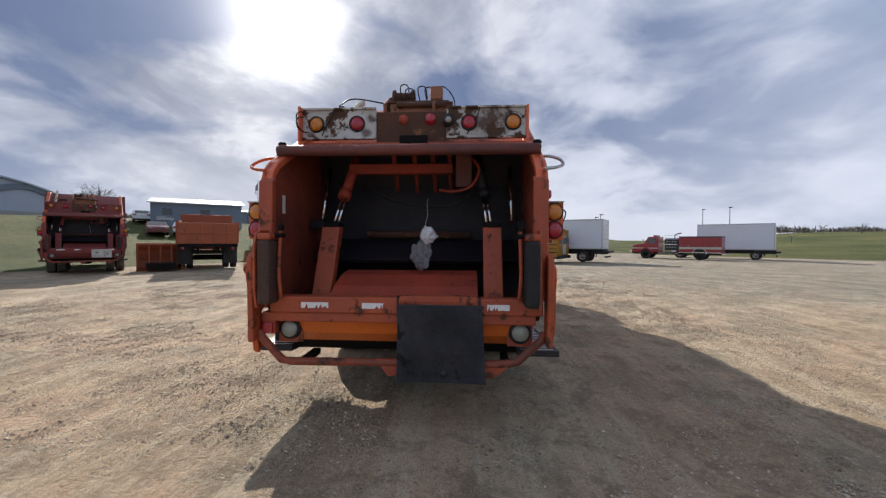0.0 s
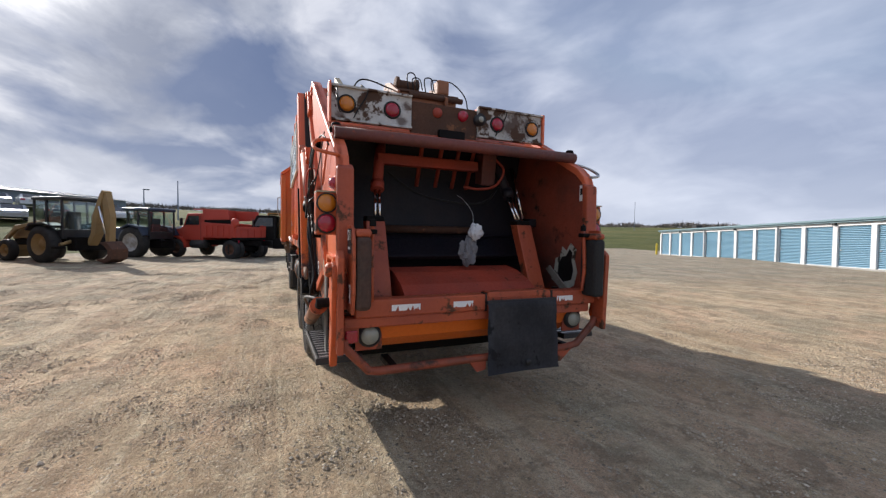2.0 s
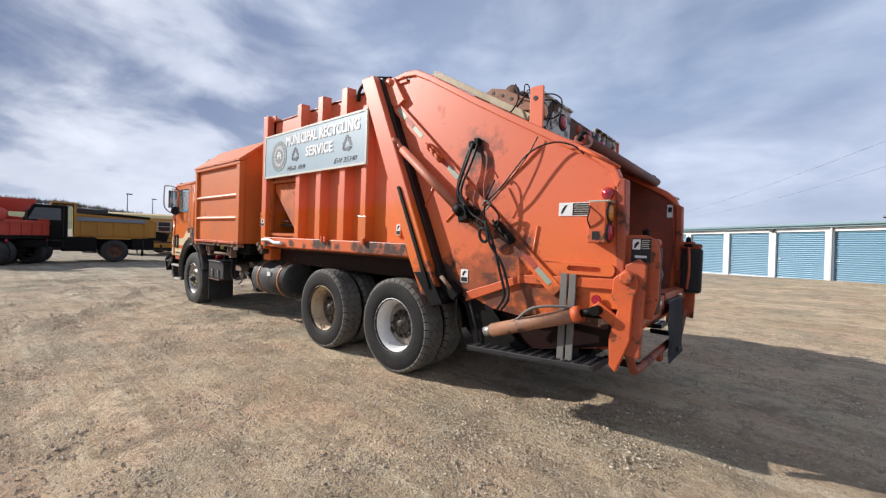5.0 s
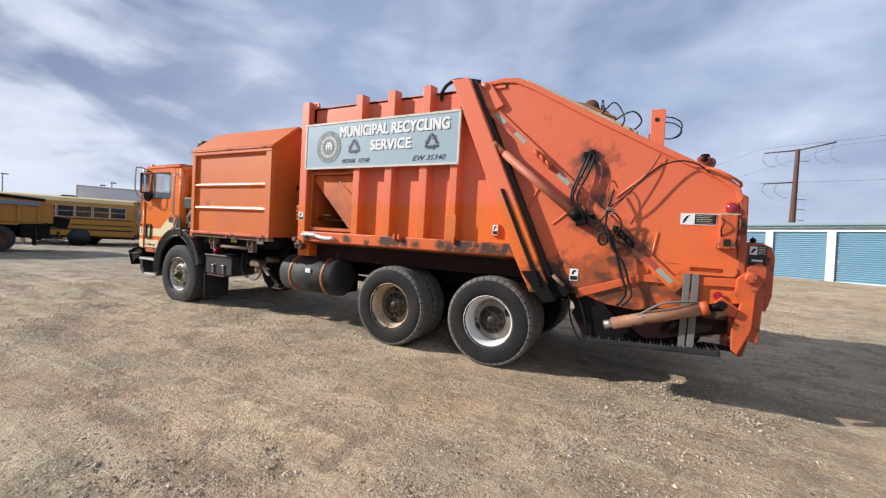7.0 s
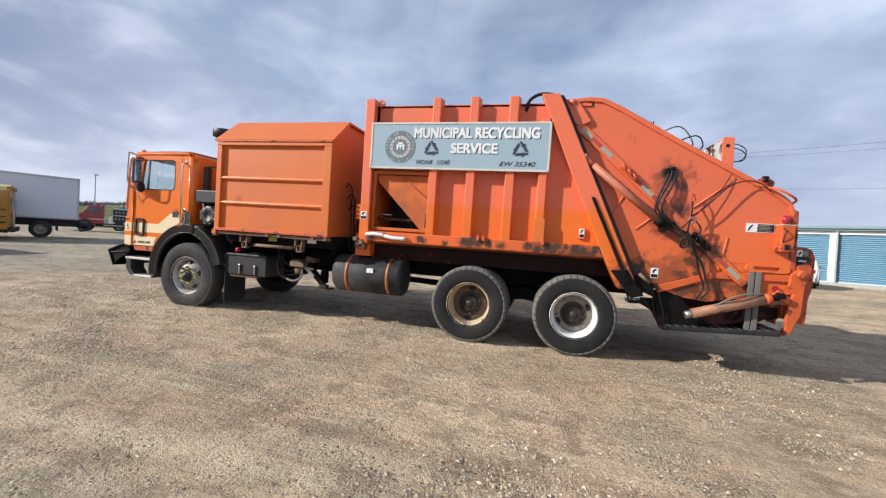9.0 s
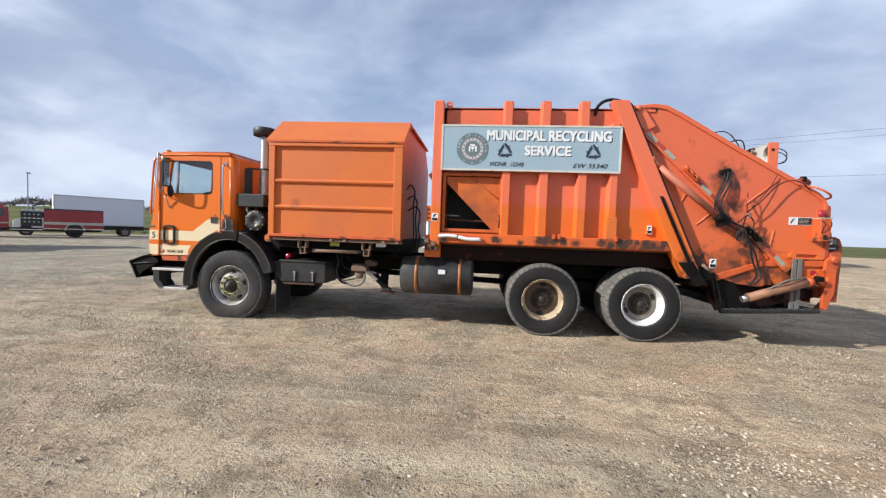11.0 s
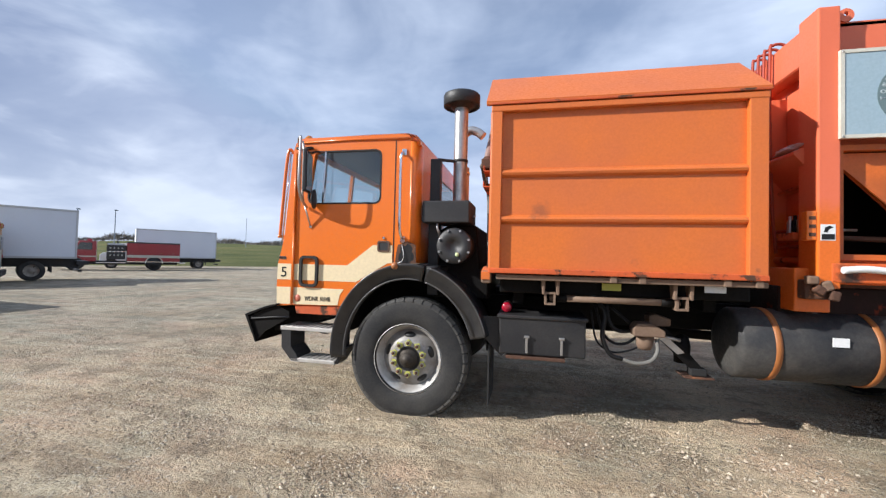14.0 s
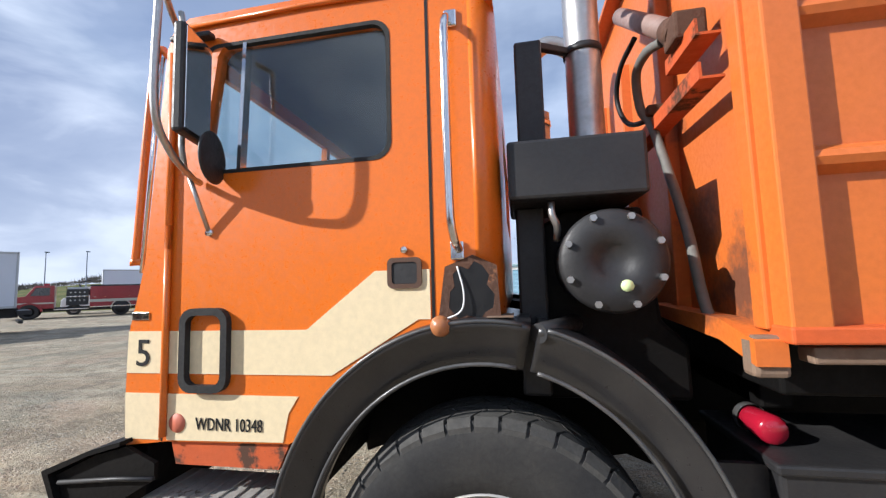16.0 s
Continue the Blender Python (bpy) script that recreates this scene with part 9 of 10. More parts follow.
# ---- dump trucks ----
def dump_truck(at, heading, label, bed, cabm, hoodm, spreader=False, plow=False, long_bed=3.6, cab_guard=0.0, tandem=False, high=2.05, r0=-1.35):
    t = thing("dump_truck", at, heading, label, "dump truck", "dump trucks")
    for y in (-0.4, 0.4):
        part("frame_rail", box(-1.3, 5.0, y - 0.05, y + 0.05, 0.7, 0.95), GREASE, t)
    r1 = r0 + long_bed
    side = [(r0 - 0.1, 1.15), (r0 - 0.1, high), (r1, high + 0.15), (r1 + 0.02, 1.15)]
    b = part("dump_bed", prism(side, "y", 1.10, 1.17, 0.01), bed, t, "open steel dump bed")
    part("bed_side", prism(side, "y", -1.17, -1.10, 0.01), bed, b)
    part("bed_floor", box(r0, r1, -1.12, 1.12, 1.1, 1.2, 0.01), bed, b)
    part("bed_front", box(r1 - 0.06, r1 + 0.02, -1.15, 1.15, 1.15, 2.35 + cab_guard, 0.01), bed, b)
    if cab_guard:
        part("cab_guard", box(r1, r1 + 0.7, -1.1, 1.1, 2.30 + cab_guard, 2.36 + cab_guard, 0.01), bed, b)
    tg = part("tailgate", box(r0 - 0.17, r0 - 0.1, -1.12, 1.12, 1.12, high, 0.012), bed, b)
    for y in (-0.75, -0.25, 0.25, 0.75):
        part("gate_rib", box(r0 - 0.21, r0 - 0.165, y - 0.04, y + 0.04, 1.15, high - 0.05, 0.006), bed, tg)
    part("gate_rib", box(r0 - 0.215, r0 - 0.165, -1.1, 1.1, 1.58, 1.66, 0.006), bed, tg)
    for s in (-1, 1):
        for k in range(5):
            x = r0 + 0.25 + k * (long_bed - 0.5) / 4
            part("bed_rib", box(x - 0.05, x + 0.05, min(s * 1.165, s * 1.22), max(s * 1.165, s * 1.22), 1.18, high + 0.01, 0.008), bed, b)
        part("top_rail", prism([(r0 - 0.12, high - 0.03), (r0 - 0.12, high + 0.07), (r1 + 0.02, high + 0.22), (r1 + 0.02, high + 0.12)], "y", min(s * 1.09, s * 1.2), max(s * 1.09, s * 1.2), 0.008), bed, b)
    part("rear_sill", box(r0 - 0.2, r0 + 0.1, -1.15, 1.15, 1.0, 1.14, 0.01), GREASE, b)
    c0 = r1 + 0.2
    cab = part("cab", prism([(c0, 0.95), (c0, 2.42), (c0 + 1.05, 2.42), (c0 + 1.35, 1.75), (c0 + 1.4, 0.95)], "y", -0.98, 0.98, 0.05), cabm, t, "truck cab")
    for s in (-1, 1):
        part("side_window", prism([(c0 + 0.22, 1.78), (c0 + 0.22, 2.28), (c0 + 0.98, 2.28), (c0 + 1.2, 1.78)], "y", s * 0.978, s * 0.99), DARK_GLASS, cab)
        part("door_line", box(c0 + 0.12, c0 + 0.14, min(s * 0.978, s * 0.986), max(s * 0.978, s * 0.986), 1.0, 2.3), INK_AND_SHADE, cab)
        part("mirror", box(c0 + 1.2, c0 + 1.26, min(s * 1.1, s * 1.28), max(s * 1.1, s * 1.28), 1.75, 2.15, 0.02), BLACK, cab)
        part("mirror_arm", tube([(c0 + 1.2, s * 0.98, 2.1), (c0 + 1.23, s * 1.2, 2.12)], 0.015, 6), BLACK, cab)
    part("windscreen", prism([(c0 + 1.07, 2.36), (c0 + 1.345, 1.78), (c0 + 1.36, 1.79), (c0 + 1.085, 2.37)], "y", -0.9, 0.9), DARK_GLASS, cab)
    hood = part("bonnet", prism([(c0 + 1.38, 0.8), (c0 + 1.38, 1.72), (c0 + 2.3, 1.55), (c0 + 2.5, 1.38), (c0 + 2.52, 0.75)], "y", -0.85, 0.85, 0.06), hoodm, t)
    part("grille", box(c0 + 2.5, c0 + 2.56, -0.55, 0.55, 0.8, 1.35, 0.02), BLACK, hood)
    part("front_bumper", box(c0 + 2.5, c0 + 2.68, -1.15, 1.15, 0.5, 0.75, 0.02), BLACK, t)
    part("fuel_tank", lathe([(c0 - 0.1, 0.0), (c0 - 0.09, 0.24), (c0 + 0.8, 0.24), (c0 + 0.81, 0)], "x", (0, 0.85, 0.75), 18), TANKM, t)
    for s in (-1, 1):
        part("front_fender", prism(oval(c0 + 1.75, 0.55, 0.68, 0.62, 16, 0, 180) + oval(c0 + 1.75, 0.55, 0.58, 0.54, 16, 0, 180)[::-1], "y", min(s * 0.75, s * 1.1), max(s * 0.75, s * 1.1)), hoodm, t)
        road_wheel(t, 0, s * 1.18, s, 0.5, 0.27, RUSTY)
        road_wheel(t, 0, s * 0.86, s, name="inner_wheel")
        if tandem:
            road_wheel(t, 1.3, s * 1.18, s, 0.5, 0.27, RUSTY)
        road_wheel(t, c0 + 1.75, s * 1.1, s, 0.5, 0.27, RUSTY)
        part("mud_flap", box(r0 + 0.3, r0 + 0.33, min(s * 0.6, s * 1.15), max(s * 0.6, s * 1.15), 0.25, 1.0), RUBBER, t)
        part("tail_lamp", lathe([(r0 - 0.2, 0.06), (r0 - 0.23, 0.055), (r0 - 0.235, 0)], "x", (0, s * 0.95, 0.93), 14), REDLENS, t)
    part("axle", tube([(0, -1.0, 0.5), (0, 1.0, 0.5)], 0.13, 10), GREASE, t)
    part("beacon", lathe([(2.42, 0.07), (2.55, 0.06), (2.58, 0)], "z", (c0 + 0.5, 0.4, 0), 14), AMBER, cab)
    if spreader:
        sp = part("spreader", prism([(r0 - 0.65, 0.95), (r0 - 0.2, 1.0), (r0 - 0.2, 1.45), (r0 - 0.75, 1.35)], "y", -0.9, 0.9, 0.02), GREASE, t, "dark spreader box at the tailgate")
        part("spinner", lathe([(0.48, 0.0), (0.48, 0.28), (0.52, 0.28), (0.56, 0.05), (0.8, 0.05), (0.8, 0)], "z", (r0 - 0.5, 0.35, 0), 18), RUSTY, sp)
    if plow:
        pp = c0 + 3.4
        sec = [(pp - 0.25, 0.05), (pp - 0.02, 0.12), (pp + 0.08, 0.4), (pp + 0.02, 0.75), (pp - 0.2, 1.0), (pp - 0.22, 0.95), (pp - 0.05, 0.72), (pp + 0.0, 0.4), (pp - 0.08, 0.16), (pp - 0.28, 0.09)]
        pl = part("plow_blade", prism(sec, "y", -1.2, 2.4), bed, t, "orange snow plow blade")
        for y in (-1.1, -0.3, 0.5, 1.3, 2.3):
            part("blade_rib", prism([(pp - 0.35, 0.1), (pp - 0.1, 0.2), (pp - 0.02, 0.4), (pp - 0.1, 0.75), (pp - 0.35, 0.95)], "y", y - 0.03, y + 0.03), bed, pl)
        part("push_frame", box(c0 + 2.5, pp - 0.1, -0.5, 0.5, 0.35, 0.55, 0.02), GREASE, pl)
    return t, b, cab


dump_truck((-6.5, -11.7, 0.19), angle(-0.82, -0.575), "faded orange dump truck seen from behind", DUMP_ORANGE, DUMP_ORANGE, DUMP_ORANGE, cab_guard=0.25)
t_red, bed_red, cab_red = dump_truck((-13.2, -3.05, height(-13.2, -3.05)), angle(-0.62, -0.78), "red dump truck with a white-nosed bonnet", DUMP_RED, DUMP_RED, DUMP_RED, long_bed=1.95, cab_guard=0.3, high=1.72, r0=-0.2)
part("hood_cap", prism([(3.55, 1.60), (3.6, 1.70), (4.27, 1.57), (4.28, 1.47)], "y", -0.87, 0.87), BOX_WHITE, t_red, "white bonnet nose")
part("high_side", prism([(0.05, 2.08), (0.15, 2.60), (1.73, 2.64), (1.73, 2.05)], "y", 1.08, 1.14, 0.01), DUMP_RED, bed_red)
part("high_side", prism([(0.05, 2.08), (0.15, 2.60), (1.73, 2.64), (1.73, 2.05)], "y", -1.14, -1.08, 0.01), DUMP_RED, bed_red)
part("side_gap", prism([(-0.05, 1.86), (0.05, 2.09), (1.70, 2.06), (1.70, 1.9)], "y", 1.06, 1.10), GREASE, bed_red)
part("tarp_reel", lathe([(1.02, 0.0), (1.02, 0.22), (1.12, 0.24), (1.16, 0.2), (1.16, 0.0)], "y", (-0.28, 0, 1.90), 20), DUMP_RED, bed_red)
t_y, bed_y, cab_y = dump_truck((-14.8, 0.15, height(-14.8, 0.15)), angle(-0.10, -0.99), "yellow dump truck with a dark cab and a spreader", TRUCK_YELLOW, GREASE, GREASE, spreader=True, long_bed=2.7, cab_guard=0.2, high=1.9)
# added black boxes that give the underside its dark
part("side_locker", box(0.62, 1.75, 0.72, 1.14, 0.48, 1.08, 0.02), GREASE, t_y, "black box added to fill in the dark below the bed")
part("side_locker", box(-1.45, -0.62, 0.72, 1.10, 0.55, 1.08, 0.02), GREASE, t_y)
part("side_locker", box(0.62, 1.75, -1.14, -0.72, 0.48, 1.08, 0.02), GREASE, t_y)
part("under_frame", box(-1.4, 4.2, -0.68, 0.68, 0.55, 1.0, 0.03), GREASE, t_y)
part("side_tarp", box(-1.1, 1.28, 1.215, 1.245, 1.80, 1.96, 0.01), SHED_GREY, bed_y, "grey tarpaulin along the bed's edge")
part("guard_mesh", box(0.25, 1.28, 1.10, 1.16, 2.12, 2.32, 0.01), INK_AND_SHADE, bed_y, "black mesh side guard")
part("tarp_roll", tube([(-1.3, 0.95, 2.02), (1.3, 0.95, 2.2)], 0.09, 10), GREASE, bed_y, "dark rolled tarpaulin")
part("light_rail", tube([(0.2, 0.8, 2.30), (1.3, 0.8, 2.36)], 0.03, 8), SIGN_EDGE, bed_y)


# ---- backhoe ----
def backhoe(at, heading):
    t = thing("backhoe_loader", at, heading, "dusty yellow backhoe loader with folded boom", "backhoe")
    part("chassis", box(-0.6, 2.8, -0.35, 0.35, 0.65, 1.05, 0.03), GREASE, t)
    part("bonnet", prism([(0.95, 1.0), (0.95, 1.6), (2.7, 1.5), (2.8, 1.35), (2.8, 0.9)], "y", -0.42, 0.42, 0.05), HOE_YELLOW, t)
    cab = part("cab_roof", box(-0.85, 0.95, -0.78, 0.78, 2.52, 2.66, 0.05), BLACK, t, "dark cab roof")
    for x, y in ((-0.75, -0.7), (-0.75, 0.7), (0.85, -0.7), (0.85, 0.7), (0.1, -0.72), (0.1, 0.72)):
        part("cab_post", box(x - 0.035, x + 0.035, y - 0.035, y + 0.035, 1.1, 2.54, 0.008), BLACK, cab)
    for y in (-0.71, 0.71):
        for a, b_ in ((-0.7, 0.06), (0.14, 0.8)):
            part("cab_glass", box(a, b_, y - 0.006, y + 0.006, 1.35, 2.5), GLASS, cab)
    for x in (-0.76, 0.86):
        part("cab_glass", box(x - 0.006, x + 0.006, -0.66, 0.66, 1.35, 2.5), GLASS, cab)
    part("cab_base", box(-0.8, 0.9, -0.74, 0.74, 0.95, 1.36, 0.03), BLACK, cab)
    part("seat", prism([(-0.3, 1.3), (0.2, 1.3), (0.2, 1.5), (-0.1, 1.55), (-0.2, 2.1), (-0.32, 2.1)], "y", -0.25, 0.25, 0.03), SEAT, t)
    for s in (-1, 1):
        road_wheel(t, 0.0, s * 1.08, s, 0.74, 0.42, HOE_YELLOW)
        road_wheel(t, 2.25, s * 0.98, s, 0.45, 0.3, HOE_YELLOW)
        part("rear_fender", prism([(-0.7, 1.5), (-0.3, 1.62), (0.5, 1.58), (0.75, 1.3), (0.7, 1.28), (0.45, 1.52), (-0.3, 1.56), (-0.68, 1.45)], "y", min(s * 0.62, s * 1.1), max(s * 0.62, s * 1.1)), BLACK, t)
        part("loader_arm", prism([(1.1, 1.5), (2.2, 1.3), (3.3, 0.5), (3.4, 0.6), (2.25, 1.45), (1.1, 1.65)], "y", min(s * 0.5, s * 0.62), max(s * 0.5, s * 0.62), 0.01), HOE_YELLOW, t)
        part("stabiliser", tube([(-1.0, s * 0.5, 0.9), (-1.1, s * 1.0, 0.75)], 0.07, 8), HOE_YELLOW, t)
        part("stabiliser_foot", box(-1.25, -0.95, min(s * 0.9, s * 1.2), max(s * 0.9, s * 1.2), 0.6, 0.7, 0.02), GREASE, t)
    part("loader_bucket", prism([(3.2, 0.1), (4.1, 0.12), (4.12, 0.16), (3.5, 0.25), (3.3, 0.8), (3.15, 0.85), (3.1, 0.4)], "y", -1.1, 1.1, 0.01), HOE_YELLOW, t)
    # boom folded up, dipper hanging back down, bucket near the ground
    boom = part("boom", prism([(-1.15, 0.75), (-1.45, 1.2), (-1.55, 1.9), (-1.95, 2.75), (-2.10, 2.95), (-2.22, 2.9), (-2.12, 2.6), (-1.85, 1.9), (-1.75, 1.2), (-1.4, 0.7)], "y", -0.16, 0.16, 0.02), HOE_YELLOW, t, "folded digger boom")
    part("dipper", prism([(-2.02, 2.85), (-2.28, 2.85), (-2.5, 1.9), (-2.42, 0.75), (-2.22, 0.72), (-2.18, 1.7)], "y", -0.12, 0.12, 0.015), HOE_YELLOW, boom)
    part("boom_ram", tube([(-1.55, 0.0, 1.0), (-1.35, 0.0, 1.9), (-1.75, 0, 2.4)], 0.055, 10), STEEL, boom)
    part("dipper_ram", tube([(-2.0, 0.19, 2.3), (-2.32, 0.19, 1.2)], 0.045, 10), CHROME, boom)
    part("digging_bucket", prism([(-2.15, 0.85), (-2.5, 0.9), (-2.85, 0.6), (-2.8, 0.2), (-2.4, 0.03), (-2.0, 0.12), (-2.02, 0.2), (-2.4, 0.2), (-2.6, 0.35), (-2.6, 0.55), (-2.4, 0.72)], "y", -0.32, 0.32, 0.015), RUSTY, boom, "rusty digging bucket on the ground")
    part("hoe_frame", box(-1.3, -0.8, -0.6, 0.6, 0.5, 1.05, 0.03), GREASE, t)


backhoe((-10.2, -9.5, 0.05), angle(-0.62, -0.78))


# ---- farm tractor ----
def tractor(at, heading):
    t = thing("farm_tractor", at, heading, "dark blue farm tractor with a glazed cab", "tractor")
    part("chassis", box(-0.5, 2.6, -0.28, 0.28, 0.6, 1.0, 0.03), GREASE, t)
    part("bonnet", prism([(0.75, 0.95), (0.75, 1.62), (2.3, 1.5), (2.6, 1.35), (2.65, 0.9)], "y", -0.36, 0.36, 0.06), TRACTOR_BLUE, t)
    roof = part("cab_roof", box(-0.95, 0.75, -0.82, 0.82, 2.42, 2.58, 0.06), TRACTOR_BLUE, t, "dark cab roof")
    for x, y in ((-0.85, -0.74), (-0.85, 0.74), (0.62, -0.6), (0.62, 0.6), (-0.2, -0.76), (-0.2, 0.76)):
        part("cab_post", box(x - 0.035, x + 0.035, y - 0.035, y + 0.035, 1.2, 2.44, 0.008), BLACK, roof)
    for y in (-0.74, 0.74):
        for a, b_ in ((-0.8, -0.24), (-0.16, 0.58)):
            part("cab_glass", box(a, b_, y - 0.006, y + 0.006, 1.45 if a < -0.5 else 1.2, 2.42), GLASS, roof)
    for x in (-0.86, 0.63):
        part("cab_glass", box(x - 0.006, x + 0.006, -0.66, 0.66, 1.35, 2.42), GLASS, roof)
    part("cab_base", box(-0.85, 0.68, -0.7, 0.7, 0.95, 1.36, 0.04), BLACK, roof)
    part("seat", prism([(-0.5, 1.3), (0.0, 1.3), (0.0, 1.5), (-0.3, 1.55), (-0.4, 2.05), (-0.52, 2.05)], "y", -0.25, 0.25, 0.03), SEAT, t)
    part("exhaust", tube([(1.5, -0.25, 1.5), (1.5, -0.25, 2.35)], 0.04, 8), BLACK, t)
    for s in (-1, 1):
        road_wheel(t, 0.0, s * 1.05, s, 0.80, 0.45, RIM)
        road_wheel(t, 2.2, s * 0.95, s, 0.56, 0.34, RIM)
        part("rear_fender", prism([(-0.85, 1.2), (-0.6, 1.6), (0.1, 1.74), (0.65, 1.5), (0.6, 1.45), (0.08, 1.66), (-0.55, 1.52), (-0.8, 1.15)], "y", min(s * 0.6, s * 1.1), max(s * 0.6, s * 1.1)), TRACTOR_BLUE, t)
    part("hitch", box(-1.2, -0.5, -0.4, 0.4, 0.5, 0.9, 0.03), GREASE, t)


tractor((-14.4, -7.8, -0.03), angle(-0.55, -0.835))


# ---- fire engine ----
def fire_engine(at, heading):
    t = thing("fire_engine", at, heading, "red pumper fire engine with a dark pump panel", "fire engine")
    # rear axle at x = 0
    body = part("hose_body", box(-1.9, 1.9, -1.22, 1.22, 0.75, 2.35, 0.03), FIRE_RED, t, "red hose body")
    for s in (-1, 1):
        part("stripe", box(-1.9, 1.9, min(s * 1.218, s * 1.228), max(s * 1.218, s * 1.228), 1.12, 1.34), SIGN_EDGE, body, "pale reflective stripe")
        part("lower_trim", box(-1.9, 1.9, min(s * 1.21, s * 1.24), max(s * 1.21, s * 1.24), 0.72, 0.80), CHROME, body)
        for x in (-1.75, -0.85, 0.65, 1.25):
            part("locker_door", box(x, x + (0.75 if x < 0 else 0.5), min(s * 1.22, s * 1.235), max(s * 1.22, s * 1.235), 1.42, 2.2, 0.01), FIRE_RED, body)
            part("door_handle", box(x + 0.3, x + 0.42, min(s * 1.232, s * 1.25), max(s * 1.232, s * 1.25), 1.5, 1.54), CHROME, body)
        part("wheel_arch", prism(oval(0, 0.62, 0.66, 0.66, 18, 0, 180) + oval(0, 0.62, 0.59, 0.59, 18, 0, 180)[::-1], "y", min(s * 1.21, s * 1.25), max(s * 1.21, s * 1.25)), SIGN_EDGE, body)
        part("arch_dark", lathe([(s * 1.2, 0.0), (s * 1.225, 0.0), (s * 1.225, 0.57), (s * 1.2, 0.57)], "y", (0, 0, 0.62), 28), INK_AND_SHADE, body)
        road_wheel(t, 0, s * 1.23, s, 0.54, 0.27, GREASE)
        road_wheel(t, 5.2, s * 1.16, s, 0.54, 0.27, GREASE)
        pp = part("pump_panel", box(2.0, 3.25, min(s * 1.0, s * 1.22), max(s * 1.0, s * 1.22), 0.95, 2.15, 0.01), BLACK, t, "dark pump panel with gauges")
        for i in range(4):
            for j in range(3):
                part("gauge", lathe([(s * 1.22, 0.06), (s * 1.235, 0.055), (s * 1.236, 0)], "y", (2.23 + i * 0.26, 0, 1.9 - j * 0.3), 12), SIGN_EDGE if (i + j) % 2 else STEEL, pp)
        part("panel_rail", box(2.0, 3.25, min(s * 1.22, s * 1.27), max(s * 1.22, s * 1.27), 1.58, 1.62), CHROME, pp)
        part("running_board", box(1.95, 3.9, min(s * 0.8, s * 1.24), max(s * 0.8, s * 1.24), 0.62, 0.70, 0.01), CHROME, t)
    part("top_rail", sheet([(-1.9, -1.22), (1.9, -1.22), (1.9, 1.22), (-1.9, 1.22)], [[(-1.84, -1.14), (1.84, -1.14), (1.84, 1.14), (-1.84, 1.14)]], "z", 2.35, 2.46), BLACK, body)
    part("tank_top", box(-1.8, 1.85, -1.1, 1.1, 2.3, 2.4), SIGN_EDGE, body)
    part("crosslay", box(2.05, 3.2, -1.0, 1.0, 0.95, 2.3, 0.02), SHED_ROOF, t)
    part("hose_bed_rail", tube([(2.0, 1.1, 2.3), (2.0, 1.1, 2.55), (3.25, 1.1, 2.55), (3.25, 1.1, 2.2)], 0.025, 8), CHROME, t)
    part("deck_gun", tube(curve_pts([(2.5, 0.0, 2.3), (2.55, 0.0, 2.6), (2.3, 0.0, 2.75), (1.9, 0.1, 2.85)], 5), 0.06, 8), BLACK, t)
    cab = part("cab", prism([(3.90, 0.75), (3.90, 2.45), (4.95, 2.45), (5.40, 1.72), (6.45, 1.55), (6.65, 1.3), (6.65, 0.7)], "y", -1.08, 1.08, 0.05), FIRE_RED, t, "red two-door cab")
    for s in (-1, 1):
        part("side_window", prism([(4.15, 1.72), (4.15, 2.3), (4.88, 2.3), (5.18, 1.72)], "y", s * 1.078, s * 1.09), DARK_GLASS, cab)
        part("stripe", box(3.90, 6.60, min(s * 1.076, s * 1.087), max(s * 1.076, s * 1.087), 1.12, 1.22), SIGN_EDGE, cab)
        part("fender", prism(oval(5.20, 0.56, 0.72, 0.66, 16, 0, 180) + oval(5.20, 0.56, 0.6, 0.56, 16, 0, 180)[::-1], "y", min(s * 0.8, s * 1.18), max(s * 0.8, s * 1.18)), FIRE_RED, cab)
    part("windscreen", prism([(4.97, 2.38), (5.39, 1.74), (5.40, 1.75), (4.98, 2.39)], "y", -0.98, 0.98), DARK_GLASS, cab)
    part("light_bar", box(4.20, 4.50, -0.8, 0.8, 2.46, 2.62, 0.03), REDLENS, cab)
    part("front_bumper", box(6.60, 7.00, -1.2, 1.2, 0.55, 0.85, 0.03), CHROME, t)
    part("chassis", box(-1.8, 6.6, -0.5, 0.5, 0.5, 0.8), BLACK, t)
    part("tailboard", box(-2.35, -1.9, -1.2, 1.2, 0.6, 0.7, 0.01), CHROME, t)


fire_engine((-32.35, 25.30, -0.3), angle(-0.62, -0.785))


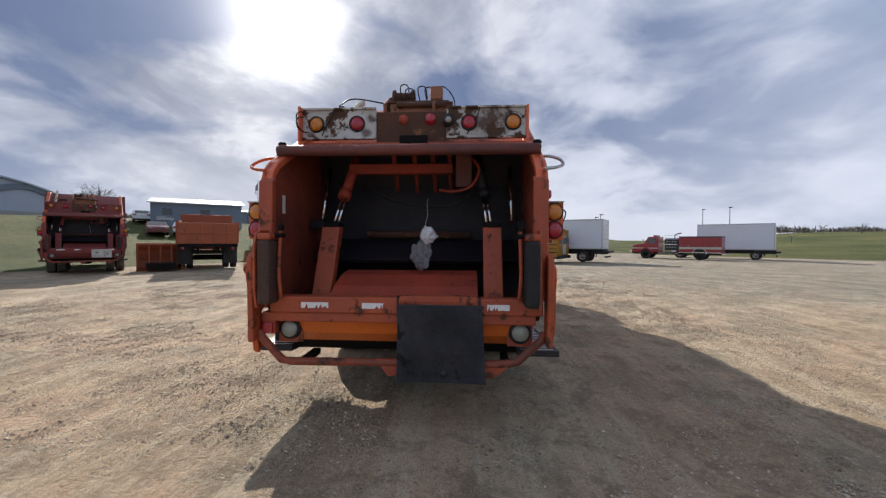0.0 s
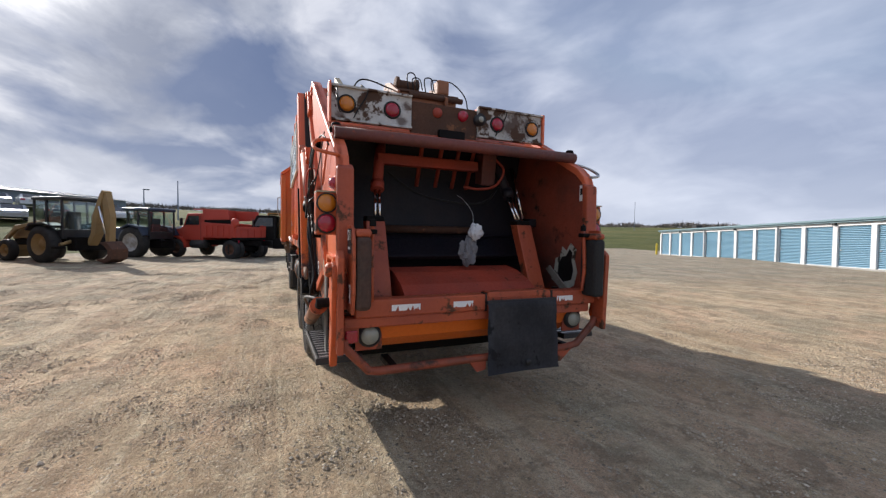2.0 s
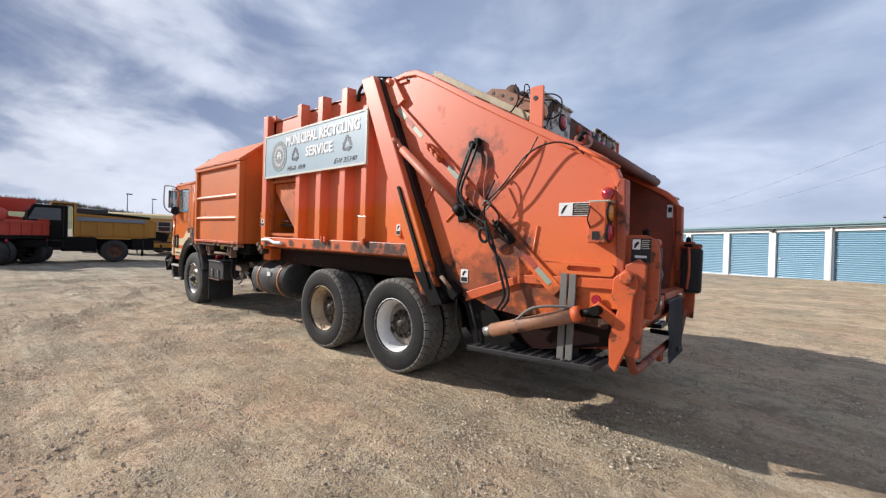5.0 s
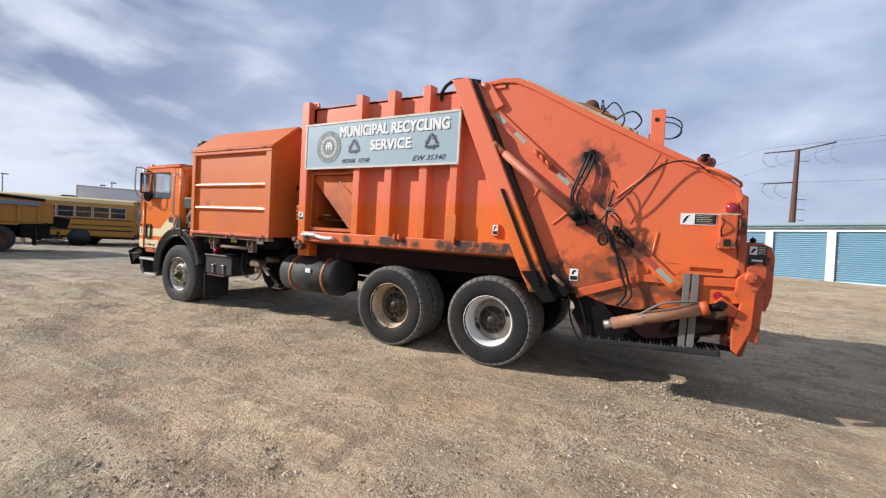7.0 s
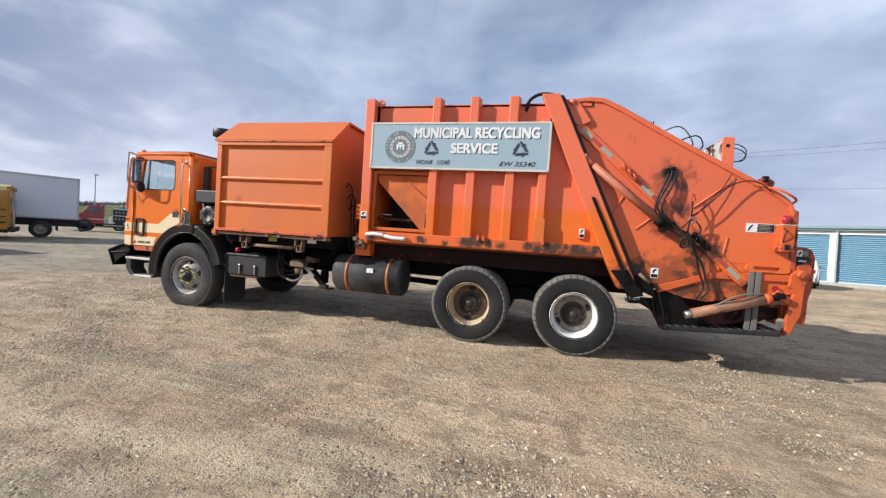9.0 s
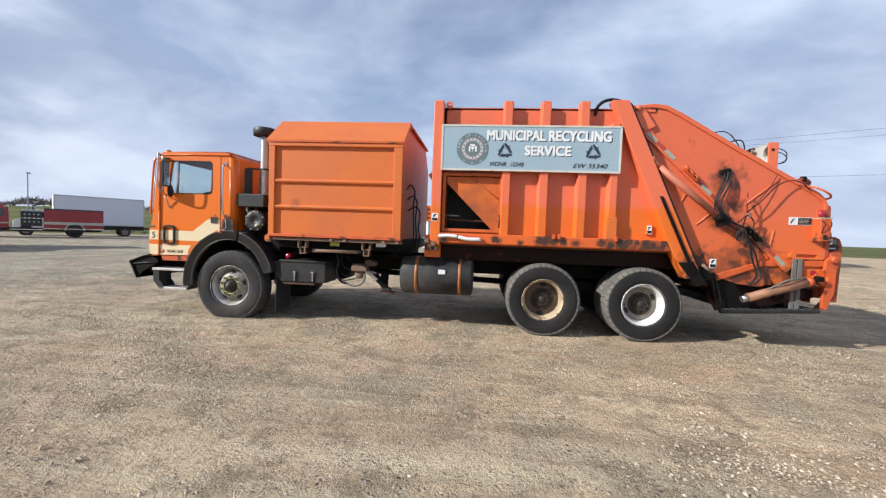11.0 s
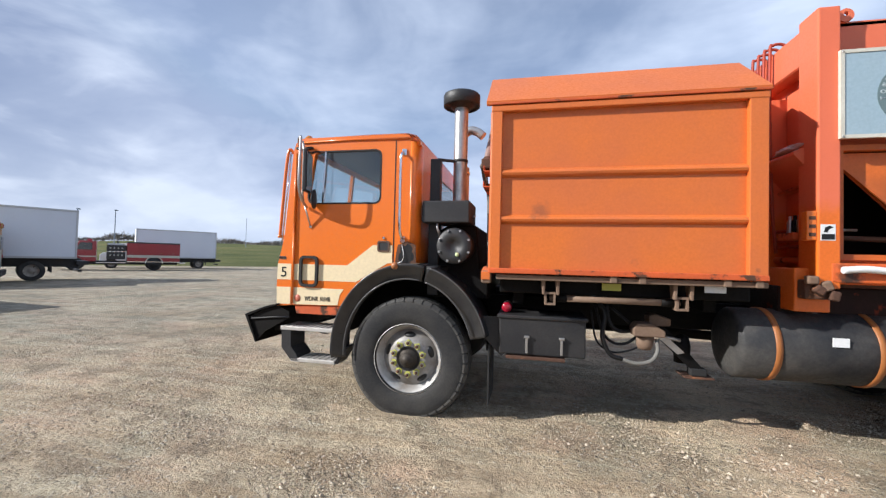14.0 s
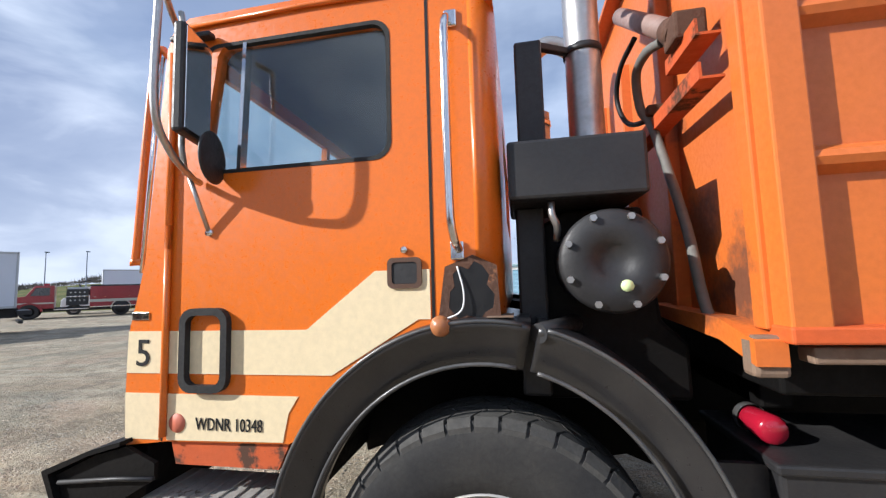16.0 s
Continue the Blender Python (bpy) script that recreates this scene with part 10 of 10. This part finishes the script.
# ---- cars ----
def car(at, heading, paint, label, group=""):
    t = thing("car", at, heading, label, "car", group)
    sec = [(-2.25, 0.42), (-2.3, 0.7), (-2.25, 0.98), (-1.75, 1.02), (-1.15, 1.42), (0.35, 1.45), (1.15, 1.02), (2.1, 0.88), (2.3, 0.68), (2.28, 0.35), (1.0, 0.25), (-1.6, 0.25)]
    bm = bmesh.new()
    rows = []
    for y, k in ((-0.88, 0.0), (-0.9, 0.35), (-0.72, 1.0), (0.72, 1.0), (0.9, 0.35), (0.88, 0.0)):
        rows.append([bm.verts.new((x, y * (0.86 if z > 1.1 else 1.0), z if z < 0.9 else 0.9 + (z - 0.9) * (0.98 if k else 0.9))) for x, z in sec])
    for p, q in zip(rows, rows[1:]):
        for i in range(len(sec)):
            bm.faces.new((p[i], p[(i + 1) % len(sec)], q[(i + 1) % len(sec)], q[i]))
    bm.faces.new(rows[0])
    bm.faces.new(rows[-1][::-1])
    body = part("body", finish(bm), paint, t, "car body")
    for f in body.data.polygons:
        f.use_smooth = False
    part("rear_window", prism([(-1.72, 1.04), (-1.17, 1.40), (-1.15, 1.415), (-1.73, 1.06)], "y", -0.62, 0.62), DARK_GLASS, body)
    part("windscreen", prism([(0.38, 1.42), (1.12, 1.03), (1.13, 1.05), (0.39, 1.44)], "y", -0.64, 0.64), DARK_GLASS, body)
    for s in (-1, 1):
        part("side_window", prism([(-1.3, 1.06), (-1.05, 1.34), (0.3, 1.36), (0.85, 1.06)], "y", s * 0.76, s * 0.80), DARK_GLASS, body)
        part("tail_lamp", box(-2.31, -2.2, min(s * 0.5, s * 0.85), max(s * 0.5, s * 0.85), 0.74, 0.93, 0.02), REDLENS, body, "red tail lamp")
        part("head_lamp", box(2.1, 2.27, min(s * 0.5, s * 0.84), max(s * 0.5, s * 0.84), 0.66, 0.82, 0.02), CLEAR, body)
        part("mirror", box(0.55, 0.7, min(s * 0.86, s * 1.02), max(s * 0.86, s * 1.02), 0.98, 1.1, 0.03), paint, body)
        for x in (-1.4, 1.4):
            road_wheel(t, x, s * 0.89, s, 0.32, 0.2)
    part("plate_panel", box(-2.315, -2.29, -0.26, 0.26, 0.62, 0.75, 0.005), SIGN_EDGE, body)
    part("rear_bumper", box(-2.36, -2.2, -0.86, 0.86, 0.36, 0.58, 0.04), paint, body)
    return t


sedan = car((16.38, 14.14, height(16.38, 14.14)), angle(0.52, 0.855), CAR_WHITE, "small white sedan parked before the storage building")
sedan.scale = (0.82, 0.82, 0.82)
hill = "cars on the bank"
for (x, y), h, paint, lab in (((-35.7, -40.3), 222, CAR_WHITE, "white car parked on the grassy bank"), ((-36.6, -38.2), 45, CAR_SILVER, "silver car parked on the grassy bank"), ((-27.8, -31.8), 44, CAR_RED, "maroon car parked on the grassy bank"),
                              ((-29.6, -30.2), 216, CAR_WHITE, "white car parked on the grassy bank"), ((-37.1, -26.0), 212, CAR_WHITE, "white car parked on the grassy bank"), ((-43.4, -27.7), 32, CAR_SILVER, "silver car parked on the grassy bank"),
                              ((-34.9, -22.6), 26, CAR_SILVER, "silver car parked on the grassy bank"), ((-44.6, -25.6), 208, CAR_WHITE, "white car parked on the grassy bank"), ((-38.6, -21.4), 210, CAR_DARK, "dark car parked on the grassy bank"),
                              ((-41.5, -17.0), 22, CAR_WHITE, "white car parked on the grassy bank"), ((-47.0, -16.5), 200, CAR_DARK, "dark car parked on the grassy bank"), ((-50.0, -11.0), 15, CAR_SILVER, "silver car parked on the grassy bank")):
    car((x, y, height(x, y) + 0.02), h, paint, lab, hill)

pw = thing("snow_plow", (-5.3, -13.1, height(-5.3, -13.1) - 0.01), angle(-0.75, -0.66), "orange snow plow blade standing on the gravel", "snow plow")
psec = [(-0.25, 0.0), (0.0, 0.1), (0.1, 0.45), (0.02, 0.95), (-0.2, 1.2), (-0.22, 1.12), (-0.05, 0.9), (0.02, 0.45), (-0.06, 0.14), (-0.28, 0.05)]
pwb = part("blade", prism(psec, "y", -0.85, 0.85), DUMP_ORANGE, pw, "curved orange blade")
for y in (-0.8, -0.4, 0.0, 0.4, 0.8):
    part("blade_rib", prism([(-0.4, 0.05), (-0.1, 0.15), (-0.0, 0.45), (-0.08, 0.9), (-0.38, 1.1)], "y", y - 0.03, y + 0.03), DUMP_ORANGE, pwb)
part("push_frame", box(-1.2, -0.1, -0.5, 0.5, 0.1, 0.35, 0.02), GREASE, pw)

# ---- a second refuse truck, red, of the same make ----
DEEP_RED = surface("dull_maroon_truck_paint", (0.21, 0.034, 0.03), 0.55, second=(0.15, 0.03, 0.028), big=1.5, bump=0.05, patch=RUST, patch_at=0.64, patch_scale=4)
RECOLOUR = {REAR.name: DEEP_RED, HOPPER_RED.name: DEEP_RED, RAIL.name: DEEP_RED, RED_WORN.name: DEEP_RED, ORANGE.name: DEEP_RED, ORANGE_WORN.name: DEEP_RED, ORANGE_BIN.name: DEEP_RED, ORANGE_CAB.name: DUMP_RED, ORANGE_SOOT.name: DEEP_RED, CREAM.name: DUMP_RED, BOARD.name: DEEP_RED}
a = 44.0
turn2 = Matrix.Rotation(radians(a), 4, "Z")
rear = turn2 @ Vector((8.45, 0.06, 0))
second = copy_thing(truck, Matrix.Translation((-2.75 - rear.x, -14.05 - rear.y, 0.13)) @ turn2)
tagged(second, "weathered red rear-loading refuse truck seen from behind", "garbage truck")
SKIP = ("sign_board", "hose_run", "rubber_mat", "warning_label", "numeral", "lettering", "hose", "plow")
for o in list(second.children_recursive):
    base = o.name.split(".")[0]
    top = o
    while top.parent and top.parent is not second:
        top = top.parent
    if top.name.split(".")[0] in SKIP or base in SKIP:
        o["drop"] = 1
for o in list(second.children_recursive):
    if o.get("drop"):
        bpy.data.objects.remove(o)
swap = {}
for o in second.children_recursive:
    me = o.data
    if any(m and m.name in RECOLOUR for m in me.materials):
        if me.name not in swap:
            c = me.copy()
            for i, m in enumerate(c.materials):
                if m.name in RECOLOUR:
                    c.materials[i] = RECOLOUR[m.name]
            swap[me.name] = c
        o.data = swap[me.name]
    if "orange" in o.get("label", ""):
        o["label"] = o["label"].replace("orange", "red")
second_plate = part("rear_plate", box(8.48, 8.49, 0.25, 0.85, 0.66, 0.98, 0.004), BOARD, second, "worn white plate with unreadable bars")
for k in range(3):
    part("plate_bar", box(8.489, 8.4915, 0.32, 0.78 - 0.08 * k, 0.74 + 0.07 * k, 0.77 + 0.07 * k), SIGN_EDGE, second_plate)


# ---- buildings, poles and trees ----
def shed(at, heading, length, depth, eave, ridge, label, wall=None):
    t = thing("metal_shed", at, heading, label, "shed")
    w = part("wall", box(0, length, 0, depth, -2.5, eave), wall or SHED_GREY, t)
    part("roof", prism([(-0.3, eave - 0.08), (depth / 2, ridge), (depth + 0.3, eave - 0.08), (depth + 0.3, eave + 0.05), (depth / 2, ridge + 0.14), (-0.3, eave + 0.05)], "x", -0.3, length + 0.3), SHED_ROOF, t)
    for x in (0.0, length - 0.05):
        part("gable", prism([(0, eave), (depth, eave), (depth / 2, ridge)], "x", x, x + 0.05), wall or SHED_GREY, t)
    for k in range(int(length / 1.0)):
        part("roof_seam", prism([(-0.28, eave + 0.05), (depth / 2, ridge + 0.14), (depth / 2, ridge + 0.18), (-0.28, eave + 0.09)], "x", k + 0.4, k + 0.46), SHED_ROOF, t)
    for k in range(int(length / 4)):
        part("window", box(1.2 + k * 4, 2.2 + k * 4, -0.03, 0.02, eave - 1.5, eave - 0.7), DARK_GLASS, t)
    return t


shed((-34.25, -37.9, 2.9), angle(-5.65, 8.1), 9.9, 9.0, 3.2, 4.0, "grey metal shed with a bright roof on the bank")
shed((-51.0, -35.5, height(-55, -33)), angle(-20, 9.4), 24, 10, 1.7, 2.3, "long low grey building with a pale roof")


def arch_hall(at, heading):
    t = thing("arched_hall", at, heading, "large pale arched fabric hall", "hall")
    outer = oval(7.0, 0, 16.0, 6.0, 36, 0, 180)
    inner_ = oval(7.0, 0, 15.7, 5.8, 36, 0, 180)[::-1]
    part("cover", prism(outer + inner_, "x", 0, 22), ARCH_GREY, t)
    part("end_wall", prism(oval(7.0, 0, 15.7, 5.8, 36, 0, 180), "x", 0.5, 0.6), ARCH_GREY, t)
    part("door_arch", prism(oval(-2.0, 0, 5.2, 4.6, 28, 0, 180) + oval(-2.0, 0, 4.3, 3.9, 28, 0, 180)[::-1], "x", 0.2, 0.52), SHED_GREY, t, "dark arch round the doorway")
    part("plinth", box(0.3, 0.55, -8.5, 22, 0, 0.9), CONCRETE, t)


arch_hall((-36.5, -60.0, height(-37, -58)), angle(-0.3, -0.95))


def lamp_post(x, y, top, arm=True):
    z = height(x, y)
    t = thing("street_lamp", (x, y, z), 120, "tall grey street lamp beyond the yard", "street lamp", "street lamps")
    part("pole", lathe([(0, 0.11), (top - z, 0.07), (top - z, 0)], "z", (0, 0, 0), 10), SHED_GREY, t)
    if arm:
        part("lamp_head", box(-0.1, 0.75, -0.16, 0.16, top - z - 0.06, top - z + 0.1, 0.03), SHED_GREY, t)


lamp_post(-71.2, 52.4, 8.6)
lamp_post(-77.9, 51.0, 8.7)
lamp_post(-108.6, 133.1, 15.2)
lamp_post(-69.8, 11.7, 7.0)
lamp_post(-78.7, 17.2, 7.1)
lamp_post(-71.8, 26.5, 6.6)
lamp_post(-66.7, 25.8, 6.8)
lamp_post(-61.8, -20.0, 7.3)
lamp_post(-61.6, -15.6, 8.9, arm=False)


def utility_pole(x, y, top):
    z = height(x, y)
    t = thing("utility_pole", (x, y, z), 40, "weathered wooden utility pole in the fields", "utility pole", "utility poles")
    part("pole", lathe([(0, 0.16), (top - z, 0.10), (top - z, 0)], "z", (0, 0, 0), 10), POLE_WOOD, t)
    part("crossarm", box(-0.9, 0.9, -0.06, 0.06, top - z - 0.5, top - z - 0.36), POLE_WOOD, t)
    for k in (-0.8, -0.35, 0.8):
        part("insulator", lathe([(top - z - 0.36, 0.05), (top - z - 0.2, 0.04), (top - z - 0.18, 0)], "z", (k, 0, 0), 8), SHED_GREY, t)


def steel_tower(x, y):
    z = height(x, y)
    t = thing("transmission_pole", (x, y, z), -20, "rust-brown steel transmission pole with long arms", "utility pole")
    top = 15.4 - z
    part("mast", lathe([(0, 0.42), (top, 0.24), (top + 0.1, 0.0)], "z", (0, 0, 0), 12, smooth=False), CORTEN, t)
    for a_, b_, zz in ((-3.5, 0, top - 0.1), (0, 3.6, top - 0.1), (-3.3, 0, top - 4.3)):
        e = a_ if a_ else b_
        arm = part("arm", tube([(0, 0, zz), (e, 0, zz + (0.6 if b_ else 0.0))], 0.09, 8), CORTEN, t)
        for k in range(2):
            x0 = e * (0.55 + 0.4 * k)
            part("insulator", tube(curve_pts([(x0, 0, zz + (0.9 * x0 / e if b_ else 0)), (x0 - 0.3, 0.1, zz - 0.9), (x0 + 0.3, 0.2, zz - 1.7), (x0 + 1.0, 0.2, zz - 2.0)], 5), 0.028, 6), SHED_GREY, arm)
    for zz in (top - 1.5, top - 6.5, top - 7.8, top - 9.2):
        part("short_arm", tube([(0, 0, zz), (1.2, 0, zz - 0.15)], 0.045, 6), CORTEN, t)
    return t


steel_tower(24.3, 62.5)
for (x0, y0, z0), (x1, y1, z1), sag in (((20.0, 61.0, 15.3), (-70, 230, 17), 5), ((29.2, 64.5, 16.2), (-58, 236, 18), 5), ((20.0, 61.0, 15.3), (120, -60, 16), 4), ((29.2, 64.5, 16.2), (130, -55, 17), 4), ((20.2, 61.2, 10.8), (122, -62, 12), 4)):
    pts = [(x0 + (x1 - x0) * k / 14, y0 + (y1 - y0) * k / 14, z0 + (z1 - z0) * k / 14 - sag * 4 * (k / 14) * (1 - k / 14)) for k in range(15)]
    single("power_line", tube(pts, 0.013, 5), HOSE, "thin dark overhead power line", "power line", "power lines")
for y_, top_ in ((60.0, 5.6), (66.0, 5.4)):
    utility_pole(18.5 + (y_ - 60) * 2.2, y_, top_ + 0.6)

flag = thing("flagpole", (-36.8, -25.8, height(-36.8, -25.8)), 0, "tall pale flagpole with a flag blowing", "flagpole")
ft = 9.0 - height(-36.8, -25.8)
part("pole", lathe([(0, 0.06), (ft, 0.035), (ft + 0.05, 0.05), (ft + 0.1, 0)], "z", (0, 0, 0), 10), SHED_ROOF, flag)
fb = bmesh.new()
rows_ = [[fb.verts.new((0.05 - 1.0 * i / 8, -0.9 * i / 8 + 0.12 * math.sin(i * 1.1), ft - 0.15 - 0.85 * j / 4 - 0.75 * i / 8 + 0.06 * math.sin(i * 1.3 + j))) for i in range(9)] for j in range(5)]
for p, q in zip(rows_, rows_[1:]):
    for i in range(8):
        fb.faces.new((p[i], p[i + 1], q[i + 1], q[i])).smooth = True
bmesh.ops.solidify(fb, geom=list(fb.faces), thickness=0.01)
part("flag_cloth", finish(fb), surface("dull_flag_cloth", (0.27, 0.26, 0.29), 0.8, second=(0.36, 0.28, 0.28), big=2.5), flag, "dull blowing flag")


def far_woods():
    rng = np.random.default_rng(11)
    vs, fs = [], []

    def twig(p, d, length, width):
        """A thin tapered sliver."""
        side = np.cross(d, rng.normal(0, 1, 3))
        side /= np.linalg.norm(side) + 1e-6
        k = len(vs)
        q = p + d * length
        vs.extend([tuple(p - side * width), tuple(p + side * width), tuple(q)])
        fs.append((k, k + 1, k + 2))
        return q

    def bare_tree(x, y, z, h, detail):
        """Trunk, limbs that fan upwards, and twigs at their ends."""
        base = np.array((x, y, z - 0.3))
        for w in (0.035, 0.03):
            twig(base, np.array((0.02, 0.01, 1.0)), h * 0.8, h * w)
        for _ in range(int(9 * detail)):
            a, u = rng.uniform(0, 6.283), rng.uniform(0.22, 0.6)
            d = np.array((math.cos(a) * 0.75, math.sin(a) * 0.75, rng.uniform(0.6, 1.1)))
            d /= np.linalg.norm(d)
            p = base + np.array((0, 0, h * u))
            n = h * rng.uniform(0.3, 0.48)
            twig(p, d, n, h * 0.011)
            for _ in range(7):
                s = rng.uniform(0.3, 1.0)
                e = d + rng.normal(0, 0.45, 3)
                e /= np.linalg.norm(e)
                q = p + d * n * s
                m = h * rng.uniform(0.1, 0.24)
                twig(q, e, m, h * 0.006)
                for _ in range(3):
                    e2 = e + rng.normal(0, 0.5, 3)
                    twig(q + e * m * rng.uniform(0.3, 0.9), e2 / np.linalg.norm(e2), h * rng.uniform(0.06, 0.14), h * 0.004)

    def brush(x, y, z, h, w, n):
        """A clump of scrub in the distance."""
        for _ in range(n):
            p = np.array((x + rng.normal(0, w), y + rng.normal(0, w), z - 0.3 + h * 0.5 * rng.random()))
            d = np.array((rng.normal(0, 0.35), rng.normal(0, 0.35), 1.0))
            twig(p, d / np.linalg.norm(d), h * rng.uniform(0.3, 0.7), 0.28)

    for a in np.arange(-75, 100, 0.3):
        if 14 < a < 24:
            continue
        for _ in range(2):
            aa = a + rng.normal(0, 0.3)
            r = (330 if aa < 20 else 285) + rng.normal(0, 14)
            x, y = 3 - r * math.cos(radians(aa)), r * math.sin(radians(aa))
            h = rng.uniform(2.6, 4.6) if aa < 20 else rng.uniform(2.5, 5.5) * (0.7 + 0.6 * noise.noise((aa * 0.3, 0, 0)))
            brush(x, y, height(x, y), max(h, 2.0), 1.6, 26)
    for x, y, h, k in ((-80, 66, 2.6, 1.2), (-84, 74, 2.2, 1.0), (-34.5, -44.5, 4.2, 1.5), (-36, -46.5, 4.6, 1.5), (-33.0, -45.5, 3.8, 1.4), (-150, 150, 5, 1.6), (-156, 141, 4.5, 1.4), (-62, 34, 2.2, 1.0), (-160, 128, 4, 1.3)):
        bare_tree(x, y, height(x, y), h, k)
    me = bpy.data.meshes.new("far_woods")
    me.from_pydata(vs, [], fs)
    me.materials.append(surface("bare_winter_twigs", (0.16, 0.14, 0.122), 0.9, second=(0.12, 0.108, 0.092), big=0.05, fine=3, bump=0))
    tagged(new("far_woods", me), "bare brown winter trees along the far fields", "trees", kind="stuff")


far_woods()
